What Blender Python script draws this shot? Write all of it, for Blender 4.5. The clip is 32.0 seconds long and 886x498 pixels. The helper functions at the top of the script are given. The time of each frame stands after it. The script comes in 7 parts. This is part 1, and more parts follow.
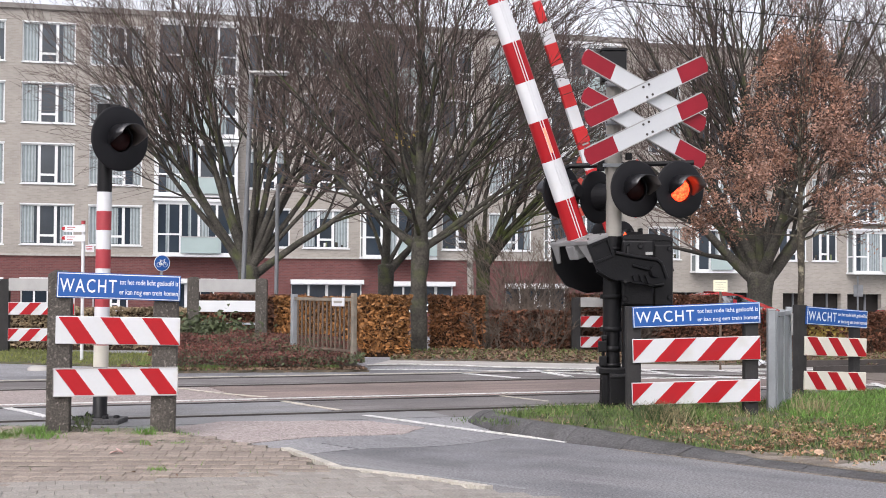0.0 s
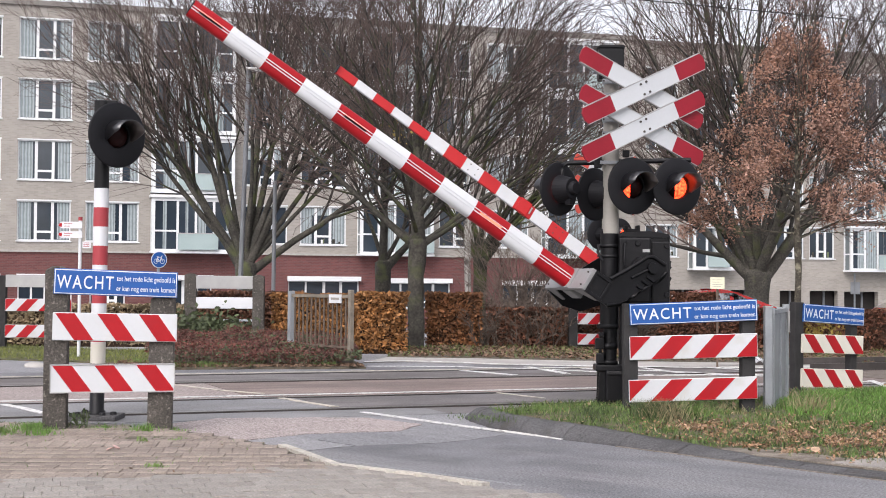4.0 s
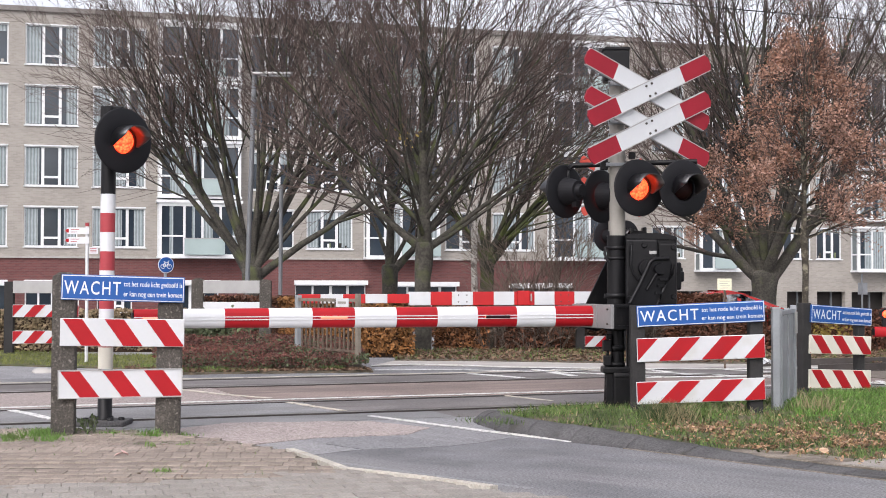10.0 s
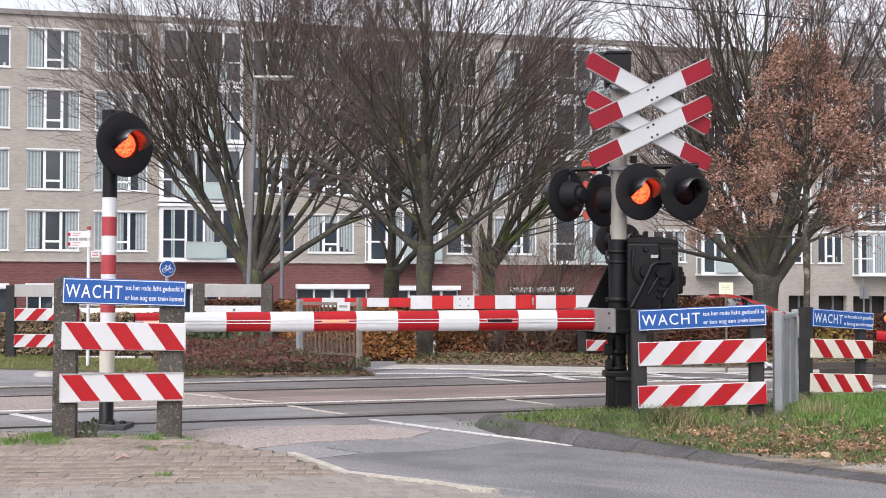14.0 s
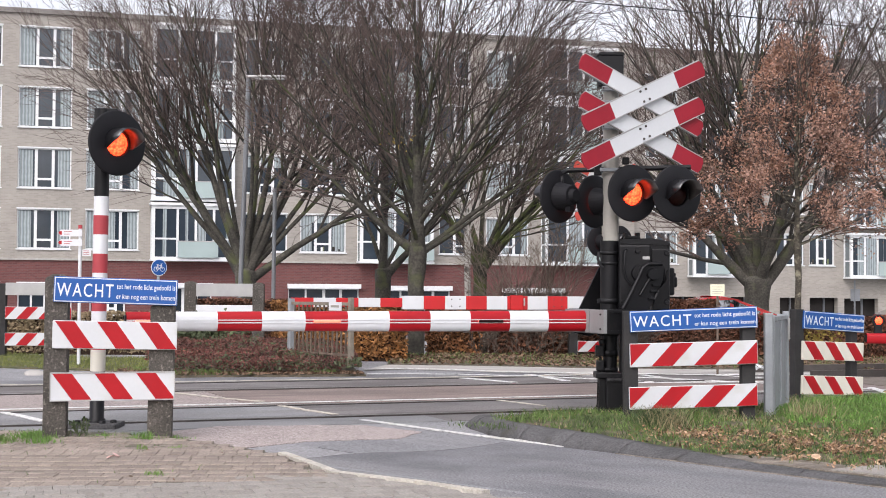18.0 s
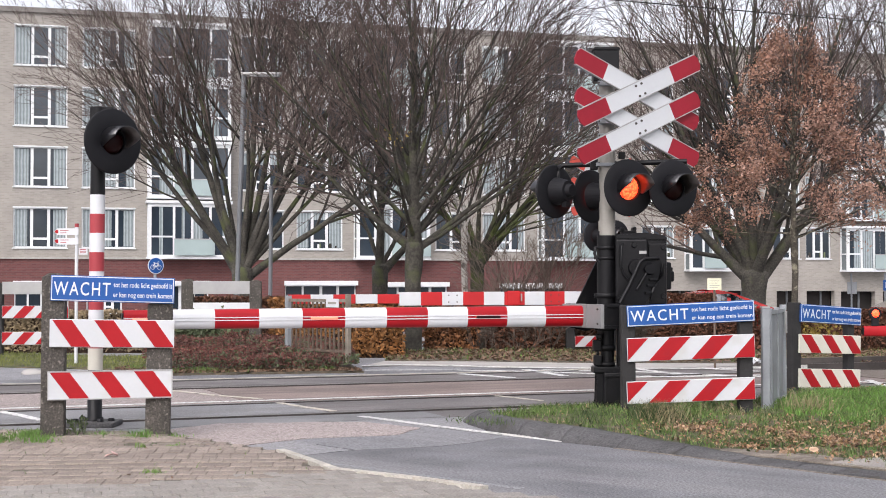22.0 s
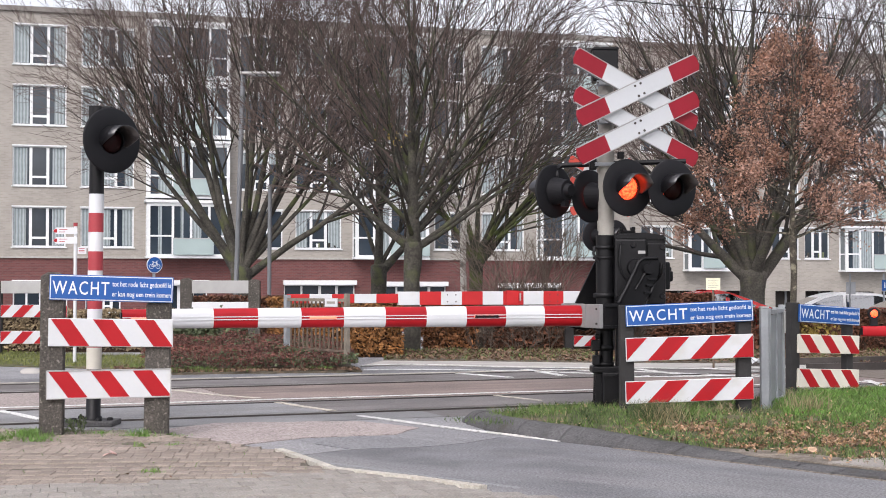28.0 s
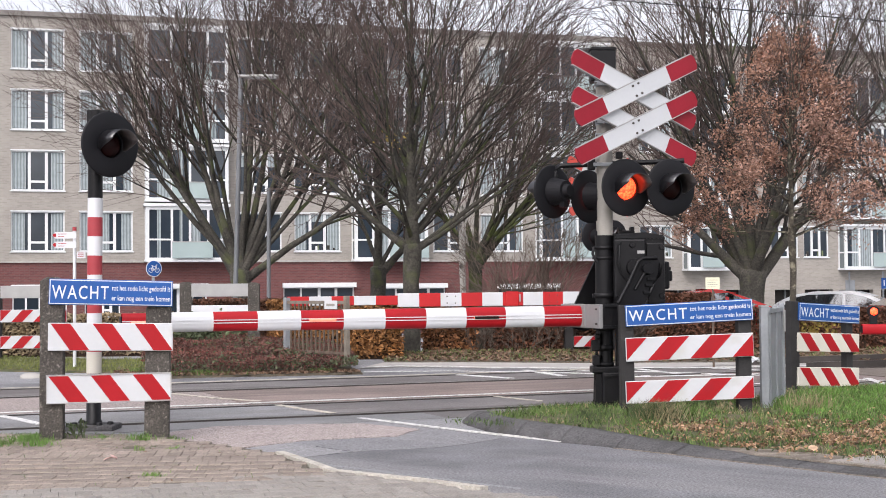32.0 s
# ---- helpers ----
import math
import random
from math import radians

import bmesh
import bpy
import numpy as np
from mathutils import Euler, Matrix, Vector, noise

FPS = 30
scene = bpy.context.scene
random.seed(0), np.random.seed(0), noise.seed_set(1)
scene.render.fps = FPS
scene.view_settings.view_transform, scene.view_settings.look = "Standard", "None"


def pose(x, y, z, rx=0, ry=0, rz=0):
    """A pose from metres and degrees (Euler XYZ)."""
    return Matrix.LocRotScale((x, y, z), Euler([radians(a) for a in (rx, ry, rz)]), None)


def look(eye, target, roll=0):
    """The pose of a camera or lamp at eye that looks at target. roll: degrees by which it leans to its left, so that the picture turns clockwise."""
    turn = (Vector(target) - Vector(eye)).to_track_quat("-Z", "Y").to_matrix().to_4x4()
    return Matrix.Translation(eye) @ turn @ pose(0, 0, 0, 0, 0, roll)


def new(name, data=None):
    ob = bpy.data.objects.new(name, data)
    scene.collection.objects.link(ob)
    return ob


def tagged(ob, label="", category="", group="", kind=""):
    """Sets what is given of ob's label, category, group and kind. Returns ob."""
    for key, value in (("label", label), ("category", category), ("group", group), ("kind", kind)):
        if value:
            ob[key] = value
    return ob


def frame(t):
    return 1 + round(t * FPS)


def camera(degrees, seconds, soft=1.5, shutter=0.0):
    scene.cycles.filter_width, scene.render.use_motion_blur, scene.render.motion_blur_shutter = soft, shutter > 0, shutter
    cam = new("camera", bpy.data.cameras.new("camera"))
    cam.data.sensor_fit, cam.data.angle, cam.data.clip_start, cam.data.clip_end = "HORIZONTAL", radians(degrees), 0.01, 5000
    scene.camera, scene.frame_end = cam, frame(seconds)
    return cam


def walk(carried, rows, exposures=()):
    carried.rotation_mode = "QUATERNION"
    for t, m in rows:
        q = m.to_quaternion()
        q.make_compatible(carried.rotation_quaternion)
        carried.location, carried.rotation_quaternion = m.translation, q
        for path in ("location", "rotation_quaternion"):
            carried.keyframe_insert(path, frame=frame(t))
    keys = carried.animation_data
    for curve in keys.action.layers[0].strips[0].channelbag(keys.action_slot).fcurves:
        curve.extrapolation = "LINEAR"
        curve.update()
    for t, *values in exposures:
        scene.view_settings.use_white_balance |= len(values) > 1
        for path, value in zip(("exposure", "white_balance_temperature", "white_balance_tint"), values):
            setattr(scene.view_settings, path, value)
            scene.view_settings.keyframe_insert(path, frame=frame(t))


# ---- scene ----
cam = camera(34.28, 32.0, soft=0.95)
EYE = (0.0, 0.0, 1.25)
# seconds, tilt, lean and turn of the camera on its tripod (degrees)
PATH = [
    (0, 91.556, -0.344, 0.000), (0.5, 91.535, -0.431, -0.043), (1, 91.414, -0.733, -0.164), (1.5, 91.223, -0.830, -0.300),
    (2, 91.275, -0.814, -0.266), (2.5, 91.377, -0.719, -0.283), (3, 91.428, -0.654, -0.171), (3.5, 91.431, -0.539, -0.135),
    (5.5, 91.449, -0.239, -0.046), (6, 91.395, -0.289, -0.044), (6.5, 91.354, -0.145, -0.049), (7, 91.348, 0.004, 0.007),
    (7.5, 91.358, 0.129, 0.071), (8, 91.420, -0.007, 0.119), (8.5, 91.458, 0.005, 0.111), (9, 91.543, -0.078, 0.119),
    (9.5, 91.563, -0.156, 0.124), (10, 91.562, -0.032, 0.159), (10.5, 91.597, -0.012, 0.148), (11, 91.595, 0.002, 0.148),
    (11.5, 91.614, -0.070, 0.159), (12, 91.648, 0.067, 0.176), (12.5, 91.696, 0.139, 0.180), (13, 91.632, 0.105, 0.251),
    (13.5, 91.701, 0.011, 0.260), (14, 91.714, -0.063, 0.217), (14.5, 91.735, -0.141, 0.154), (16.5, 91.854, -0.080, -0.045),
    (17, 91.785, -0.079, -0.051), (17.5, 91.751, -0.078, -0.089), (18, 91.732, -0.341, -0.114), (18.5, 91.742, -0.288, -0.154),
    (19, 91.683, -0.200, -0.113), (19.5, 91.700, -0.143, -0.132), (20, 91.656, -0.223, -0.132), (20.5, 91.625, -0.205, -0.209),
    (21, 91.605, -0.378, -0.254), (21.5, 91.603, -0.142, -0.259), (22, 91.570, 0.082, -0.232), (22.5, 91.555, 0.184, -0.162),
    (23, 91.555, 0.145, -0.136), (23.5, 91.572, 0.132, -0.147), (24, 91.522, 0.014, -0.159), (24.5, 91.522, -0.000, -0.127),
    (25, 91.516, 0.019, -0.128), (25.5, 91.510, -0.075, -0.160), (27.5, 91.523, -0.008, -0.261), (28, 91.554, 0.016, -0.279),
    (28.5, 91.525, 0.004, -0.280), (29, 91.489, 0.013, -0.331), (29.5, 91.428, -0.017, -0.367), (30, 91.427, 0.090, -0.372),
    (30.5, 91.431, 0.110, -0.321), (31, 91.479, 0.180, -0.337), (31.5, 91.531, 0.336, -0.335), (32, 91.611, 0.476, -0.299)]
walk(cam, [(t, pose(*EYE, rx, ry, rz)) for t, rx, ry, rz in PATH])

# ---- light: grey overcast winter day ----
world = bpy.data.worlds.new("overcast_sky")
scene.world = world
world.use_nodes = True
wn, wl = world.node_tree.nodes, world.node_tree.links
sky = wn.new("ShaderNodeTexSky")
sky.sky_type, sky.sun_disc = "NISHITA", False
sky.sun_elevation, sky.sun_rotation = radians(48), radians(200)
sky.air_density, sky.dust_density, sky.ozone_density = 1.0, 4.0, 1.0
hsv = wn.new("ShaderNodeHueSaturation")
hsv.inputs["Saturation"].default_value = 0.27
wl.new(sky.outputs[0], hsv.inputs["Color"])
wl.new(hsv.outputs[0], wn["Background"].inputs[0])
wn["Background"].inputs[1].default_value = 0.27
sun = new("sun", bpy.data.lights.new("sun", "SUN"))
sun.data.energy, sun.data.angle, sun.data.color = 0.75, radians(40), (0.93, 0.97, 1.0)
sun.matrix_world = look((-5, -6, 18), (0, 8, 0))
scene.view_settings.exposure = 0.0
scene.view_settings.use_white_balance = True
scene.view_settings.white_balance_temperature, scene.view_settings.white_balance_tint = 6500, 16


# ---- materials ----
def mat(name, col, rough=0.6, metal=0.0, vary=0.15, scale=8.0, bump=0.0, fine=60.0, dirt=None, dirt_at=0.62, dirt_scale=3.0,
        glow=0.0, each=0.0, spec=0.5, grain=None, streak=None):
    """A surface with broad and fine variation, optional stains (dirt), and a shift from piece to piece (each)."""
    m = bpy.data.materials.new(name)
    m.use_nodes = True
    n, l = m.node_tree.nodes, m.node_tree.links
    b = n["Principled BSDF"]
    b.inputs["Roughness"].default_value, b.inputs["Metallic"].default_value = rough, metal
    b.inputs["Specular IOR Level"].default_value = spec
    tc = n.new("ShaderNodeTexCoord")

    def nz(s, detail=4.0, along=None):
        x = n.new("ShaderNodeTexNoise")
        x.inputs["Scale"].default_value, x.inputs["Detail"].default_value = s, detail
        if along is None:
            l.new(tc.outputs["Object"], x.inputs["Vector"])
        else:
            # stains drawn out along the way of the wheels
            mp = n.new("ShaderNodeMapping")
            mp.vector_type = "TEXTURE"
            mp.inputs["Rotation"].default_value = (0, 0, radians(along))
            mp.inputs["Scale"].default_value = (9.0, 1.0, 1.0)
            l.new(tc.outputs["Object"], mp.inputs[0])
            l.new(mp.outputs[0], x.inputs["Vector"])
        return x.outputs["Fac"]

    def ramp(src, a, c0, z, c1):
        x = n.new("ShaderNodeValToRGB")
        x.color_ramp.elements[0].position, x.color_ramp.elements[1].position = a, z
        x.color_ramp.elements[0].color, x.color_ramp.elements[1].color = (*c0, 1), (*c1, 1)
        l.new(src, x.inputs[0])
        return x.outputs[0]

    def mix(kind, fac, a, c):
        x = n.new("ShaderNodeMix")
        x.data_type, x.blend_type = "RGBA", kind
        for sock, v in ((x.inputs[0], fac), (x.inputs[6], a), (x.inputs[7], c)):
            if isinstance(v, (int, float)):
                sock.default_value = v
            elif isinstance(v, tuple):
                sock.default_value = (*v, 1)
            else:
                l.new(v, sock)
        return x.outputs[2]

    lo, hi = [tuple(max(0, min(1, c * (1 + s * vary))) for c in col) for s in (-1, 1)]
    out = ramp(nz(scale), 0.3, lo, 0.7, hi)
    g = 1 - (vary * 0.5 if grain is None else grain)
    speck = ramp(nz(fine, 6.0), 0.3, (g, g, g), 0.7, (1, 1, 1))
    if not streak:
        out = mix("MULTIPLY", 1.0, out, speck)
    if dirt:
        out = mix("MIX", ramp(nz(dirt_scale, 8.0, streak), dirt_at, (0, 0, 0), min(1, dirt_at + 0.14), (1, 1, 1)), out, dirt)
    if streak:
        out = mix("MULTIPLY", 1.0, out, speck)
    if each:
        oi, isl = n.new("ShaderNodeObjectInfo"), n.new("ShaderNodeNewGeometry")
        ad = n.new("ShaderNodeMath")
        ad.operation = "ADD"
        l.new(oi.outputs["Random"], ad.inputs[0])
        l.new(isl.outputs["Random Per Island"], ad.inputs[1])
        fr = n.new("ShaderNodeMath")
        fr.operation = "FRACT"
        l.new(ad.outputs[0], fr.inputs[0])
        out = mix("MULTIPLY", 1.0, out, ramp(fr.outputs[0], 0.0, (1 - each,) * 3, 1.0, (1, 1, 1)))
    l.new(out, b.inputs["Base Color"])
    if bump:
        bp = n.new("ShaderNodeBump")
        bp.inputs["Strength"].default_value, bp.inputs["Distance"].default_value = bump, 0.01
        l.new(nz(fine, 8.0), bp.inputs["Height"])
        l.new(bp.outputs[0], b.inputs["Normal"])
    if glow:
        b.inputs["Emission Color"].default_value, b.inputs["Emission Strength"].default_value = (*col, 1), glow
    return m


M_ASPHALT = mat("asphalt", (0.31, 0.311, 0.325), 0.8, 0, 0.16, 0.7, 0.5, 60, (0.365, 0.364, 0.375), 0.48, 1.6, grain=0.66, streak=137)
M_DARKASPHALT = mat("patched_asphalt", (0.235, 0.237, 0.25), 0.8, 0, 0.26, 1.6, 0.9, 60, (0.30, 0.299, 0.305), 0.48, 1.6, grain=0.7, streak=140)
M_PALEPANEL = mat("pale_crossing_panel", (0.265, 0.265, 0.27), 0.8, 0, 0.25, 0.9, 0.4, 80, (0.255, 0.25, 0.25), 0.50, 3.5, streak=22, grain=0.5)


def stones(name, dark, mid, light, size):
    """Exposed stones of mixed colour in one surface."""
    m = mat(name, mid, 0.9, 0, 0.2, 1.2, 0.6, 60)
    n, l = m.node_tree.nodes, m.node_tree.links
    b = n["Principled BSDF"]
    src = b.inputs["Base Color"].links[0].from_socket
    tc, vo, bw, rp, mx = [n.new("ShaderNode" + k) for k in ("TexCoord", "TexVoronoi", "SeparateColor", "ValToRGB", "Mix")]
    vo.inputs["Scale"].default_value = 1 / size
    l.new(tc.outputs["Object"], vo.inputs["Vector"])
    l.new(vo.outputs["Color"], bw.inputs[0])
    l.new(bw.outputs[0], rp.inputs[0])
    e = rp.color_ramp.elements
    e[0].position, e[1].position = 0.15, 0.95
    e[0].color, e[1].color = (*dark, 1), (*light, 1)
    e.new(0.5).color = (*mid, 1)
    mx.data_type, mx.blend_type = "RGBA", "MIX"
    mx.inputs[0].default_value = 0.72
    l.new(src, mx.inputs[6])
    l.new(rp.outputs[0], mx.inputs[7])
    l.new(mx.outputs[2], b.inputs["Base Color"])
    return m


M_AGG = stones("exposed_aggregate", (0.15, 0.12, 0.115), (0.33, 0.283, 0.268), (0.53, 0.47, 0.45), 0.012)
M_STONY = stones("stony_pink_asphalt", (0.16, 0.13, 0.12), (0.29, 0.245, 0.23), (0.42, 0.365, 0.345), 0.014)
M_TAR = mat("dark_tar", (0.135, 0.132, 0.135), 0.7, 0, 0.3, 6, 0.2, 60)
M_PANEL = mat("crossing_panel", (0.195, 0.182, 0.178), 0.8, 0, 0.3, 0.9, 0.4, 80, (0.15, 0.136, 0.128), 0.48, 2.4, streak=22, grain=0.48)
M_PINK = mat("reddish_asphalt", (0.265, 0.207, 0.185), 0.85, 0, 0.35, 0.8, 0.5, 80, (0.20, 0.16, 0.145), 0.48, 2.4, streak=22, grain=0.5)
M_RAIL = mat("rail_steel", (0.085, 0.075, 0.07), 0.5, 0.5, 0.3, 3, 0.2, 60)
M_RAILTOP = mat("polished_rail", (0.35, 0.34, 0.33), 0.35, 0.9, 0.1, 6)
M_LINE = mat("road_paint", (0.65, 0.65, 0.635), 0.7, 0, 0.1, 4, 0.1, 80, (0.27, 0.265, 0.26), 0.52, 18)
M_LINECREAM = mat("cream_road_paint", (0.56, 0.53, 0.46), 0.75, 0, 0.2, 5, 0.3, 60, (0.36, 0.32, 0.26), 0.56, 9, grain=0.4)
M_LINEWORN = mat("worn_road_paint", (0.52, 0.48, 0.41), 0.75, 0, 0.15, 4, 0.1, 80, (0.25, 0.23, 0.21), 0.52, 8)
M_BRICK = mat("paving_brick", (0.40, 0.333, 0.28), 0.9, 0, 0.26, 1.6, 0.7, 70, (0.30, 0.255, 0.21), 0.54, 5.0, each=0.26, grain=0.6)
M_JOINT = mat("sandy_joint", (0.105, 0.09, 0.07), 0.95, 0, 0.3, 5, 0.4, 90, (0.12, 0.13, 0.07), 0.6, 3.0)
M_SLAB = mat("concrete_slab", (0.395, 0.365, 0.33), 0.9, 0, 0.2, 2, 0.5, 90, (0.29, 0.265, 0.235), 0.52, 4, each=0.2, grain=0.5)
M_KERB = mat("dark_kerb_stone", (0.112, 0.11, 0.112), 0.9, 0, 0.3, 3, 0.9, 55, (0.055, 0.05, 0.042), 0.56, 4, each=0.12, grain=0.55)
M_CONCRETE = mat("weathered_concrete", (0.095, 0.085, 0.073), 0.9, 0, 0.35, 4, 0.9, 60, (0.21, 0.19, 0.165), 0.56, 34, grain=0.6)
M_PALECON = mat("pale_concrete", (0.37, 0.355, 0.33), 0.9, 0, 0.15, 2, 0.3, 60)
M_SOIL = mat("soil", (0.10, 0.085, 0.06), 0.95, 0, 0.35, 4, 0.5, 60, (0.16, 0.12, 0.08), 0.55, 5)
M_SAND = mat("grey_brown_sand", (0.25, 0.215, 0.175), 0.95, 0, 0.35, 5, 0.6, 70, (0.12, 0.10, 0.075), 0.5, 9, grain=0.5)
M_GRASSG = mat("grass_ground", (0.085, 0.095, 0.038), 0.95, 0, 0.45, 5, 0.9, 60, (0.13, 0.10, 0.065), 0.50, 3.0, grain=0.5)
M_GRASS = mat("grass_blades", (0.15, 0.245, 0.056), 0.7, 0, 0.3, 2, each=0.5)
M_VERGE = mat("mossy_verge_grass", (0.225, 0.255, 0.07), 0.8, 0, 0.45, 1.4, each=0.5)
M_GRASSDARK = mat("dark_grass_blades", (0.075, 0.12, 0.035), 0.75, 0, 0.35, 2, each=0.5)
M_GRASSLUSH = mat("lush_grass_blades", (0.15, 0.30, 0.05), 0.65, 0, 0.25, 2, each=0.45)
M_LEAFTAN = mat("tan_fallen_leaves", (0.56, 0.38, 0.25), 0.8, 0, 0.3, 12, each=0.5)
M_DRY = mat("dry_grass", (0.36, 0.31, 0.17), 0.8, 0, 0.3, 3, each=0.45)
M_LEAF = mat("fallen_leaves", (0.46, 0.275, 0.155), 0.8, 0, 0.3, 12, each=0.65)
M_OAK = mat("brown_oak_leaves", (0.41, 0.222, 0.15), 0.75, 0, 0.3, 2.0, each=0.45)
M_BEECH = mat("copper_hedge_leaves", (0.44, 0.2, 0.06), 0.7, 0, 0.45, 1.6, each=0.65)
M_BEECHMID = mat("brown_hedge_leaves", (0.34, 0.145, 0.055), 0.7, 0, 0.45, 1.6, each=0.65)
M_BEECHDARK = mat("dark_hedge_leaves", (0.21, 0.085, 0.045), 0.7, 0, 0.45, 1.6, each=0.65)
M_HEDGEPALE = mat("faded_hedge_leaves", (0.36, 0.275, 0.165), 0.8, 0, 0.4, 1.6, each=0.55)
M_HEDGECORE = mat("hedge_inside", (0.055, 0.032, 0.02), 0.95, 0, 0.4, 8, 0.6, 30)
M_SHRUB = mat("reddish_groundcover", (0.195, 0.072, 0.055), 0.8, 0, 0.5, 1.5, each=0.65)
M_SHRUBG = mat("green_groundcover", (0.105, 0.135, 0.06), 0.7, 0, 0.4, 1.5, each=0.55)
M_YELLOW = mat("yellow_leaves", (0.33, 0.24, 0.05), 0.7, 0, 0.3, 2, each=0.5)
M_TRUNK = mat("grey_trunk_bark", (0.076, 0.07, 0.057), 0.95, 0, 0.45, 3, 1.0, 22, (0.075, 0.085, 0.035), 0.54, 2.0, grain=0.6)
M_BARK = mat("grey_green_bark", (0.047, 0.043, 0.036), 0.95, 0, 0.5, 3, 1.0, 26, (0.05, 0.06, 0.022), 0.52, 2.2, grain=0.6)
M_TWIG = mat("bare_twigs", (0.096, 0.069, 0.06), 0.9, 0, 0.4, 0.8)
M_MOSSBARK = mat("mossy_bark", (0.062, 0.058, 0.04), 0.95, 0, 0.5, 3, 1.0, 26, (0.085, 0.105, 0.028), 0.50, 1.6, grain=0.6)
M_OAKPALE = mat("pale_oak_leaves", (0.47, 0.285, 0.215), 0.75, 0, 0.3, 2.0, each=0.5)
M_BIRCH = mat("birch_bark", (0.42, 0.40, 0.36), 0.9, 0, 0.2, 3, 0.3, 30, (0.06, 0.055, 0.05), 0.53, 6)
M_LEAFDARK = mat("old_fallen_leaves", (0.24, 0.15, 0.095), 0.85, 0, 0.3, 12, each=0.6)
M_LAMPGREY = mat("grey_lamp_column", (0.17, 0.18, 0.19), 0.6, 0.2, 0.15, 2)
M_OAKBARK = mat("thin_grey_brown_bark", (0.09, 0.078, 0.06), 0.9, 0, 0.4, 6, 0.8, 30, (0.27, 0.25, 0.18), 0.52, 9, grain=0.5)
M_RED = mat("red_sheeting", (0.355, 0.010, 0.015), 0.4, 0, 0.08, 3, 0.0, 40, (0.33, 0.012, 0.018), 0.6, 4, spec=0.25)
M_WHITE = mat("white_sheeting", (0.63, 0.645, 0.66), 0.38, 0, 0.05, 2.0, 0.0, 40, (0.60, 0.60, 0.585), 0.6, 5)
M_DEEPRED = mat("deep_red_sheeting", (0.27, 0.012, 0.024), 0.4, 0, 0.1, 3, 0.0, 40, (0.30, 0.03, 0.035), 0.62, 5, spec=0.3)
M_BRIGHTRED = mat("bright_red_sheeting", (0.50, 0.016, 0.018), 0.5, 0, 0.08, 3, 0.0, 40)
M_CROSSWHITE = mat("dull_white_sheeting", (0.54, 0.56, 0.575), 0.4, 0, 0.06, 1.4, 0.0, 40, (0.50, 0.505, 0.49), 0.62, 3)
M_OFFWHITE = mat("yellowed_sheeting", (0.64, 0.62, 0.54), 0.45, 0, 0.08, 2.0, 0.0, 40)
M_CREAM = mat("cream_paint", (0.60, 0.575, 0.5), 0.5, 0, 0.1, 2)
M_FADEDRED = mat("faded_orange_red_sheeting", (0.56, 0.075, 0.05), 0.5, 0, 0.1, 3)
M_DULLRED = mat("weathered_red_paint", (0.36, 0.04, 0.05), 0.5, 0, 0.15, 3)
M_BLUE = mat("blue_sign_face", (0.004, 0.076, 0.30), 0.4, 0, 0.05, 2, 0.0, 40)
M_LETTER = mat("white_lettering", (0.68, 0.7, 0.73), 0.4, 0, 0.04)
M_BLACK = mat("black_paint", (0.007, 0.007, 0.008), 0.42, 0, 0.3, 4, 0.25, 40, (0.016, 0.015, 0.014), 0.62, 5, spec=0.25)
M_DISC = mat("matt_black_plastic", (0.009, 0.009, 0.011), 0.6, 0, 0.2, 4, spec=0.25)
M_HOOD = mat("black_hood", (0.016, 0.016, 0.018), 0.28, 0, 0.2, 4, spec=0.7)
# inside set paler than the hood, to lift the lamp's red glow there
M_HOODIN = mat("grey_hood_inside", (0.075, 0.066, 0.064), 0.38, 0, 0.2, 4, spec=0.6)
M_GREYPOLE = mat("grey_painted_mast", (0.30, 0.285, 0.255), 0.6, 0, 0.15, 2, 0.1, 40, (0.24, 0.22, 0.19), 0.6, 3)
M_SOCKET = mat("light_grey_steel", (0.25, 0.25, 0.25), 0.5, 0.1, 0.12, 3, 0.1, 40, (0.3, 0.29, 0.27), 0.62, 4)
M_GALV = mat("galvanised_steel", (0.30, 0.32, 0.335), 0.55, 0.3, 0.15, 4, 0.1, 40)
M_ALU = mat("grey_aluminium", (0.38, 0.38, 0.37), 0.5, 0.3, 0.12, 3)
M_WOODDARK = mat("dark_stained_post", (0.025, 0.024, 0.024), 0.85, 0, 0.3, 5, 0.4, 40)
M_RUSTPOST = mat("rusty_fence_bars", (0.13, 0.095, 0.07), 0.85, 0, 0.3, 6, 0.3, 40)
M_WOODGREY = mat("weathered_timber", (0.20, 0.175, 0.14), 0.9, 0, 0.25, 5, 0.5, 40)
M_LIT = mat("lit_red_lens", (1.0, 0.04, 0.012), 0.3, 0, 0.25, 60, glow=5.0)


def prism_glow(m):
    """Cells of a ribbed lens that glow from red to orange."""
    n, l = m.node_tree.nodes, m.node_tree.links
    tc, vo, rp = [n.new("ShaderNode" + k) for k in ("TexCoord", "TexVoronoi", "ValToRGB")]
    vo.inputs["Scale"].default_value = 42
    l.new(tc.outputs["Object"], vo.inputs["Vector"])
    rp.color_ramp.elements[0].position, rp.color_ramp.elements[1].position = 0.1, 0.75
    rp.color_ramp.elements[0].color, rp.color_ramp.elements[1].color = (1.0, 0.11, 0.03, 1), (1.0, 0.02, 0.006, 1)
    l.new(vo.outputs["Distance"], rp.inputs[0])
    l.new(rp.outputs[0], n["Principled BSDF"].inputs["Emission Color"])


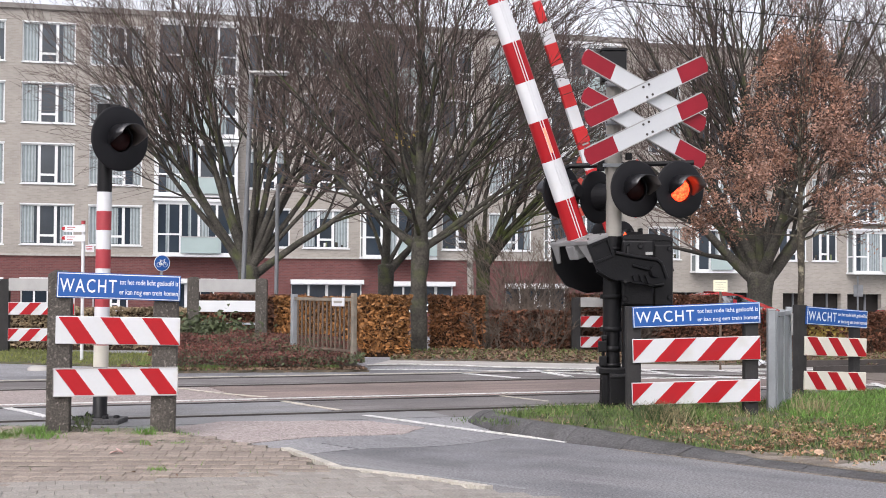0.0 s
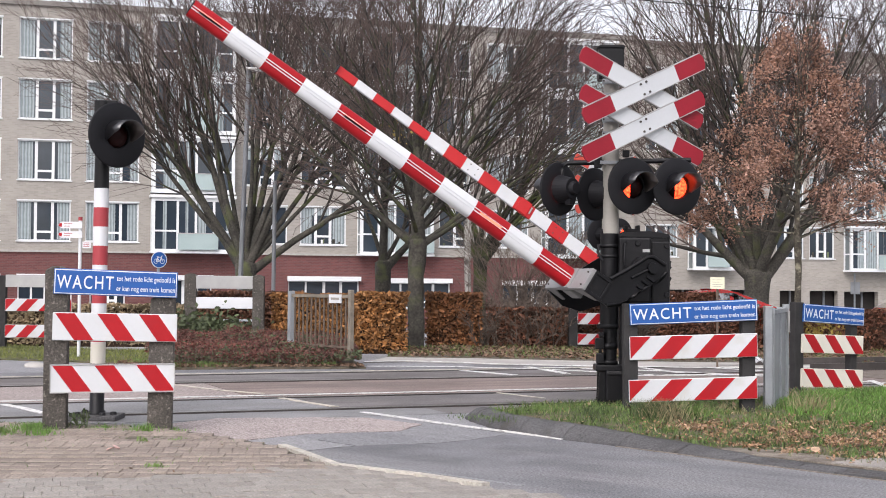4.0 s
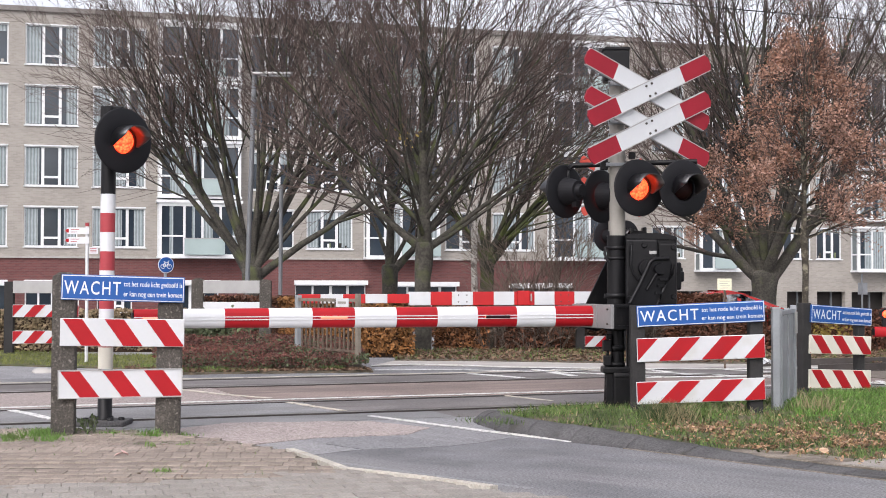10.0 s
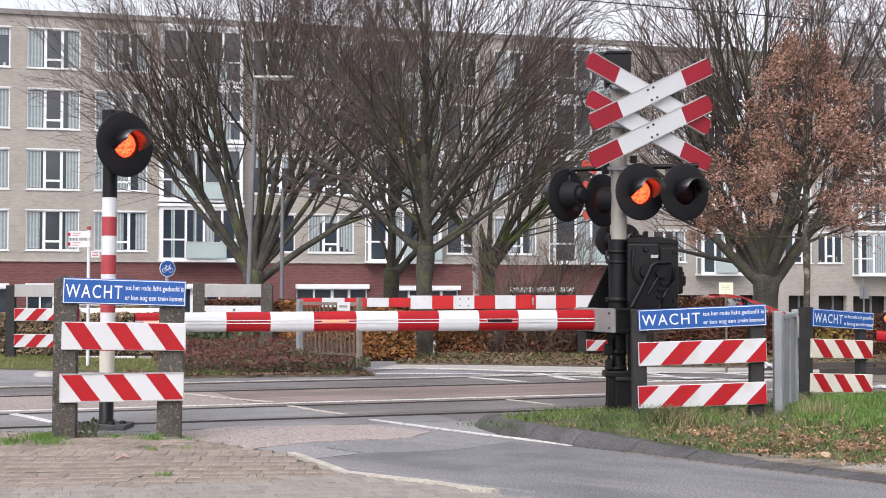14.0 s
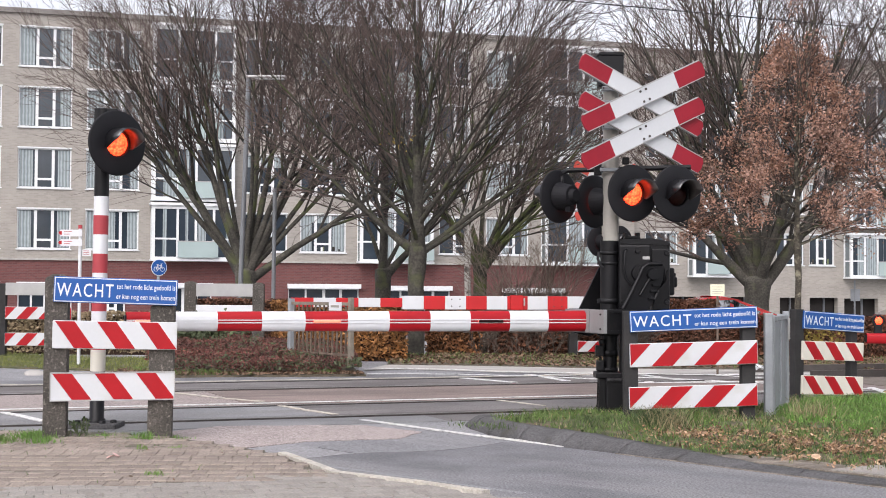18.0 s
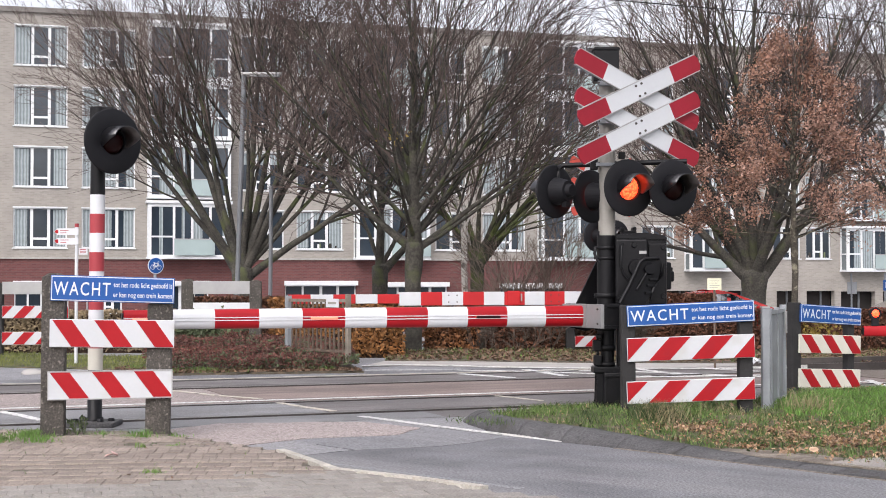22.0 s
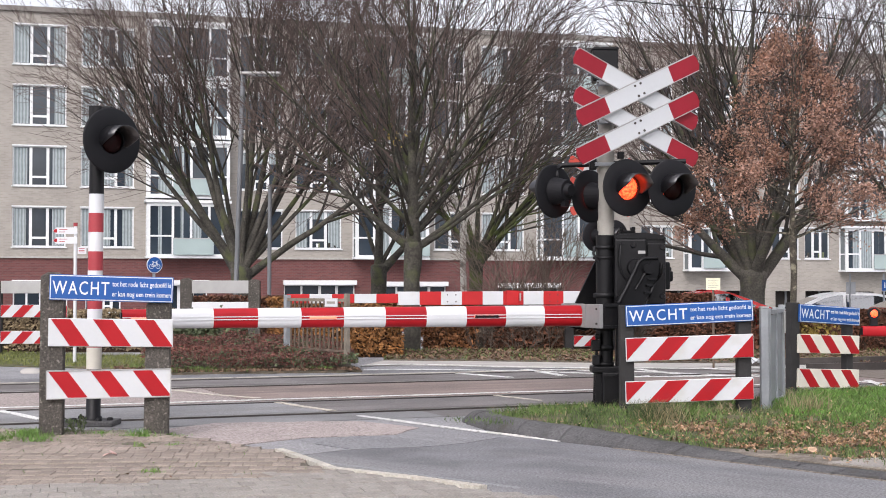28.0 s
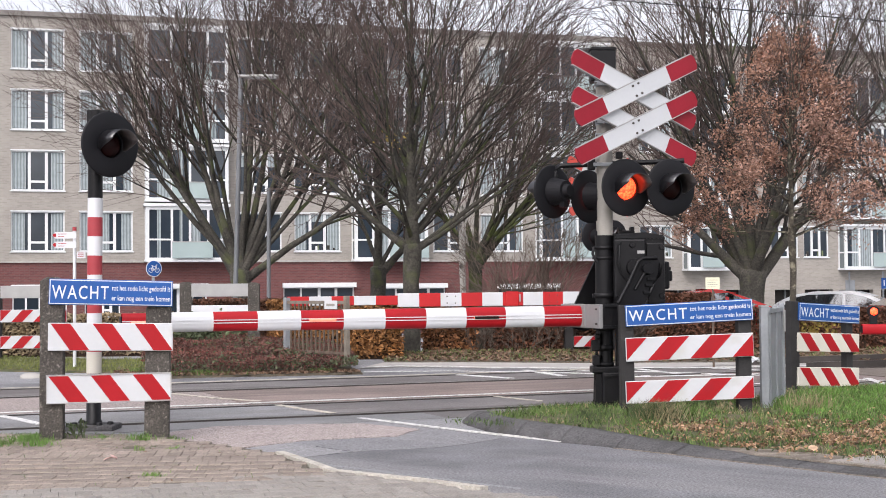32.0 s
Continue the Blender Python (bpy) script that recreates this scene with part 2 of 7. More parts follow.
prism_glow(M_LIT)
M_DARKLENS = mat("unlit_red_lens", (0.016, 0.002, 0.002), 0.5, 0, 0.2, 40, spec=0.2)
M_AMBERLIT = mat("lit_boom_lamp", (1.0, 0.22, 0.13), 0.3, 0, 0.1, 20, glow=0.9)


def brickwork(name, a, b, mortar):
    """Courses of stretcher bricks, 21 by 6.5 cm, on upright walls along x."""
    m = bpy.data.materials.new(name)
    m.use_nodes = True
    n, l = m.node_tree.nodes, m.node_tree.links
    tc, mp, br, nz, mx = [n.new("ShaderNode" + k) for k in ("TexCoord", "Mapping", "TexBrick", "TexNoise", "Mix")]
    mp.inputs["Rotation"].default_value = (radians(90), 0, 0)
    l.new(tc.outputs["Object"], mp.inputs[0])
    l.new(mp.outputs[0], br.inputs["Vector"])
    br.inputs["Color1"].default_value, br.inputs["Color2"].default_value, br.inputs["Mortar"].default_value = (*a, 1), (*b, 1), (*mortar, 1)
    for k, v in (("Scale", 1.0), ("Mortar Size", 0.009), ("Brick Width", 0.22), ("Row Height", 0.073), ("Bias", 0.0)):
        br.inputs[k].default_value = v
    nz.inputs["Scale"].default_value, nz.inputs["Detail"].default_value = 0.8, 6
    l.new(tc.outputs["Object"], nz.inputs["Vector"])
    rp = n.new("ShaderNodeValToRGB")
    rp.color_ramp.elements[0].position, rp.color_ramp.elements[1].position = 0.3, 0.7
    rp.color_ramp.elements[0].color, rp.color_ramp.elements[1].color = (0.84, 0.84, 0.84, 1), (1, 1, 1, 1)
    l.new(nz.outputs["Fac"], rp.inputs[0])
    mx.data_type, mx.blend_type = "RGBA", "MULTIPLY"
    mx.inputs[0].default_value = 1
    l.new(br.outputs["Color"], mx.inputs[6])
    l.new(rp.outputs[0], mx.inputs[7])
    bs = n["Principled BSDF"]
    bs.inputs["Roughness"].default_value = 0.9
    l.new(mx.outputs[2], bs.inputs["Base Color"])
    bp = n.new("ShaderNodeBump")
    bp.inputs["Strength"].default_value, bp.inputs["Distance"].default_value, bp.invert = 0.4, 0.01, True
    l.new(br.outputs["Fac"], bp.inputs["Height"])
    l.new(bp.outputs[0], bs.inputs["Normal"])
    return m


M_WALL = brickwork("grey_beige_brickwork", (0.378, 0.35, 0.31), (0.308, 0.282, 0.248), (0.36, 0.34, 0.31))
M_MAROON = brickwork("maroon_brickwork", (0.17, 0.06, 0.055), (0.12, 0.042, 0.04), (0.15, 0.085, 0.08))
M_FRAME = mat("white_window_frame", (0.69, 0.71, 0.71), 0.5, 0, 0.05)
# opaque panes: dim room and bluish sky reflection are put into the colour
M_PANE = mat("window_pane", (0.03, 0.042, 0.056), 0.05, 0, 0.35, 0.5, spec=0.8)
M_PALEPANE = mat("pale_side_pane", (0.16, 0.19, 0.2), 0.05, 0, 0.1, 0.6, spec=0.8)
M_DARKROOM = mat("dark_recess", (0.03, 0.026, 0.024), 0.7, 0, 0.3, 1.0, spec=0.2)
M_CURTAIN = mat("net_curtain", (0.36, 0.41, 0.42), 0.9, 0, 0.12, 5)


def fold_shade(m):
    """Shade of upright pleats, painted into the colour of hanging cloth."""
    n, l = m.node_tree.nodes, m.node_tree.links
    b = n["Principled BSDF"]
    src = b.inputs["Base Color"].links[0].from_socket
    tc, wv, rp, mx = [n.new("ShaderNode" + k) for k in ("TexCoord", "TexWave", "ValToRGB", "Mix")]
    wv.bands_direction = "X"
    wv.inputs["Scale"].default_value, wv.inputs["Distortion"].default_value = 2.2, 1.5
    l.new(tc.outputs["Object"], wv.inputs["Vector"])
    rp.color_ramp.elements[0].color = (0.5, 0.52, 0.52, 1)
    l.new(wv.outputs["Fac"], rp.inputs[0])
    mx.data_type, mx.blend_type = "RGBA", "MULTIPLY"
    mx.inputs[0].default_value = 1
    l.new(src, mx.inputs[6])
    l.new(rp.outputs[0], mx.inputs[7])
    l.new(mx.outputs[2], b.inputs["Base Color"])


fold_shade(M_CURTAIN)
M_BALC = mat("frosted_balcony_glass", (0.33, 0.41, 0.40), 0.25, 0, 0.1, 0.6, spec=0.8)
M_ROOFEDGE = mat("brown_roof_edge", (0.2, 0.185, 0.17), 0.8, 0, 0.15)
M_LEDGE = mat("concrete_ledge", (0.38, 0.36, 0.33), 0.9, 0, 0.15)
M_CARRED = mat("red_car_paint", (0.48, 0.02, 0.02), 0.2, 0, 0.04, spec=0.7)
M_CARWHITE = mat("white_car_paint", (0.72, 0.73, 0.74), 0.2, 0, 0.04, spec=0.7)
M_CARGLASS = mat("dark_car_glass", (0.03, 0.035, 0.04), 0.04, 0, 0.05, spec=0.9)
M_CARGLASS.node_tree.nodes["Principled BSDF"].inputs["Coat Weight"].default_value = 1.0
M_CARGLASS.node_tree.nodes["Principled BSDF"].inputs["Coat IOR"].default_value = 2.4
M_TYRE = mat("black_rubber", (0.02, 0.02, 0.02), 0.85, 0, 0.2)
M_REED = mat("tan_bare_stems", (0.16, 0.125, 0.10), 0.9, 0, 0.3, 1.0)
M_SIGNCREAM = mat("cream_notice", (0.72, 0.70, 0.52), 0.5, 0, 0.06)
M_BALLAST = mat("ballast", (0.15, 0.125, 0.105), 0.95, 0, 0.35, 6, 0.8, 50)


# ---- building blocks ----
def thing(name, m=None, label="", category="", group="", kind=""):
    ob = new(name)
    ob.empty_display_size = 0.1
    if m is not None:
        ob.matrix_world = m
    return tagged(ob, label, category, group, kind)


def mesh_of(name, bm, material):
    me = bpy.data.meshes.new(name)
    bm.to_mesh(me)
    bm.free()
    for m in material if isinstance(material, (list, tuple)) else [material]:
        me.materials.append(m)
    return me


def part(name, bm, material, parent=None, label="", smooth=False):
    me = bm if isinstance(bm, bpy.types.Mesh) else mesh_of(name, bm, material)
    if smooth:
        me.shade_smooth()
    ob = new(name, me)
    if parent is not None:
        ob.parent = parent
    return tagged(ob, label)


def bm_new():
    return bmesh.new()


def box(bm, x0, x1, y0, y1, z0, z1, bevel=0.0, m=None):
    r = bmesh.ops.create_cube(bm, size=1.0)
    vs = r["verts"]
    for v in vs:
        v.co = Vector(((x0 + x1) / 2 + v.co.x * (x1 - x0), (y0 + y1) / 2 + v.co.y * (y1 - y0), (z0 + z1) / 2 + v.co.z * (z1 - z0)))
    if bevel:
        es = list({e for v in vs for e in v.link_edges})
        r = bmesh.ops.bevel(bm, geom=es, offset=bevel, segments=2, affect="EDGES", profile=0.5)
        vs = list({v for f in r["faces"] for v in f.verts} | {v for v in vs if v.is_valid})
    if m is not None:
        bmesh.ops.transform(bm, matrix=m, verts=vs)
    return bm


def prism(bm, pts, a, b, axis="y"):
    """Extrude a 2D outline between a and b along an axis (outline in the two other axes)."""
    def at(p, w):
        return {"x": (w, p[0], p[1]), "y": (p[0], w, p[1]), "z": (p[0], p[1], w)}[axis]
    lo = [bm.verts.new(at(p, a)) for p in pts]
    hi = [bm.verts.new(at(p, b)) for p in pts]
    k = len(pts)
    bm.faces.new(lo)
    bm.faces.new(hi[::-1])
    for i in range(k):
        bm.faces.new((lo[i], hi[i], hi[(i + 1) % k], lo[(i + 1) % k]))
    bmesh.ops.recalc_face_normals(bm, faces=bm.faces[:])
    return bm


def tube(bm, pts, radii, sides=12, caps=True):
    """A round bar along points with a radius at each."""
    rings = []
    pts = [Vector(p) for p in pts]
    for i, p in enumerate(pts):
        d = (pts[min(i + 1, len(pts) - 1)] - pts[max(i - 1, 0)]).normalized()
        u = d.cross(Vector((0, 0, 1)) if abs(d.z) < 0.9 else Vector((1, 0, 0))).normalized()
        w = d.cross(u)
        r = radii[i] if isinstance(radii, (list, tuple)) else radii
        rings.append([bm.verts.new(p + (u * math.cos(2 * math.pi * k / sides) + w * math.sin(2 * math.pi * k / sides)) * r) for k in range(sides)])
    for a, b in zip(rings, rings[1:]):
        for k in range(sides):
            bm.faces.new((a[k], a[(k + 1) % sides], b[(k + 1) % sides], b[k])).smooth = True
    if caps:
        for ends in (rings[0][::-1], rings[-1]):
            bm.faces.new([bm.verts.new(v.co) for v in ends])
    bmesh.ops.recalc_face_normals(bm, faces=bm.faces[:])
    return bm


def lettering(name, words, size, x, y, z, parent, material=None, bold=0.0, width=None, gap=1.0):
    """Raised words that stand upright in the plane facing -y, with the lower left corner at x, y, z."""
    cu = bpy.data.curves.new(name, "FONT")
    cu.space_character = gap
    cu.body, cu.size, cu.extrude, cu.offset, cu.resolution_u = words, size, 0.001, bold, 3
    tmp = bpy.data.objects.new(name, cu)
    me = bpy.data.meshes.new_from_object(tmp)
    bpy.data.objects.remove(tmp)
    xs = [v.co.x for v in me.vertices]
    k = width / (max(xs) - min(xs)) if width else 1.0
    me.transform(pose(x, y, z, 90) @ Matrix.Diagonal((k, 1, 1, 1)) @ Matrix.Translation((-min(xs), 0, 0)))
    me.materials.clear()
    me.materials.append(material or M_LETTER)
    return part(name, me, None, parent)


# track directions: T along the rails, N across them
T, N = Vector((0.928, 0.3714)).normalized(), Vector((-0.3714, 0.928)).normalized()


def on_track(s, c, z=0.0):
    p = T * s + N * c
    return (p.x, p.y, z)


def ground_z(x, y):
    """The railway and its crossing lie higher than the street behind the hedges."""
    low = -0.9 + 0.65 * min(1.0, max(0.0, (x + 1.0) / 7.0))
    k = min(1.0, max(0.0, (y - 26.5) / 6.0))
    return low * k * k * (3 - 2 * k)


def ring(bm, w, h, t, y0, y1):
    """A closed rectangular frame of bar width t, one connected mesh."""
    o = [(0, 0), (w, 0), (w, h), (0, h)]
    i = [(t, t), (w - t, t), (w - t, h - t), (t, h - t)]
    vs = [[bm.verts.new((x, y, z)) for x, z in q] for q, y in ((o, y0), (i, y0), (i, y1), (o, y1))]
    for a, b in zip(vs, vs[1:] + vs[:1]):
        for k in range(4):
            bm.faces.new((a[k], a[(k + 1) % 4], b[(k + 1) % 4], b[k]))
    bmesh.ops.recalc_face_normals(bm, faces=bm.faces[:])
    return bm


def bar(name, parent, material, *b, bevel=0.0, label=""):
    """A straight squared bar as a part of its own."""
    bm = bm_new()
    box(bm, *b, bevel)
    return part(name, bm, material, parent, label)

# ---- ground ----
def sheet(name, outline, z, material, label="", thick=0.0):
    """A flat patch of surfacing with its edge going down into the ground."""
    bm = bm_new()
    prism(bm, outline, z - max(thick, 0.06), z, "z")
    ob = part(name, bm, material)
    return tagged(ob, label, kind="structure")


def worn(outline, amount=0.02, step=0.12, seed=0):
    """An outline with the ragged edge of old surfacing."""
    out = []
    for (x0, y0), (x1, y1) in zip(outline, outline[1:] + outline[:1]):
        n = max(1, int(math.hypot(x1 - x0, y1 - y0) / step))
        for k in range(n):
            x, y = x0 + (x1 - x0) * k / n, y0 + (y1 - y0) * k / n
            q = Vector((x * 6, y * 6, seed))
            out.append((x + amount * noise.noise(q), y + 2 * amount * noise.noise(q + Vector((9, 3, 0)))))
    return out


def build_ground():
    xs = [-2500, -600, -200, -90, -50, -30, -20, -14, -10, -7, -5, -3, -1, 1, 3, 5, 7, 10, 14, 20, 30, 50, 90, 200, 600, 2500]
    ys = [-400, -60, -15, 0, 6, 12, 18, 22, 24, 26, 27, 28, 29, 30, 31, 32, 33, 35, 40, 50, 60, 80, 120, 300, 900, 3500]
    verts = [(x, y, ground_z(x, y) - 0.006) for y in ys for x in xs]
    k = len(xs)
    faces = [(j * k + i, j * k + i + 1, (j + 1) * k + i + 1, (j + 1) * k + i) for j in range(len(ys) - 1) for i in range(k - 1)]
    me = bpy.data.meshes.new("ground")
    me.from_pydata(verts, [], faces)
    me.materials.append(M_ASPHALT)
    tagged(new("ground", me), "grey worn asphalt ground of road and street", kind="structure")


def strip(name, c0, c1, s0, s1, z, material, label=""):
    return sheet(name, [on_track(s0, c0)[:2], on_track(s1, c0)[:2], on_track(s1, c1)[:2], on_track(s0, c1)[:2]], z, material, label)


AGGREGATE = [(-2.45, 12.7), (-2.05, 13.36), (-1.15, 13.51), (-0.69, 13.51), (-0.15, 12.94), (-0.34, 12.34), (-0.8, 12.16), (-1.03, 12.11), (-1.45, 11.67), (-1.66, 11.35), (-2.25, 12.1)]


def build_crossing():
    strip("crossing_surface_near", 13.0, 13.66, -14, 5.3, 0.000, M_PALEPANEL, "pale grey worn strip beside the near rail")
    strip("crossing_surface_near_east", 13.0, 13.66, 5.3, 13.0, 0.000, M_PANEL, "grey rubber crossing strip beside the near rail")
    strip("crossing_surface_track_one", 13.80, 15.17, -14, 4.38, 0.004, M_PALEPANEL, "bluish grey crossing panels between the rails")
    strip("crossing_surface_track_one_east", 13.80, 15.17, 4.40, 13.0, 0.004, M_PANEL, "dark grey crossing panels between the rails")
    strip("crossing_surface_middle", 15.31, 17.76, -14, 3.95, 0.002, M_STONY, "pinkish stony asphalt between the two tracks")
    strip("crossing_surface_middle_east", 15.31, 17.76, 3.97, 13.0, 0.002, M_PINK, "reddish worn asphalt between the two tracks")
    strip("crossing_surface_track_two", 17.90, 19.27, -14, 13.0, 0.004, M_PANEL, "dark grey crossing panels between the far rails")
    strip("crossing_surface_far", 19.41, 20.6, -14, 13.0, 0.000, M_DARKASPHALT, "dark asphalt beyond the far rail")
    sheet("aggregate_strip", worn(AGGREGATE, 0.03), 0.001, M_AGG, "pinkish exposed aggregate strip before the crossing")
    strip("ballast_bed", 12.9, 20.4, 13.05, 60, 0.004, M_BALLAST, "brown ballast bed of the double railway track")
    for c in (13.73, 15.235, 17.83, 19.335):
        rail = thing("rail", None, "dark steel rail with a worn running surface", "rail", "rails of the double track")
        for nm, w, z0, z1, m in (("rail_head", 0.035, -0.02, 0.012, M_RAIL), ("running_surface", 0.020, 0.012, 0.016, M_RAILTOP)):
            bm = bm_new()
            prism(bm, [on_track(-40, c - w)[:2], on_track(90, c - w)[:2], on_track(90, c + w)[:2], on_track(-40, c + w)[:2]], z0, z1, "z")
            part(nm, bm, m, rail)
        bm = bm_new()
        prism(bm, [on_track(-40, c - 0.07)[:2], on_track(90, c - 0.07)[:2], on_track(90, c + 0.07)[:2], on_track(-40, c + 0.07)[:2]], -0.08, -0.003, "z")
        part("flange_groove", bm, M_BLACK, rail)
        # the rails stand proud of the ballast beside the crossing
        bm = bm_new()
        prism(bm, [on_track(13.1, c - 0.035)[:2], on_track(90, c - 0.035)[:2], on_track(90, c + 0.035)[:2], on_track(13.1, c + 0.035)[:2]], 0.014, 0.12, "z")
        part("raised_rail", bm, M_RAIL, rail)


def line(name, pts, w, material, z=0.010, label="", deep=0.006):
    """A painted stripe along points."""
    pts = [Vector(p) for p in pts]
    bm = bm_new()
    a, b = [], []
    for i, p in enumerate(pts):
        d = (pts[min(i + 1, len(pts) - 1)] - pts[max(i - 1, 0)]).normalized()
        n = Vector((-d.y, d.x)) * w / 2
        a.append((p + n)[:])
        b.append((p - n)[:])
    prism(bm, a + b[::-1], z - deep, z, "z")
    return tagged(part(name, bm, material), label, kind="structure")


def build_markings():
    line("edge_line", [(1.02, 11.75), (0.86, 11.98), (0.41, 12.53), (-0.02, 13.09), (-0.45, 13.7), (-0.75, 14.1)], 0.08, M_LINE, 0.004, "white painted edge line of the narrow road")
    line("edge_line_crossing", [(-1.05, 14.6), (-1.45, 15.2), (-1.74, 15.71)], 0.08, M_LINEWORN, 0.012, "worn yellowish white line on the crossing")
    line("edge_line_crossing_far", [(-2.0, 16.25), (-2.6, 16.8), (-3.1, 17.42), (-3.5, 17.75)], 0.08, M_LINEWORN, 0.012, "worn yellowish white line on the crossing")
    line("near_edge_line", [(0.29, 8.87), (-0.15, 9.32), (-0.70, 9.78), (-0.92, 10.31), (-1.19, 10.93)], 0.068, M_LINECREAM, 0.036, "worn cream painted line along the brick pavement", 0.04)
    line("panel_edge", [on_track(-14, 15.62)[:2], on_track(12.5, 15.62)[:2]], 0.09, M_LINE, 0.010, "pale line between crossing panels")
    line("panel_edge_far", [on_track(-14, 19.62)[:2], on_track(12.5, 19.62)[:2]], 0.09, M_LINEWORN, 0.010, "pale worn line beyond the far rail")
    line("side_line", [(-4.47, 14.68), (-4.09, 14.17), (-3.735, 13.63)], 0.09, M_LINE, 0.012, "white line beside the crossing")
    line("gap_line", [(0.62, 16.75), (1.15, 15.9)], 0.06, M_LINEWORN, 0.012, "faint worn line on the crossing")
    line("far_stop_line", [(0.31, 20.97), (1.04, 19.99)], 0.13, M_LINE, 0.012, "white line beyond the tracks")
    line("far_kerb_line", [(-1.2, 22.93), (-0.58, 23.3), (0.3, 23.0), (1.04, 22.52), (2.3, 22.2), (4.2, 22.0), (7.5, 22.6)], 0.1, M_LINE, 0.022, "pale concrete kerb beyond the crossing")
    line("far_lane_line", [(1.35, 22.0), (1.8, 20.4)], 0.13, M_LINE, 0.012, "white line on the far road")
    line("far_lane_line_two", [(-1.1, 21.9), (0.3, 21.9), (1.6, 21.4), (3.0, 20.3)], 0.10, M_LINE, 0.012, "long white line on the far road")
    line("far_lane_line_three", [(3.1, 22.0), (3.5, 20.7)], 0.12, M_LINE, 0.012, "white line on the far road")
    line("far_lane_line_four", [(1.6, 21.9), (3.3, 21.2), (5.6, 19.2)], 0.10, M_LINE, 0.012, "long white line on the far road")
    line("far_lane_line_five", [(2.7, 20.06), (4.6, 20.45)], 0.16, M_LINE, 0.014, "broad white line on the far road")
    line("far_lane_line_six", [(4.0, 22.25), (4.8, 21.4)], 0.1, M_LINE, 0.014, "short white line on the far road")
    line("hatch_line", [(5.3, 18.55), (5.9, 18.85)], 0.1, M_LINE, 0.014, "white hatching on the road beside the tracks")
    line("hatch_line_two", [(5.78, 19.3), (5.64, 18.08)], 0.1, M_LINE, 0.016, "white hatching on the road beside the tracks")
    sheet("far_pavement", [(-1.2, 23.0), (-0.55, 23.4), (0.4, 23.1), (1.1, 22.65), (2.4, 22.3), (4.2, 22.1), (7.5, 22.7), (7.6, 23.4), (2.2, 23.9), (0.65, 24.4), (-0.9, 24.6)], 0.012, M_PALECON, "pale paved footway beyond the crossing")


build_ground()
build_crossing()
build_markings()


# ---- grass bank, kerb, beds ----
def blades(name, spots, material, h, w, lean, label, seed, parent=None, stuff=True):
    """Thin bent blades standing on the given spots (x, y, z)."""
    rnd = random.Random(seed)
    v, f = [], []
    for x, y, z in spots:
        a, hh = rnd.uniform(0, 6.28), h * rnd.uniform(0.45, 1.2)
        dx, dy = math.cos(a) * w, math.sin(a) * w
        b, le = rnd.uniform(0, 6.28), lean * rnd.uniform(0.2, 1.2) * hh
        lx, ly = math.cos(b) * le, math.sin(b) * le
        k = len(v)
        v += [(x - dx, y - dy, z), (x + dx, y + dy, z), (x + lx * 0.4 + dx * 0.7, y + ly * 0.4 + dy * 0.7, z + hh * 0.6),
              (x + lx * 0.4 - dx * 0.7, y + ly * 0.4 - dy * 0.7, z + hh * 0.6), (x + lx, y + ly, z + hh * 0.95)]
        f += [(k, k + 1, k + 2, k + 3), (k + 3, k + 2, k + 4)]
    me = bpy.data.meshes.new(name)
    me.from_pydata(v, [], f)
    me.materials.append(material)
    ob = part(name, me, None, parent)
    return tagged(ob, label, kind="stuff") if stuff else ob


def leaves(name, spots, material, size, label, seed, parent=None, flat=0.0, kind="stuff"):
    """Small curled leaves, each a folded blade with a bent tip, at the given spots."""
    rnd = random.Random(seed)
    v, f = [], []
    for x, y, z in spots:
        s = size * rnd.uniform(0.5, 1.3)
        e = Euler((rnd.uniform(-1.4, 1.4) * (1 - flat) + rnd.uniform(-0.35, 0.35), rnd.uniform(-1.4, 1.4) * (1 - flat) + rnd.uniform(-0.35, 0.35), rnd.uniform(0, 6.28)))
        m = e.to_matrix()
        fold, wide, curl = rnd.uniform(0.05, 0.55) * s * 0.6, rnd.uniform(0.38, 0.62) * s, rnd.uniform(-0.2, 0.7) * s
        k = len(v)
        for p in ((0, -s, curl * 0.3), (wide, -s * rnd.uniform(0.1, 0.45), fold), (wide * 0.75, s * rnd.uniform(0.25, 0.55), fold + curl * 0.4), (0, s, curl), (-wide * 0.75, s * rnd.uniform(0.25, 0.55), fold + curl * 0.4), (-wide, -s * rnd.uniform(0.1, 0.45), fold)):
            q = m @ Vector(p)
            v.append((x + q.x, y + q.y, z + q.z))
        f += [(k, k + 1, k + 2, k + 3), (k, k + 3, k + 4, k + 5)]
    me = bpy.data.meshes.new(name)
    me.from_pydata(v, [], f)
    me.materials.append(material)
    ob = part(name, me, None, parent)
    if parent is None:
        tagged(ob, label, kind=kind)
    return ob


def inside(x, y, poly):
    r = False
    for (x0, y0), (x1, y1) in zip(poly, poly[1:] + poly[:1]):
        if (y0 > y) != (y1 > y) and x < (x1 - x0) * (y - y0) / (y1 - y0) + x0:
            r = not r
    return r


def scatter(poly, n, z, seed, bias=None):
    rnd = random.Random(seed)
    xs, ys = [p[0] for p in poly], [p[1] for p in poly]
    out = []
    while len(out) < n:
        x, y = rnd.uniform(min(xs), max(xs)), rnd.uniform(min(ys), max(ys))
        if inside(x, y, poly) and (bias is None or rnd.random() < bias(x, y)):
            out.append((x, y, z(x, y) if callable(z) else z))
    return out


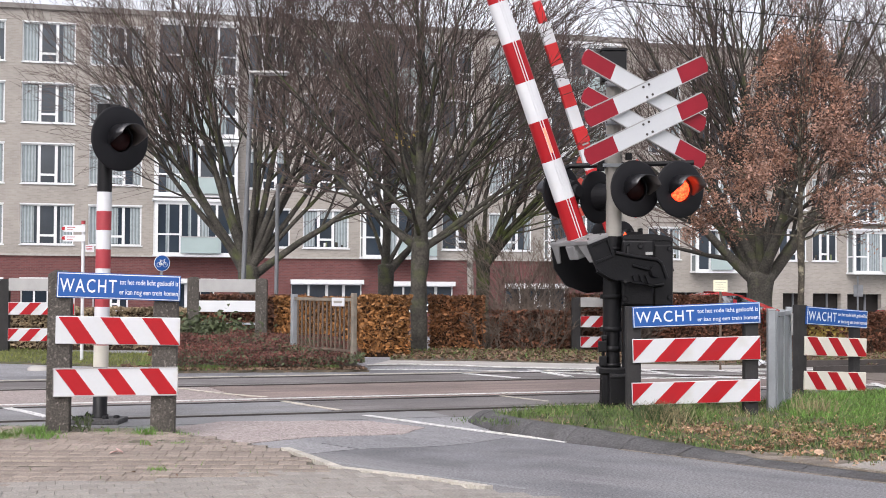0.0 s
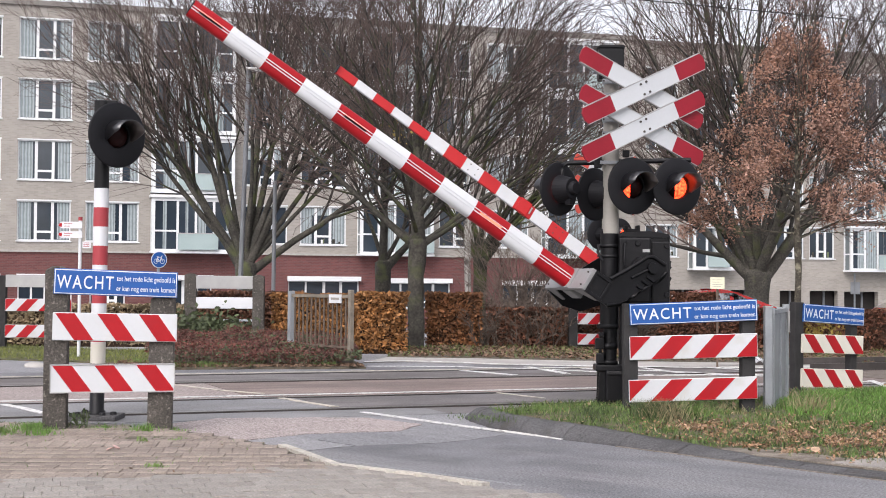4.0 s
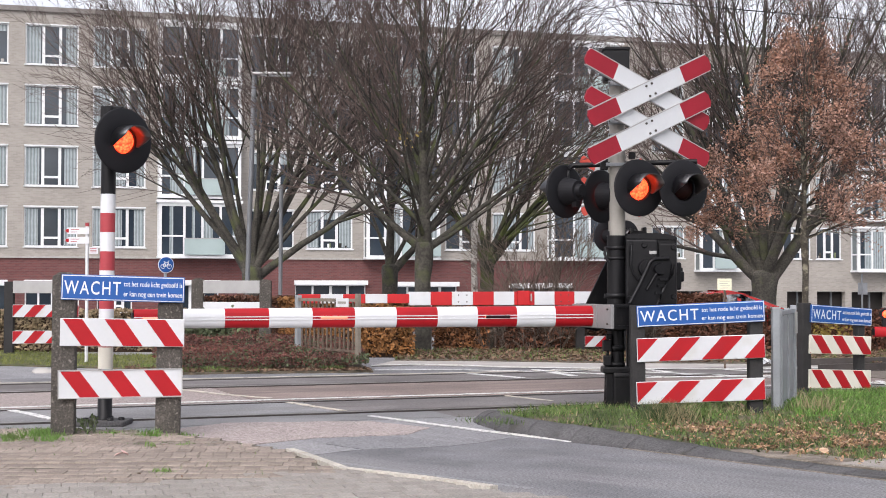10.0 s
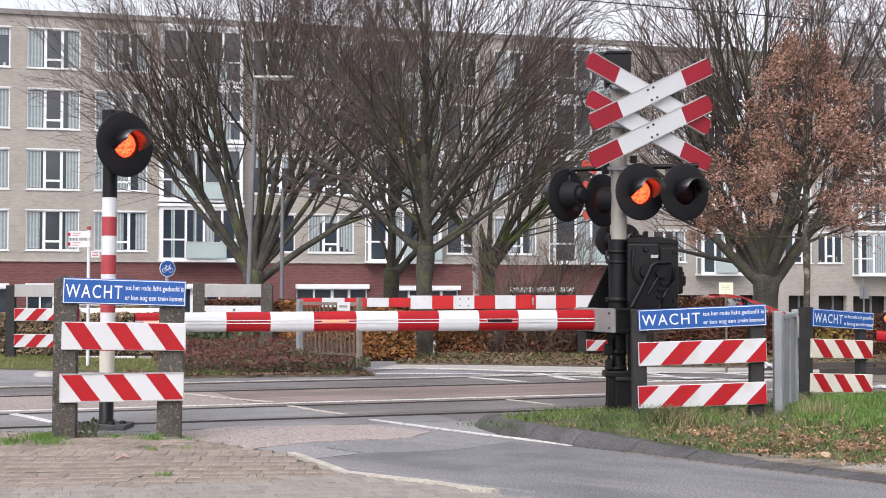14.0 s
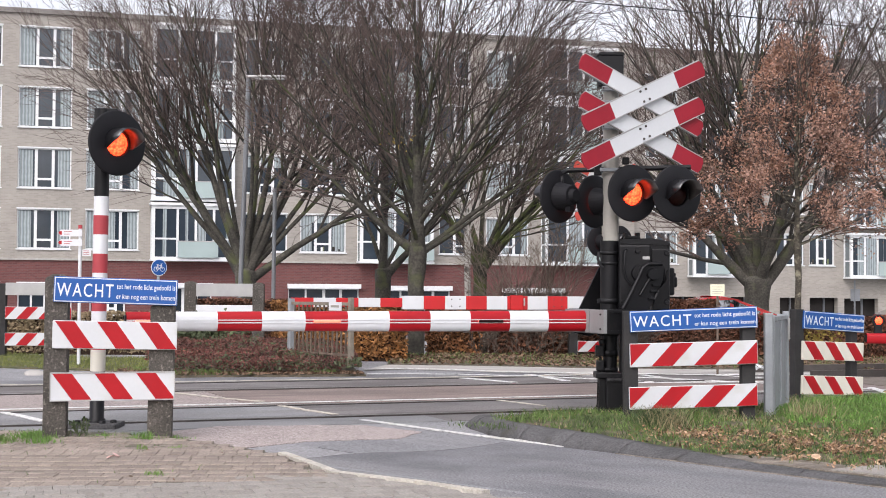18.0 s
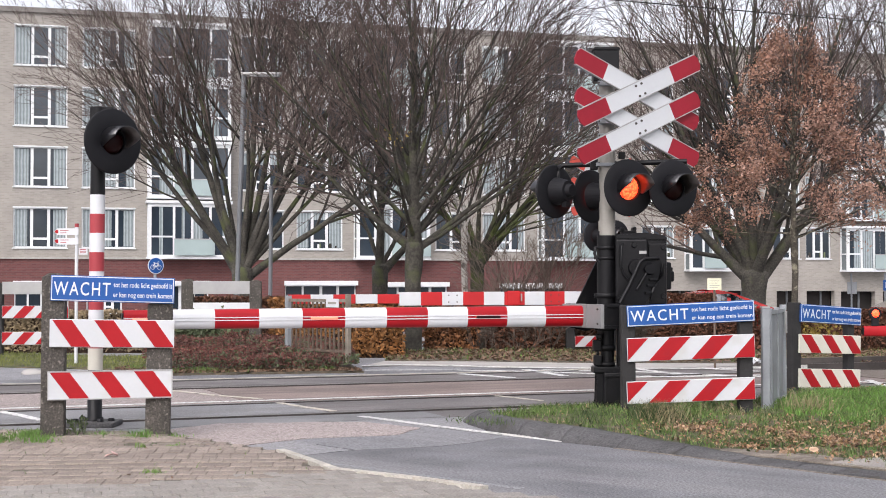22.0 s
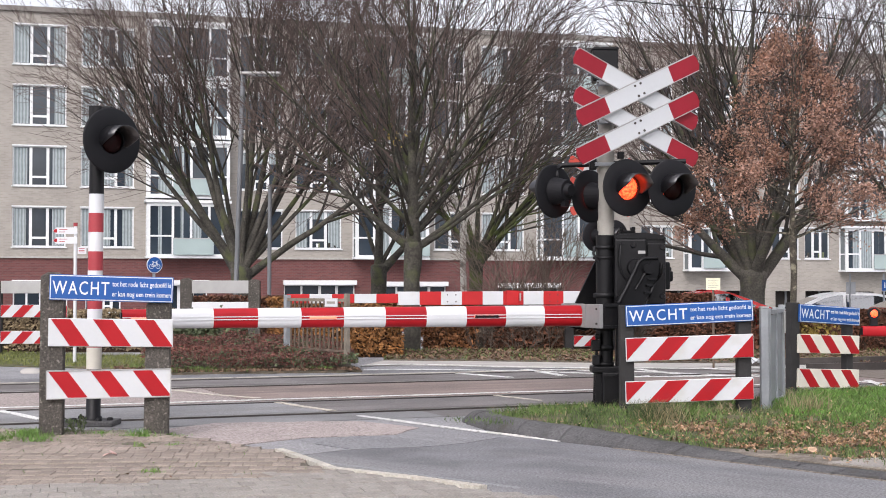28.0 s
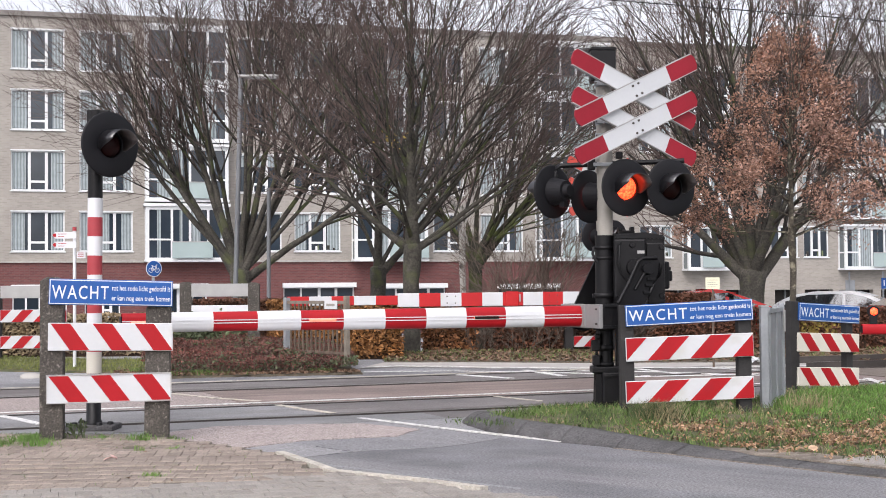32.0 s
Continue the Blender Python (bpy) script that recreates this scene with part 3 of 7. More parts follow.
BANK = [(0.45, 13.45), (0.52, 13.2), (0.66, 12.82), (0.87, 12.42), (1.18, 11.9), (1.55, 11.4), (1.92, 11.03), (2.30, 10.66), (2.62, 10.24), (2.92, 9.82), (3.13, 9.5), (3.6, 8.9), (9, 9.2), (9, 19.0), (5.6, 17.2), (4.4, 16.9), (3.3, 15.2), (1.57, 14.35), (0.95, 13.85)]


# bare strip between the kerb and the grass
SAND = [(2.02, 10.78), (2.31, 10.48), (2.62, 10.11), (2.87, 9.8), (3.1, 9.52), (3.3, 9.75), (3.0, 10.12), (2.8, 10.5), (2.5, 10.78), (2.2, 10.98)]


def bank_z(x, y):
    d = min(1.0, max(0.0, (x * 0.6 + (y - 12.6) * 0.75 - 0.2) / 1.6))
    r = min(1.0, max(0.0, (x - 2.6) / 2.0))
    edge = 0.088 - 0.066 * min(1.0, max(0.0, (x - 1.2) / 1.1))
    low = edge + (0.085 - edge) * d
    return low + 0.03 * noise.noise(Vector((x * 1.5, y * 1.5, 0))) * d - 0.035 * d * r


def build_bank():
    # soil body of the bank, a low mound of small faces
    step, v, f, idx = 0.08, [], [], {}
    nx, ny = int(9 / step), int(11 / step)
    for j in range(ny):
        for i in range(nx):
            x, y = i * step, 8.5 + j * step
            if inside(x + step / 2, y + step / 2, BANK):
                q = []
                for a, b in ((i, j), (i + 1, j), (i + 1, j + 1), (i, j + 1)):
                    if (a, b) not in idx:
                        idx[a, b] = len(v)
                        v.append((a * step, 8.5 + b * step, bank_z(a * step, 8.5 + b * step)))
                    q.append(idx[a, b])
                f.append(q)
    me = bpy.data.meshes.new("grass_bank")
    me.from_pydata(v, [], f)
    me.materials.append(M_GRASSG)
    tagged(part("grass_bank", me, None, smooth=True), "raised grass bank beside the crossing, littered with leaves", kind="structure")
    bm = bm_new()
    prism(bm, [(p[0] + 0.02, p[1] + 0.03) for p in BANK], -0.05, 0.012, "z")
    tagged(part("bank_base", bm, M_SOIL), "dark soil under the grass bank", kind="structure")

    def far_green(x, y):
        return 1.0 if (y - 12.6) * 0.8 + x * 0.62 > 1.25 else 0.7

    def clumped(x, y):
        k = noise.noise(Vector((x * 3.1, y * 3.1, 2))) + 0.6 * noise.noise(Vector((x * 9, y * 9, 5)))
        return far_green(x, y) * (1 if x < 6 else 0.25) * (0.12 if inside(x, y, SAND) else 1) * (0.10 + max(0.0, k + 0.25) * 1.1)

    def litter_here(x, y):
        k = math.exp(-((x - 3.2) / 0.85) ** 2 - ((y - 11.3) / 0.9) ** 2) + 0.8 * math.exp(-((x - 2.2) / 0.3) ** 2 - ((y - 12.1) / 0.35) ** 2)
        return k * (0.2 if inside(x, y, SAND) else 1) * (0.06 + 0.94 * (noise.noise(Vector((x * 4.4, y * 4.4, 7))) > 0.08)) + 0.003
    blades("grass", scatter(BANK, 26000, bank_z, 3, clumped), M_GRASS, 0.06, 0.0032, 0.9, "short green grass on the bank", 3)
    blades("dark_grass", scatter(BANK, 9000, bank_z, 13, clumped), M_GRASSDARK, 0.075, 0.0036, 1.1, "darker matted grass on the bank", 14)
    blades("dry_grass", scatter(BANK, 3600, bank_z, 4, lambda x, y: (0.2 if far_green(x, y) > 0.5 else 1.0) * (1 if x < 6 else 0.3) * clumped(x, y)), M_DRY, 0.065, 0.0028, 1.2, "dry straw-coloured grass in the bank", 4)
    rnd = random.Random(15)
    piles = [(x, y, z + 0.012 + abs(rnd.gauss(0, 0.016))) for x, y, z in scatter(BANK, 9000, bank_z, 5, litter_here)]
    leaves("fallen_leaves", piles[::2], M_LEAF, 0.0155, "brown fallen leaves in the grass", 5, flat=0.1)
    leaves("fallen_leaves_pale", piles[1::8], M_LEAFTAN, 0.02, "curled tan fallen leaves in the grass", 6, flat=0.25)
    leaves("fallen_leaves_dark", piles[3::4], M_LEAFDARK, 0.019, "dark wet fallen leaves in the grass", 7, flat=0.5)
    meadow = [(3.2, 13.0), (4.6, 13.2), (6.2, 15.5), (5.9, 17.0), (4.4, 16.4), (3.35, 14.6)]
    blades("long_grass", scatter(meadow, 9000, bank_z, 6, lambda x, y: 0.15 + max(0.0, noise.noise(Vector((x * 3, y * 3, 4))) + 0.35)), M_GRASSLUSH, 0.075, 0.004, 0.8, "longer lush green grass at the foot of the fence", 6)
    # low round-leaved weeds between the grass
    leaves("weeds", [(x, y, z + 0.02) for x, y, z in scatter(BANK, 900, bank_z, 17, lambda x, y: 0.02 + (noise.noise(Vector((x * 2, y * 2, 11))) > 0.25) * far_green(x, y))], M_GRASSDARK, 0.026, "small dark green weeds in the bank", 18, flat=0.6)
    rnd = random.Random(8)
    for k, (x, y, n, h, mt) in enumerate(((1.9, 12.75, 520, 0.2, M_GRASSDARK), (1.98, 12.7, 330, 0.21, M_DRY), (2.25, 13.0, 200, 0.15, M_GRASS), (2.6, 13.3, 140, 0.12, M_DRY), (3.5, 13.6, 160, 0.22, M_DRY), (3.7, 14.0, 260, 0.15, M_GRASSLUSH),
                                         (4.2, 15.6, 260, 0.10, M_GRASSLUSH), (4.6, 15.9, 260, 0.08, M_GRASSLUSH), (5.0, 16.2, 260, 0.075, M_GRASSLUSH), (0.26, 12.95, 40, 0.03, M_GRASSDARK), (0.34, 12.8, 30, 0.035, M_GRASS), (0.52, 12.55, 60, 0.06, M_GRASSDARK), (1.0, 13.2, 160, 0.1, M_GRASS), (0.7, 13.0, 120, 0.09, M_GRASS), (1.4, 13.1, 140, 0.1, M_GRASSDARK), (2.4, 11.2, 140, 0.1, M_GRASSDARK), (3.0, 11.9, 160, 0.11, M_GRASS), (3.6, 12.3, 200, 0.13, M_GRASSLUSH))):
        spots = [(x + rnd.gauss(0, 0.1), y + rnd.gauss(0, 0.1), bank_z(x, y) - 0.02) for _ in range(n)]
        ob = blades("grass_tuft", spots, mt, h, 0.0038, 0.85, "", 20 + k, stuff=False)
        tagged(ob, "rough tuft of long grass on the bank", "grass tuft", "grass tufts on the bank", "stuff")


def build_kerb():
    pts = [Vector(p) for p in ((0.24, 13.55), (0.29, 13.25), (0.44, 12.72), (0.67, 12.29), (1.0, 11.76), (1.4, 11.25), (1.77, 10.8), (2.12, 10.34), (2.43, 9.96), (2.66, 9.67), (2.9, 9.37), (3.4, 8.8), (3.9, 8.2))]
    kerb = thing("kerb", None, "low dark concrete kerb with a worn sloping face along the grass bank", "kerb")

    def profile(p):
        sink = min(1.0, max(0.0, (p.x - 1.1) / 1.05))
        top = 0.105 - 0.083 * sink
        q = Vector((p.x * 5, p.y * 5, 0))
        a, b = 0.014 * noise.noise(q), 0.016 * noise.noise(q * 2.3 + Vector((3, 0, 0)))
        return [(b * 0.8, -0.05), (b * 0.8, 0.012), (0.05 + b, top * 0.55 + a * 0.6), (0.10 + b, top - 0.012 + a), (0.15, top + 0.004 + a), (0.24, top + a * 0.5), (0.24, -0.05)]
    for a, b in zip(pts, pts[1:]):
        d = (b - a).normalized()
        n = Vector((-d.y, d.x))
        if n.x < 0:
            n = -n
        steps = max(3, int((b - a).length / 0.05))
        bm = bm_new()
        rows = []
        for i in range(steps + 1):
            p = (a + d * 0.002).lerp(b - d * 0.002, i / steps)
            rows.append([bm.verts.new((*(p + n * o), z)) for o, z in profile(p)])
        for r0, r1 in zip(rows, rows[1:]):
            for i in range(7):
                bm.faces.new((r0[i], r1[i], r1[(i + 1) % 7], r0[(i + 1) % 7])).smooth = True
        bm.faces.new(rows[0])
        bm.faces.new(rows[-1][::-1])
        bmesh.ops.recalc_face_normals(bm, faces=bm.faces[:])
        part("kerb_stone", bm, M_KERB, kerb)


build_bank()
build_kerb()
line("kerb_joint", [(1.38, 11.245), (1.755, 10.79), (2.105, 10.33), (2.415, 9.95), (2.645, 9.66), (2.885, 9.36), (3.385, 8.79)], 0.022, M_SAND, 0.004, "pale sandy joint between road and kerb")
sheet("sandy_edge", worn(SAND, 0.03), 0.032, M_SAND, "bare sandy soil behind the sunken kerb")


# ---- fences with warning boards ----
def clip(poly, lo, hi):
    for edge, keep in ((lo, 1), (hi, -1)):
        out = []
        for (x0, z0), (x1, z1) in zip(poly, poly[1:] + poly[:1]):
            a, b = (x0 - edge) * keep >= 0, (x1 - edge) * keep >= 0
            if a:
                out.append((x0, z0))
            if a != b:
                k = (edge - x0) / (x1 - x0)
                out.append((edge, z0 + k * (z1 - z0)))
        poly = out
    return poly


def board(parent, x0, x1, z0, z1, tilt, slant, base, first=0.02, period=0.335, red=0.155, rim=False):
    """A white board with slanting red bands; slant is how far a band shifts from its top to its bottom."""
    L, H = x1 - x0, z1 - z0
    bm = bm_new()
    box(bm, 0, L, -0.03, 0, 0, H, 0.006)
    b = part("warning_board", bm, base, parent)
    b.matrix_local = pose(x0, 0, z0, 0, -tilt, 0)
    e = 0.012 if rim else 0.006
    for a in () if not rim else ((0, L, 0, e - 0.004), (0, L, H - e + 0.004, H), (0, e - 0.004, e, H - e), (L - e + 0.004, L, e, H - e)):
        bar("rim", b, M_ALU, a[0], a[1], -0.036, -0.026, a[2], a[3])
    k = -2
    while k < 5:
        t0, t1 = (first + k * period) * L, (first + red + k * period) * L
        pl = clip([(t0, H - e), (t1, H - e), (t1 + slant * L, e), (t0 + slant * L, e)], e, L - e)
        if len(pl) > 2:
            bm = bm_new()
            prism(bm, pl, -0.034, -0.028, "y")
            part("red_band", bm, M_RED, b)
        k += 1
    return b


def wait_sign(parent, x0, x1, z0, z1, tilt):
    L, H = x1 - x0, z1 - z0
    bm = bm_new()
    box(bm, 0, L, -0.028, 0, 0, H, 0.008)
    s = part("sign_panel", bm, M_BLUE, parent, "blue sign with white words and a thin white border")
    s.matrix_local = pose(x0, 0, z0, 0, -tilt, 0)
    bm = bm_new()
    box(bm, 0.007, L - 0.007, -0.030, -0.02, 0.007, H - 0.007)
    part("white_border", bm, M_LETTER, s)
    bm = bm_new()
    box(bm, 0.014, L - 0.014, -0.0312, -0.02, 0.014, H - 0.014)
    part("blue_face", bm, M_BLUE, s)
    lettering("lettering", "WACHT", H * 0.735, L * 0.026, -0.0318, H * 0.245, s, bold=0.0008, width=L * 0.455, gap=1.2)
    lettering("lettering", "tot het rode licht gedoofd is", H * 0.28, L * 0.505, -0.0318, H * 0.59, s, bold=0.0005, width=L * 0.475)
    lettering("lettering", "er kan nog een trein komen", H * 0.28, L * 0.505, -0.0318, H * 0.205, s, bold=0.0005, width=L * 0.475)
    return s


def post(parent, x0, x1, z0, z1, depth, material, chamfer=0.0, lean=0.0, name="post"):
    bm = bm_new()
    if chamfer:
        w = x1 - x0
        prism(bm, [(x0, z0), (x1, z0), (x1, z1 - chamfer), (x1 - w * 0.3, z1), (x0 + w * 0.3, z1), (x0, z1 - chamfer)], 0.002, depth, "y")
        bmesh.ops.bevel(bm, geom=bm.edges[:], offset=0.008, segments=1, affect="EDGES")
    else:
        box(bm, x0, x1, 0.002, depth, z0, z1, 0.008)
    p = part(name, bm, material, parent)
    p.matrix_local = pose(0, 0, 0, 0, lean, 0)
    return p


def build_fences():
    g = "crossing fences"
    f = thing("warning_fence", pose(-3.214, 11.976, 0.025, 0, 0, 8) @ Matrix.Diagonal((0.98, 0.98, 0.98, 1)), "concrete post fence with blue waiting sign and striped boards", "fence", g)
    post(f, -0.085, 0.11, -0.1, 1.385, 0.17, M_CONCRETE, 0.035, 0.3)
    post(f, 0.785, 0.995, -0.1, 1.16, 0.17, M_CONCRETE, 0.03, 1.0)
    wait_sign(f, -0.005, 1.03, 1.15, 1.37, -1.65)
    board(f, -0.01, 1.03, 0.757, 0.995, -0.8, 0.155, M_CROSSWHITE)
    board(f, -0.022, 1.02, 0.308, 0.552, 0.5, 0.155, M_CROSSWHITE, rim=True)
    for x, z in ((0.05, 1.34), (0.1, 0.65), (0.9, 0.66), (0.86, 0.2)):
        bm = bm_new()
        tube(bm, [(x, -0.004, z), (x, 0.02, z)], 0.008, 8)
        part("bolt", bm, M_RAIL, f)

    f = thing("warning_fence", pose(1.794, 13.58, 0.073, 0, 0, 1) @ Matrix.Diagonal((0.9805, 0.9805, 0.9805, 1)), "dark post fence with blue waiting sign and striped boards", "fence", g)
    post(f, -0.05, 0.085, -0.1, 1.035, 0.13, M_WOODDARK, 0, -0.5)
    post(f, 1.085, 1.215, -0.1, 1.02, 0.13, M_WOODDARK, 0, 0.2)
    wait_sign(f, 0.0, 1.235, 0.825, 1.03, 2.6)
    board(f, 0.0, 1.235, 0.49, 0.718, 1.9, -0.167, M_CROSSWHITE, first=0.0, period=0.333, red=0.165)
    board(f, -0.005, 1.235, 0.085, 0.30, 2.0, -0.167, M_CROSSWHITE, first=0.0, period=0.333, red=0.165)

    f = thing("warning_fence", pose(4.19, 16.7, 0.08, 0, 0, 30), "dark post fence, tilting, with blue waiting sign and yellowed striped boards", "fence", g)
    post(f, -0.085, 0.05, -0.1, 1.0, 0.1, M_WOODDARK, 0, 0.6)
    post(f, 0.8, 0.91, -0.1, 0.86, 0.09, M_WOODDARK, 0, 0.6)
    wait_sign(f, 0.02, 1.0, 0.775, 0.985, -3.4)
    board(f, 0.0, 0.985, 0.415, 0.635, -2.2, 0.175, M_OFFWHITE, first=0.02)
    board(f, -0.01, 0.975, 0.015, 0.235, -2.4, 0.175, M_OFFWHITE, first=0.02)

    f = thing("far_warning_fence", pose(-8.33, 27.0, 0, 0, 0, 3), "far dark post fence with grey sign back and striped boards", "fence", g)
    post(f, 0.0, 0.17, -0.1, 1.37, 0.15, M_WOODDARK)
    post(f, 1.08, 1.25, -0.1, 1.37, 0.15, M_WOODDARK)
    for z0, z1, m, nm in ((1.15, 1.385, M_ALU, "sign_back"),):
        bm = bm_new()
        box(bm, 0.17, 1.4, -0.02, 0.0, z0, z1, 0.005)
        part(nm, bm, m, f, "plain grey back of a sign")
    board(f, 0.17, 1.4, 0.70, 0.935, 0, -0.167, M_CROSSWHITE, 0.0, 0.333, 0.165)
    board(f, 0.17, 1.4, 0.205, 0.445, 0, -0.167, M_CROSSWHITE, 0.0, 0.333, 0.165)

    f = thing("far_concrete_fence", pose(-4.66, 26.8, -0.02, 0, 0, 2), "concrete post fence with grey and white boards seen from behind", "fence", g)
    post(f, -0.11, 0.11, -0.2, 1.45, 0.2, M_CONCRETE, 0.03)
    post(f, 1.15, 1.37, -0.2, 1.43, 0.2, M_CONCRETE, 0.03)
    for z0, z1, m in ((1.17, 1.41, M_ALU), (0.80, 1.01, M_WHITE), (0.56, 0.60, M_GALV)):
        bm = bm_new()
        box(bm, 0.11, 1.16, -0.0, 0.03, z0, z1, 0.005)
        part("board", bm, m, f)

    f = thing("far_warning_fence", pose(2.56, 28.5, -0.21), "far dark post fence with striped boards beside the hedge", "fence", g)
    post(f, 0.0, 0.17, -0.1, 1.29, 0.15, M_WOODDARK)
    post(f, 1.11, 1.28, -0.1, 1.29, 0.15, M_WOODDARK)
    bm = bm_new()
    box(bm, 0.17, 1.34, -0.02, 0.0, 1.10, 1.29, 0.005)
    part("sign_back", bm, M_ALU, f, "plain grey back of a sign")
    board(f, 0.17, 1.34, 0.70, 0.925, 0, -0.167, M_CROSSWHITE, 0.0, 0.333, 0.165)
    board(f, 0.17, 1.34, 0.30, 0.515, 0, -0.167, M_CROSSWHITE, 0.0, 0.333, 0.165)


build_fences()
SPIN = []     # lamp part, its place on its thing, its rhythm, the axis it turns about


# ---- signals ----
def signal_head(parent, m, rhythm, r=0.27, hood=0.195):
    """A round black backboard with hooded red lamp, facing -y of m. The lens is a ball, half glowing and half dark, that turns in its socket."""
    bm = bm_new()
    rings = [(0.122, -0.012), (0.13, -0.014), (r - 0.012, -0.010), (r, -0.004), (r, 0.004), (r - 0.012, 0.010), (0.13, 0.02), (0.122, 0.02)]
    vs = [[bm.verts.new((q * math.cos(2 * math.pi * k / 40), y, q * math.sin(2 * math.pi * k / 40))) for k in range(40)] for q, y in rings]
    for a, b in zip(vs, vs[1:] + vs[:1]):
        for k in range(40):
            bm.faces.new((a[k], a[(k + 1) % 40], b[(k + 1) % 40], b[k])).smooth = True
    bmesh.ops.recalc_face_normals(bm, faces=bm.faces[:])
    disc = part("backboard", bm, M_DISC, parent)
    disc.matrix_local = m
    bm = bm_new()
    bmesh.ops.create_cone(bm, cap_ends=True, segments=28, radius1=0.14, radius2=0.10, depth=0.16, matrix=pose(0, 0.112, 0, -90))
    bmesh.ops.create_cone(bm, cap_ends=True, segments=20, radius1=0.07, radius2=0.055, depth=0.05, matrix=pose(0, 0.215, 0, -90))
    box(bm, -0.03, 0.03, 0.12, 0.18, -0.16, -0.1)
    part("lamp_housing", bm, M_DISC, disc)
    # hood: an open tube, longest above, cut away below
    bm = bm_new()
    rows, nseg = [], 36
    for k in range(nseg + 1):
        a = radians(-22 + 224 * k / nseg)
        cut = min(1.0, max(0.0, (math.sin(a) + 0.42) / 0.75))
        reach = 0.02 + hood * (0.08 + 0.92 * cut)
        q = 0.137
        rows.append([bm.verts.new((rr * math.cos(a), y, rr * math.sin(a) + 0.08 * y)) for rr, y in ((q, -0.005), (q + 0.010, -reach), (q + 0.004, -reach), (q - 0.006, -0.005))])
    inner = set(range(2, 4 * nseg, 4))
    for a, b in zip(rows, rows[1:]):
        for i in range(4):
            bm.faces.new((a[i], b[i], b[(i + 1) % 4], a[(i + 1) % 4])).smooth = i != 1
    bm.faces.new(rows[0])
    bm.faces.new(rows[-1][::-1])
    bm.faces.index_update()
    bmesh.ops.recalc_face_normals(bm, faces=bm.faces[:])
    for f in bm.faces:
        f.material_index = 1 if len(f.verts) == 4 and f.index in inner else 0
    part("hood", bm, [M_HOOD, M_HOODIN], disc)
    bm = bm_new()
    bmesh.ops.create_uvsphere(bm, u_segments=32, v_segments=20, radius=0.12)
    for f in bm.faces:
        f.material_index = 0 if f.calc_center_median().y < 0 else 1
        f.smooth = True
    lens = part("lens", bm, [M_LIT, M_DARKLENS], disc, "red signal lens that flashes")
    lens.matrix_local = pose(0, 0.05, 0)
    if rhythm:
        SPIN.append((lens, (0, 0.05, 0), rhythm, 2))
    return disc


def facing(x, y, z, a, lean=0.0):
    return pose(x, y, z, 0, lean, a)


def build_left_signal():
    s = thing("crossing_signal", pose(-3.129, 13.16, 0.019, 0, 0.5, 0) @ Matrix.Diagonal((0.985, 0.985, 0.985, 1)), "single red crossing lamp on a red and white banded pole", "signal")
    z = 0.5
    bm = bm_new()
    tube(bm, [(0, 0, 0.02), (0, 0, 0.06), (0, 0, 0.065), (0, 0, z)], [0.08, 0.08, 0.067, 0.067], 20)
    part("pole_foot", bm, M_BLACK, s, "black pole foot with a bolted plate")
    bm = bm_new()
    box(bm, -0.24, 0.22, -0.2, 0.2, -0.02, 0.03, 0.01)
    part("foot_plate", bm, M_KERB, s)
    for x, y in ((0.08, -0.12), (0.16, -0.02), (-0.15, -0.12), (-0.14, 0.12)):
        bm = bm_new()
        tube(bm, [(x, y, 0.03), (x, y, 0.05), (x, y, 0.058)], [0.032, 0.030, 0.018], 12)
        part("foot_bolt", bm, M_BLACK, s)
    for i in range(9):
        h = 0.2 if i == 0 else 0.178
        bm = bm_new()
        tube(bm, [(0, 0, z), (0, 0, z + h)], 0.069, 20)
        part("pole_band", bm, (M_CREAM if i == 0 else M_WHITE) if i % 2 == 0 else M_DULLRED, s)
        z += h
    bm = bm_new()
    tube(bm, [(0, 0, z), (0, 0, 2.94)], 0.068, 20)
    part("pole_top", bm, M_BLACK, s)
    signal_head(s, facing(0.165, -0.14, 2.61, 45), "solo", 0.302, 0.235)
    bm = bm_new()
    box(bm, -0.02, 0.16, -0.1, -0.04, 2.56, 2.62)
    part("bracket", bm, M_BLACK, s)
    bm = bm_new()
    box(bm, -0.075, 0.14, -0.05, 0.06, 2.62, 2.945, 0.01)
    part("junction_box", bm, M_BLACK, s)


def cross_arm(parent, m, L, W, paint=None):
    h = L / 2
    red = L * 0.235
    c = 0.028
    bm = bm_new()
    prism(bm, [(-h + red, -W / 2), (h - red, -W / 2), (h - red, W / 2), (-h + red, W / 2)], -0.02, 0, "y")
    arm = part("cross_arm", bm, M_CROSSWHITE, parent)
    arm.matrix_local = m
    for s in (-1, 1):
        bm = bm_new()
        prism(bm, [(s * (h - red), -W / 2), (s * (h - c), -W / 2), (s * h, -W / 2 + c * 1.7), (s * h, W / 2 - c * 1.7), (s * (h - c), W / 2), (s * (h - red), W / 2)], -0.02, 0, "y")
        part("red_end", bm, paint or M_DEEPRED, arm)
        # folded edge of the aluminium plate
        bar("edge_strip", arm, M_ALU, -h + c, h - c, -0.023, 0.012, s * W / 2 - 0.004, s * W / 2 + 0.004)
        for dx in (-0.035, 0.035):
            bm = bm_new()
            tube(bm, [(dx, -0.028, s * 0.052), (dx, -0.018, s * 0.052)], 0.012, 10)
            part("bolt", bm, M_RAIL, arm)
    return arm


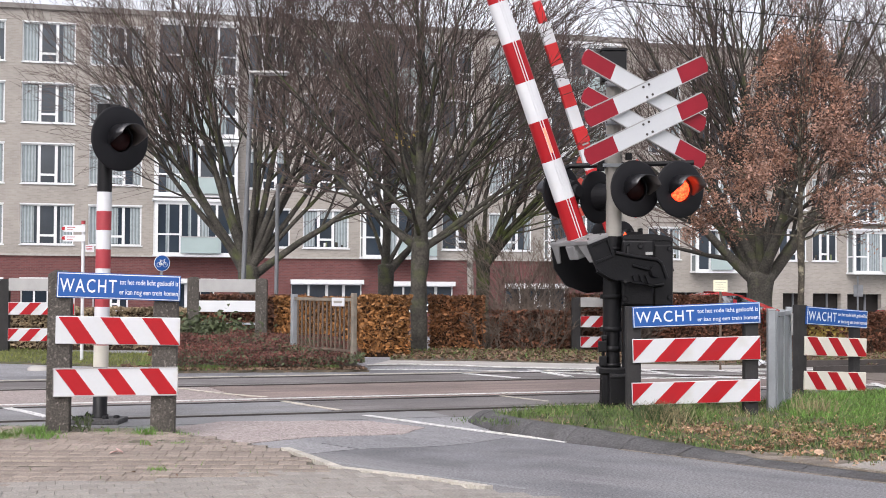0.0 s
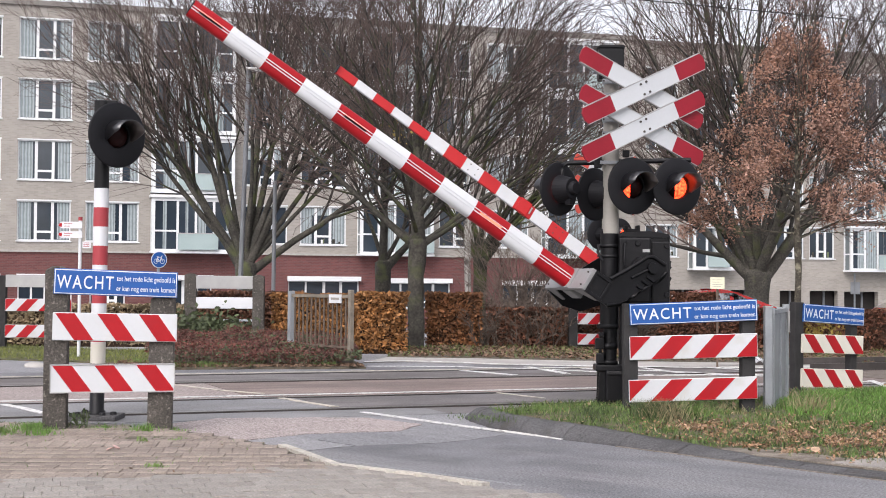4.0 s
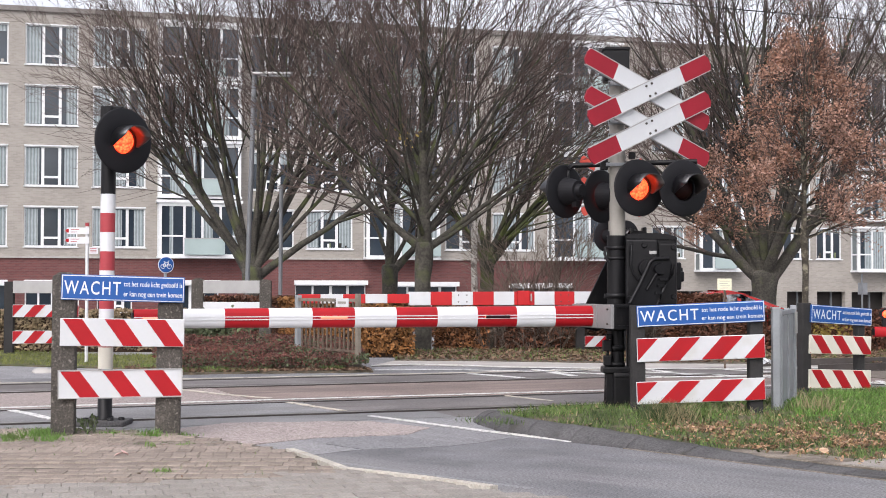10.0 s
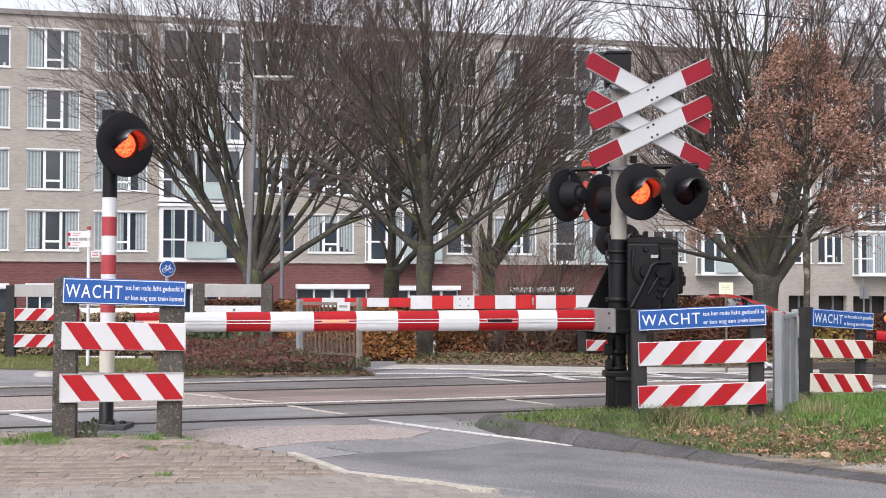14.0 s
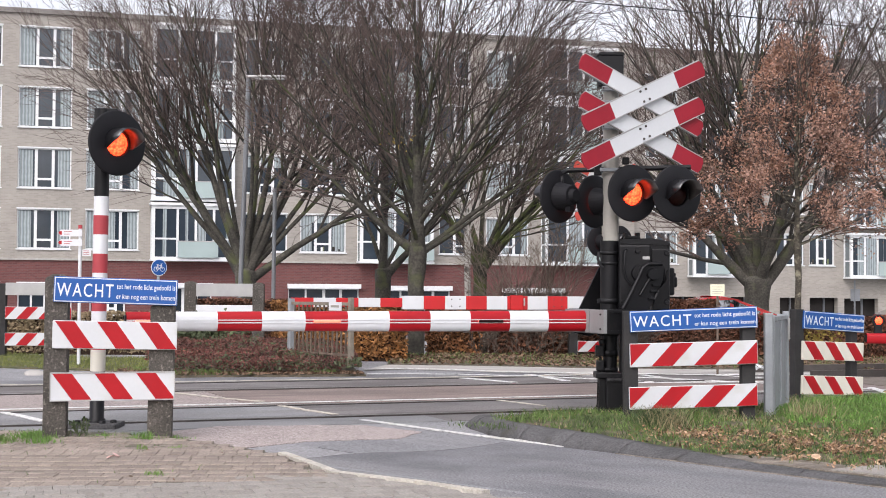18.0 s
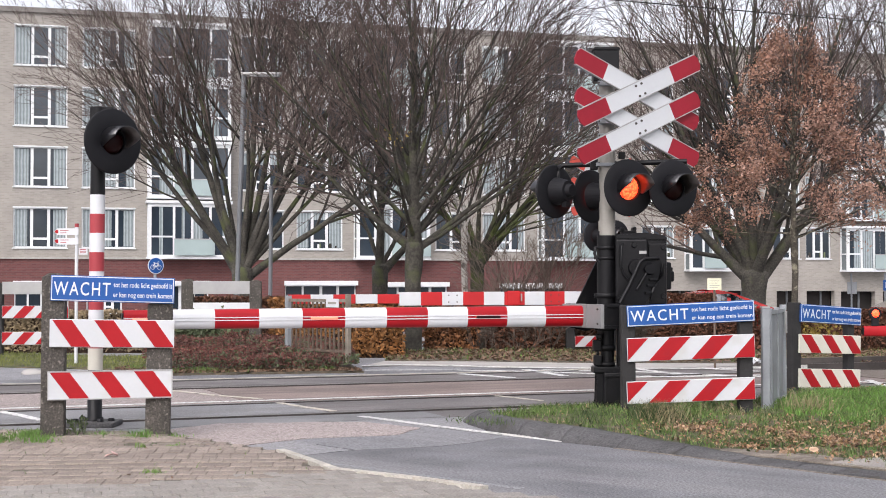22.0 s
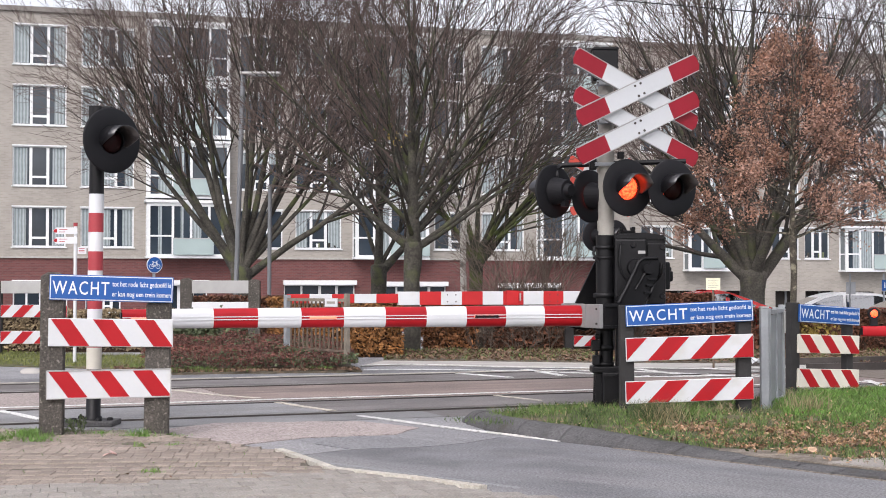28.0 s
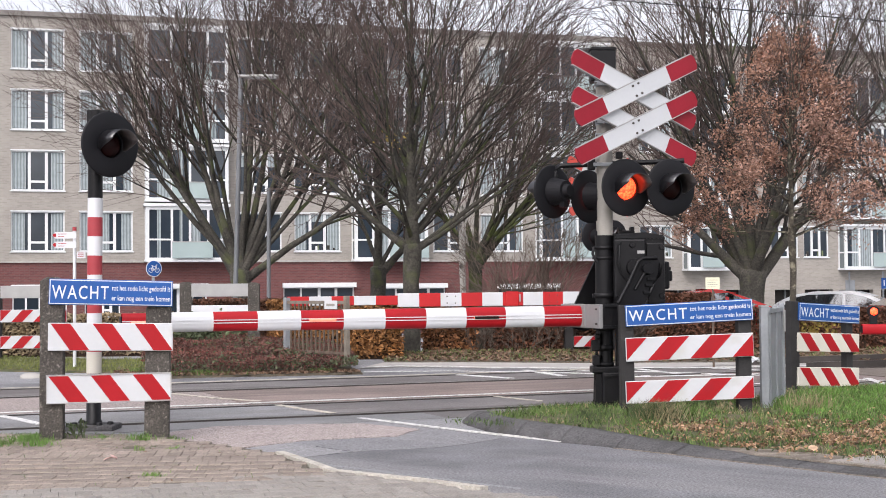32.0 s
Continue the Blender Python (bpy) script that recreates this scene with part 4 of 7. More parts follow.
def st_andrews(parent, x, y, z, a, spread, L, W, lean=-0.9, up=24.1, paint=None):
    for dz in (0, -spread):
        for ang, dy in ((up, 0.02), (-up, -0.02)):
            m = pose(x, y, z + dz, 0, 0, a) @ pose(0, dy, 0, 0, ang + lean, 0)
            cross_arm(parent, m, L, W, paint)


def build_mast():
    s = thing("crossing_mast", pose(1.715, 14.2, 0.03), "grey crossing mast with double white cross and four black lamps", "signal")
    bm = bm_new()
    tube(bm, [(-0.03, 0, 1.74), (-0.03, 0, 3.3)], 0.078, 24)
    part("mast_tube", bm, M_GREYPOLE, s)
    bm = bm_new()
    box(bm, -0.165, 0.085, -0.09, 0.1, 3.26, 3.575, 0.012)
    part("junction_box", bm, M_BLACK, s)
    bm = bm_new()
    prism(bm, [(-0.18, 3.575), (0.095, 3.575), (0.08, 3.60), (-0.15, 3.60)], -0.1, 0.11, "y")
    part("box_lid", bm, M_BLACK, s)
    for z in (2.86, 3.24, 3.1, 2.72):
        bm = bm_new()
        tube(bm, [(-0.03, 0, z - 0.025), (-0.03, 0, z + 0.025)], 0.086, 24)
        box(bm, -0.13, 0.06, -0.12, -0.08, z - 0.022, z + 0.022, 0.004)
        part("clamp", bm, M_GALV, s)
        bm = bm_new()
        tube(bm, [(-0.12, -0.13, z), (-0.12, -0.06, z)], 0.009, 8)
        part("bolt", bm, M_RAIL, s)
    # black lower mast: wide upper sleeve, slim shaft, collars
    bm = bm_new()
    tube(bm, [(-0.045, 0, 0.82), (-0.045, 0, 1.74)], 0.089, 24)
    part("sleeve", bm, M_BLACK, s)
    bm = bm_new()
    tube(bm, [(-0.035, 0, 0.43), (-0.035, 0, 0.84)], 0.068, 20)
    part("shaft", bm, M_BLACK, s)
    for z, h, r in ((1.60, 0.035, 0.102), (1.50, 0.03, 0.098), (1.12, 0.05, 0.106), (0.80, 0.05, 0.098), (0.60, 0.06, 0.086), (0.45, 0.04, 0.09)):
        bm = bm_new()
        tube(bm, [(-0.045, 0, z), (-0.045, 0, z + 0.006), (-0.045, 0, z + h - 0.006), (-0.045, 0, z + h)], [r - 0.01, r, r, r - 0.01], 24)
        box(bm, -0.165, -0.13, -0.04, 0.0, z + 0.004, z + h - 0.004, 0.004)
        part("collar", bm, M_BLACK, s)
    bm = bm_new()
    tube(bm, [(-0.15, -0.05, 1.62), (-0.165, -0.06, 1.56), (-0.14, -0.08, 1.50), (-0.12, -0.08, 1.47)], 0.014, 8)
    part("cable_clip", bm, M_BLACK, s)
    # cast foot: flange, pedestal with a boxed front, flaring ribs
    bm = bm_new()
    box(bm, -0.185, 0.13, -0.13, 0.16, 0.385, 0.45, 0.014)
    part("foot_flange", bm, M_BLACK, s)
    bm = bm_new()
    box(bm, -0.145, 0.12, -0.10, 0.14, 0.0, 0.39, 0.012)
    part("mast_foot", bm, M_BLACK, s, "black cast mast foot")
    bm = bm_new()
    box(bm, -0.092, 0.11, -0.17, -0.09, 0.085, 0.40, 0.022)
    part("foot_box", bm, M_BLACK, s)
    bar("foot_box_lip", s, M_BLACK, -0.085, 0.10, -0.178, -0.168, 0.35, 0.372, bevel=0.004)
    for y in (-0.11, -0.03, 0.06):
        bm = bm_new()
        prism(bm, [(-0.13, 0.385), (-0.13, 0.0), (-0.25, 0.0), (-0.245, 0.022), (-0.19, 0.05), (-0.158, 0.12), (-0.15, 0.385)], y, y + 0.022, "y")
        part("foot_rib", bm, M_BLACK, s)
    bm = bm_new()
    box(bm, -0.26, 0.16, -0.2, 0.2, -0.03, 0.018, 0.006)
    part("base_plate", bm, M_BLACK, s)
    bm = bm_new()
    tube(bm, [(-0.33, -0.1, 0.0), (-0.33, -0.1, 0.03)], 0.05, 12)
    part("anchor", bm, M_BLACK, s)
    for x, z0, z1, rr in ((0.075, 0.45, 1.1, 0.022), (-0.135, 0.45, 0.72, 0.014), (0.115, 0.45, 1.0, 0.014)):
        bm = bm_new()
        tube(bm, [(x, -0.05, z0), (x, -0.05, z1)], rr, 8)
        part("cable_pipe", bm, M_BLACK, s)
    for x0, x1, z0, z1 in ((-0.185, -0.10, 0.60, 0.71), (-0.175, -0.10, 0.46, 0.56), (-0.15, -0.10, 0.72, 0.77)):
        bm = bm_new()
        box(bm, x0, x1, -0.09, 0.0, z0, z1, 0.01)
        part("terminal_box", bm, M_BLACK, s)
    st_andrews(s, 0.255, -0.2, 3.155, 25, 0.365, 1.525, 0.17)
    bm = bm_new()
    tube(bm, [(-0.52, 0.06, 2.31), (-0.52, 0.06, 2.38), (-0.50, 0.055, 2.42), (-0.46, 0.05, 2.44), (-0.15, 0.0, 2.445), (0.75, -0.06, 2.47)], 0.026, 10)
    part("crossbar", bm, M_BLACK, s, "black bar that carries the lamps")
    bm = bm_new()
    box(bm, -0.15, 0.09, -0.105, -0.085, 2.42, 2.455, 0.003)
    box(bm, -0.15, 0.09, 0.085, 0.105, 2.42, 2.455, 0.003)
    for x in (-0.13, 0.075):
        tube(bm, [(x, -0.13, 2.44), (x, 0.13, 2.44)], 0.009, 8)
    part("bar_clamp", bm, M_GALV, s)
    bm = bm_new()
    box(bm, -0.20, -0.13, -0.08, 0.0, 2.385, 2.50, 0.008)
    part("clamp_block", bm, M_BLACK, s)
    bm = bm_new()
    box(bm, 0.08, 0.145, -0.06, 0.01, 2.495, 2.565, 0.008)
    part("small_box", bm, M_BLACK, s)
    signal_head(s, facing(0.155, -0.2, 2.20, 25), "one", 0.28, 0.235)
    signal_head(s, facing(0.60, -0.14, 2.20, 25), "two", 0.28, 0.235)
    signal_head(s, facing(-0.545, 0.04, 2.18, 222), "two", 0.266)
    signal_head(s, facing(-0.17, 0.18, 2.14, 222), "one", 0.266)

    d = thing("barrier_drive", pose(1.95, 14.3, 0.03), "black barrier machine box with bolted covers", "barrier machine")
    bm = bm_new()
    box(bm, -0.20, 0.31, -0.2, 0.3, 1.05, 1.72, 0.03)
    part("housing", bm, M_BLACK, d)
    bm = bm_new()
    prism(bm, [(-0.205, 1.70), (0.315, 1.685), (0.30, 1.735), (0.12, 1.765), (-0.17, 1.755)], -0.215, 0.31, "y")
    bmesh.ops.bevel(bm, geom=bm.edges[:], offset=0.012, segments=2, affect="EDGES")
    part("lid", bm, M_BLACK, d)
    bm = bm_new()
    box(bm, -0.20, 0.115, -0.245, -0.2, 1.06, 1.70, 0.02)
    part("cover", bm, M_BLACK, d)
    bm = bm_new()
    box(bm, 0.125, 0.30, -0.222, -0.2, 1.06, 1.66, 0.012)
    part("cover", bm, M_BLACK, d)
    bm = bm_new()
    box(bm, -0.12, 0.03, -0.08, 0.08, 1.76, 1.79, 0.01)
    part("top_fitting", bm, M_BLACK, d)
    for x in (-0.11, 0.01):
        bm = bm_new()
        box(bm, x - 0.018, x + 0.018, -0.08, 0.06, 1.785, 1.825, 0.008)
        part("lug", bm, M_BLACK, d)
    bm = bm_new()
    box(bm, 0.03, 0.10, -0.25, -0.2445, 1.555, 1.585)
    part("sticker", bm, M_ALU, d, "torn white sticker")
    for x, z, y in ((-0.02, 1.64, -0.25), (0.27, 1.14, -0.225), (-0.17, 1.12, -0.25), (0.27, 1.62, -0.225)):
        bm = bm_new()
        tube(bm, [(x, y - 0.02, z), (x, y + 0.01, z)], [0.022, 0.03], 14)
        part("cover_bolt", bm, M_BLACK, d)
    bm = bm_new()
    tube(bm, [(-0.13, -0.26, 1.66), (-0.15, -0.265, 1.64), (-0.155, -0.265, 1.45), (-0.13, -0.265, 1.36), (-0.08, -0.265, 1.30)], 0.012, 8)
    part("cable", bm, M_BLACK, d)
    bm = bm_new()
    tube(bm, [(0.0, -0.30, 1.42), (0.0, -0.24, 1.42)], [0.075, 0.085], 24)
    part("hub", bm, M_BLACK, d)
    bm = bm_new()
    box(bm, -0.16, -0.06, -0.1, 0.1, 0.4, 1.07, 0.015)
    part("leg", bm, M_BLACK, d)


def band_tube(parent, x0, x1, y, z, ry, rz, material, name="boom_band", label=""):
    """A rounded oblong hollow section along x."""
    bm = bm_new()
    sec = []
    for k in range(20):
        a = 2 * math.pi * k / 20
        c, s_ = math.cos(a), math.sin(a)
        sec.append((math.copysign(abs(c) ** 0.7, c), math.copysign(abs(s_) ** 0.7, s_)))
    r0, r1 = (ry, ry) if not isinstance(ry, tuple) else ry, (rz, rz) if not isinstance(rz, tuple) else rz
    A = [bm.verts.new((x0, y + p * r0[0], z + q * r1[0])) for p, q in sec]
    B = [bm.verts.new((x1, y + p * r0[1], z + q * r1[1])) for p, q in sec]
    for k in range(20):
        bm.faces.new((A[k], A[(k + 1) % 20], B[(k + 1) % 20], B[k])).smooth = True
    bmesh.ops.recalc_face_normals(bm, faces=bm.faces[:])
    bmesh.ops.reverse_faces(bm, faces=[f for f in bm.faces if f.normal.y * (f.calc_center_median().y - y) + f.normal.z * (f.calc_center_median().z - z) < 0])
    return part(name, bm, material, parent, label)


def boom(parent_pose, inner, length, z, r0, r1, n, lamps, first=0, slim=99, strips=True, square=False):
    """A barrier boom: red and white bands from its socket at -inner to its tip, on two side plates that turn about the origin."""
    b = thing("barrier_boom", parent_pose, "red and white banded barrier boom with lamps, lowering across the road", "barrier")
    kx, kz = inner / 0.51, -z / 0.456

    def k(pts):
        return [(x * kx, w * kz) for x, w in pts]
    top = [(-0.465, -0.34), (-0.30, -0.33), (-0.20, -0.16), (-0.125, -0.017), (-0.085, 0.065), (-0.036, 0.10), (0.12, 0.106)]
    low = [(0.165, 0.05), (0.15, -0.05), (0.06, -0.19), (0.0, -0.33), (-0.08, -0.48), (-0.2, -0.565), (-0.465, -0.575)]
    back = [(0.12, 0.12), (-0.06, 0.13), (-0.14, 0.08), (-0.36, -0.34), (-0.465, -0.34), (-0.465, -0.575), (-0.25, -0.62), (-0.05, -0.56), (0.10, -0.38), (0.18, -0.1)]
    for y, outline in ((-0.43, top + low), (0.43, back)):
        bm = bm_new()
        prism(bm, k(outline), y, y + 0.02, "y")
        part("side_plate", bm, M_BLACK, b, "black steel side plate")
    for edge in (top[1:], low[:-1]):
        bm = bm_new()
        tube(bm, [(x, -0.435, w) for x, w in k(edge)], 0.019, 8)
        part("bent_rim", bm, M_BLACK, b)
    # black channel behind the grey end plate, with a sunk panel
    x0, x1 = -0.465 * kx, -0.27 * kx
    for y in (-0.445, 0.435):
        for c in ((x0, x1, z + 0.085, z + 0.118), (x0, x1, z - 0.118, z - 0.085), (x0, x0 + 0.025, z - 0.085, z + 0.085), (x1 - 0.025, x1, z - 0.085, z + 0.085)):
            bm = bm_new()
            box(bm, c[0], c[1], y, y + 0.03, c[2], c[3], 0.004)
            part("channel_edge", bm, M_BLACK, b)
    bm = bm_new()
    box(bm, -inner + 0.005, -inner + 0.045, -0.44, 0.46, z - 0.115, z + 0.115, 0.006)
    socket = part("socket", bm, M_SOCKET, b, "grey steel boom socket, open like a channel")
    for y0, y1, z0, z1 in ((-0.44, -0.2, -0.115, -0.102), (-0.44, -0.2, 0.102, 0.115), (0.26, 0.46, -0.115, -0.102), (0.26, 0.46, 0.102, 0.115)):
        bm = bm_new()
        prism(bm, [(-inner + 0.046, y0), (-inner + 0.22, y0 if y0 < 0 else y1 - 0.1), (-inner + 0.22, y0 + 0.1 if y0 < 0 else y1), (-inner + 0.046, y1)], z + z0, z + z1, "z")
        part("flange", bm, M_SOCKET, socket)
    for y in (-0.38, 0.40):
        for w in (-0.07, 0.07):
            bm = bm_new()
            tube(bm, [(-inner - 0.008, y, z + w), (-inner + 0.01, y, z + w)], 0.009, 8)
            part("bolt", bm, M_RAIL, socket)
    bm = bm_new()
    box(bm, -inner + 0.046, -inner + 0.19, -0.10, 0.10, z - 0.12, z + 0.07, 0.012)
    part("clamp_block", bm, M_SOCKET, socket)
    bm = bm_new()
    box(bm, -inner - 0.006, -inner + 0.006, -0.13, 0.13, z - 0.11, z + 0.11, 0.004)
    part("clamp", bm, M_SOCKET, b)
    bm = bm_new()
    tube(bm, [(0, -0.47, 0), (0, 0.45, 0)], 0.045, 16)
    part("axle", bm, M_BLACK, b)
    bm = bm_new()
    tube(bm, [(0.02, -0.465, 0.0), (0.02, -0.43, 0.0)], [0.05, 0.062], 18)
    part("hub", bm, M_BLACK, b)
    bm = bm_new()
    box(bm, 0.36 * kx, 0.54 * kx, 0.08, 0.32, -0.20, 0.08, 0.02)
    weight = part("counterweight", bm, M_BLACK, b)
    bm = bm_new()
    box(bm, 0.54 * kx, 0.60 * kx, 0.13, 0.26, -0.12, -0.01, 0.02)
    part("knob", bm, M_BLACK, weight)
    bm = bm_new()
    box(bm, 0.1, 0.37 * kx, 0.17, 0.23, -0.12, 0.0, 0.01)
    part("rear_arm", bm, M_BLACK, b)
    for p, q in (((-0.12, -0.20), (0.03, 0.03)), ((-0.02, 0.04), (0.0, 0.0))):
        bm = bm_new()
        tube(bm, [(p[0], -0.44, p[1]), (q[0], -0.44, q[1])], 0.014, 8)
        part("strut", bm, M_BLACK, b)
    for i, dz in enumerate((-0.10, -0.16, -0.23)):
        bm = bm_new()
        box(bm, 0.01 - 0.02 * i, 0.10 - 0.035 * i, -0.455, -0.425, dz - 0.012, dz + 0.012, 0.004)
        part("rib", bm, M_BLACK, b)
    w = length / n
    for i in range(n):
        x0, x1 = -inner - w * i, -inner - w * (i + 1)
        f0, f1 = i / n, (i + 1) / n
        ra, rb = r0 + (r1 - r0) * f0, r0 + (r1 - r0) * f1
        if i >= slim:
            ra, rb = ra * 0.68, rb * 0.68
        m = M_RED if (i + first) % 2 == 0 else M_WHITE
        if square:
            bm = bm_new()
            box(bm, x1, x0, -0.035, 0.035, z - ra, z + rb, 0.008)
            s = part("boom_panel", bm, M_BRIGHTRED if m is M_RED else M_WHITE, b)
            if i == 5:
                bm = bm_new()
                box(bm, (x0 + x1) / 2 - 0.15, (x0 + x1) / 2 + 0.1, -0.05, -0.034, z - ra * 1.02, z + ra * 1.16, 0.02)
                part("joint_plate", bm, M_BRIGHTRED if m is M_RED else M_WHITE, s)
                bm = bm_new()
                box(bm, x0 - 0.09, x0 - 0.06, -0.058, -0.049, z - ra * 0.4, z + ra * 0.7, 0.004)
                part("latch", bm, M_ALU, s)
            for dx in (0.12, 0.28) if i in (0, 3, 8) else ():
                for dz in (-0.5, 0.5):
                    bm = bm_new()
                    tube(bm, [(x1 + dx, -0.045, z + ra * dz), (x1 + dx, -0.03, z + ra * dz)], 0.012, 8)
                    part("bolt", bm, M_RAIL, s)
            continue
        s = band_tube(b, x0, x1, 0, z, (ra * 0.72, rb * 0.72), (ra, rb), m)
        for dz in (0.14, -0.14) if strips else ():
            bm = bm_new()
            box(bm, min(x0, x1), max(x0, x1), -ra * 0.72 - 0.004, -ra * 0.5, z + ra * dz - 0.004, z + ra * dz + 0.004)
            part("reflective_strip", bm, M_WHITE, s)
    bm = bm_new()
    box(bm, -inner - length - 0.012, -inner - length, -r1 * 0.7, r1 * 0.7, z - r1 * 0.67, z + r1 * 0.67, 0.005)
    part("end_cap", bm, M_BLACK, b)
    for i, rhythm in lamps:
        xm = -inner - w * (i + 0.5)
        ra = r0 + (r1 - r0) * (i + 0.5) / n
        bm = bm_new()
        bmesh.ops.create_cone(bm, cap_ends=True, segments=16, radius1=0.014, radius2=0.014, depth=0.25, matrix=pose(0, 0, 0, 0, 90))
        for f in bm.faces:
            f.material_index = 0 if f.calc_center_median().y < 0 else 1
        lamp = part("boom_lamp", bm, [M_AMBERLIT, M_DARKLENS], b, "flashing lamp strip on the boom")
        at = (xm, -ra * 0.72 - 0.001, z)
        lamp.matrix_local = pose(*at)
        SPIN.append((lamp, at, rhythm, 0))
    return b


build_left_signal()
build_mast()
BOOM_NEAR = (1.893, 14.28, 1.434)
BOOM_FAR = (3.92, 26.79, 1.654)
boom_near = boom(pose(*BOOM_NEAR, 0, 0, 19), 0.51, 4.42, -0.456, 0.103, 0.085, 11, ((2, "two"), (6, "one"), (10, "one")))
boom_far = boom(pose(*BOOM_FAR, 0, 0, 21.8), 0.54, 6.4, -0.585, 0.123, 0.115, 16, (), 1, 11, square=True)


def build_far_signals():
    s = thing("far_crossing_mast", pose(3.2, 27.6, -0.21), "far crossing mast with double cross seen from behind", "signal")
    bm = bm_new()
    tube(bm, [(0, 0, 0.0), (0, 0, 4.1)], 0.1, 16)
    part("mast_tube", bm, M_GREYPOLE, s)
    st_andrews(s, 0.0, 0.17, 3.63, 205, 0.41, 1.5, 0.18, 0.0, paint=M_FADEDRED)
    signal_head(s, facing(-0.12, 0.12, 2.46, 210), "one", 0.30)
    signal_head(s, facing(0.23, -0.12, 2.46, 30), "two", 0.30)
    bm = bm_new()
    box(bm, -0.1, 0.55, -0.2, 0.3, 0.0, 2.1, 0.02)
    part("drive_box", bm, M_BLACK, s)
    d = thing("barrier_drive", pose(12.5, 23.5, 0.0), "black barrier machine of a side barrier", "barrier machine")
    bm = bm_new()
    box(bm, -0.2, 0.25, -0.2, 0.2, 0.0, 1.15, 0.02)
    part("housing", bm, M_BLACK, d)
    bm = bm_new()
    box(bm, -0.14, 0.19, -0.23, -0.2, 0.2, 1.05, 0.012)
    part("cover", bm, M_BLACK, d)


build_far_signals()


BOOM_SIDE = (12.5, 23.5, 1.03)
boom_side = boom(pose(*BOOM_SIDE), 0.43, 5.10, -0.49, 0.10, 0.085, 11, (), strips=False)
tip_lamp = bm_new()
bmesh.ops.create_cone(tip_lamp, cap_ends=True, segments=24, radius1=0.095, radius2=0.095, depth=0.07, matrix=pose(0, 0.05, 0, 90))
box(tip_lamp, -0.06, 0.06, 0.02, 0.09, -0.22, -0.08, 0.01)
tip_lamp = part("tip_lamp", tip_lamp, M_DISC, boom_side, "red lamp in a black housing at the tip of the boom")
tip_lamp.matrix_local = pose(-5.33, -0.03, -0.20)
tip_lens = bm_new()
bmesh.ops.create_uvsphere(tip_lens, u_segments=20, v_segments=12, radius=0.062, matrix=pose(0, 0.015, 0) @ Matrix.Diagonal((1, 0.5, 1, 1)))
part("lens", tip_lens, M_LIT, tip_lamp)

# ---- apartment buildings ----
FAC = pose(-18.1, 65.8, 0, 0, 0, 16)


def window(parent, m, w, h, panes, curtain=False, seed=0):
    """A white window: outer frame, mullions, an opening light with a low transom in the middle, panes, curtains and sill."""
    t = 0.06
    bm = bm_new()
    ring(bm, w, h, t, -0.05, 0.05)
    ob = part("window", bm, M_FRAME, parent)
    ob.matrix_local = m
    for i in range(1, panes):
        x = w * i / panes
        bar("mullion", ob, M_FRAME, x - 0.045, x + 0.045, -0.048, 0.048, t, h - t)
    lo, hi = w / panes * (panes // 2), w / panes * (panes // 2 + 1)
    bar("transom", ob, M_FRAME, lo + 0.05, hi - 0.05, -0.046, 0.046, h * 0.20, h * 0.20 + 0.10)
    for x in (lo + 0.045, hi - 0.085):
        bar("casement_edge", ob, M_FRAME, x, x + 0.04, -0.055, 0.04, t, h - t)
    rnd = random.Random(seed)
    for i in range(panes):
        bar("pane", ob, M_PANE, w * i / panes + 0.04, w * (i + 1) / panes - 0.04, -0.005, 0.005, t * 0.8, h - t * 0.8)
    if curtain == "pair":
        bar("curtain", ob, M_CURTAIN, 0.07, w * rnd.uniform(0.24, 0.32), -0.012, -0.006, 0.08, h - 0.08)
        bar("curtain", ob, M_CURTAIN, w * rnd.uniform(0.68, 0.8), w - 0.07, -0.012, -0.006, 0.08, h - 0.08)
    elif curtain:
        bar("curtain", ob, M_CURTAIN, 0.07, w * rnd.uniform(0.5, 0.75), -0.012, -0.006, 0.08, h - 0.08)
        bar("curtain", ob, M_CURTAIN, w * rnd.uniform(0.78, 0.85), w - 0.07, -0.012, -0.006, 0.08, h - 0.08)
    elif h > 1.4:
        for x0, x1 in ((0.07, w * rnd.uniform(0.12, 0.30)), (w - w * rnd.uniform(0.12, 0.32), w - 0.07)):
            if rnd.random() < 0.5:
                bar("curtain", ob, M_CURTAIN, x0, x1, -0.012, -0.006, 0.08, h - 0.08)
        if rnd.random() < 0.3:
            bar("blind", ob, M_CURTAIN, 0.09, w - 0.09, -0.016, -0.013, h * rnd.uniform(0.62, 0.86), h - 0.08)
        for k in range(rnd.randint(1, 5)):
            x = rnd.uniform(0.15, w - 0.3)
            bar("window_plant", ob, rnd.choice((M_SHRUBG, M_FRAME, M_BARK, M_PALECON)), x, x + rnd.uniform(0.06, 0.16), -0.03, -0.017, 0.07, 0.07 + rnd.uniform(0.1, 0.3), bevel=0.005)
    bar("sill", ob, M_FRAME, -0.05, w + 0.05, -0.18, -0.052, -0.05, 0.0)
    bar("lintel", ob, M_FRAME, -0.03, w + 0.03, -0.14, -0.052, h - 0.01, h + 0.05)
    return ob


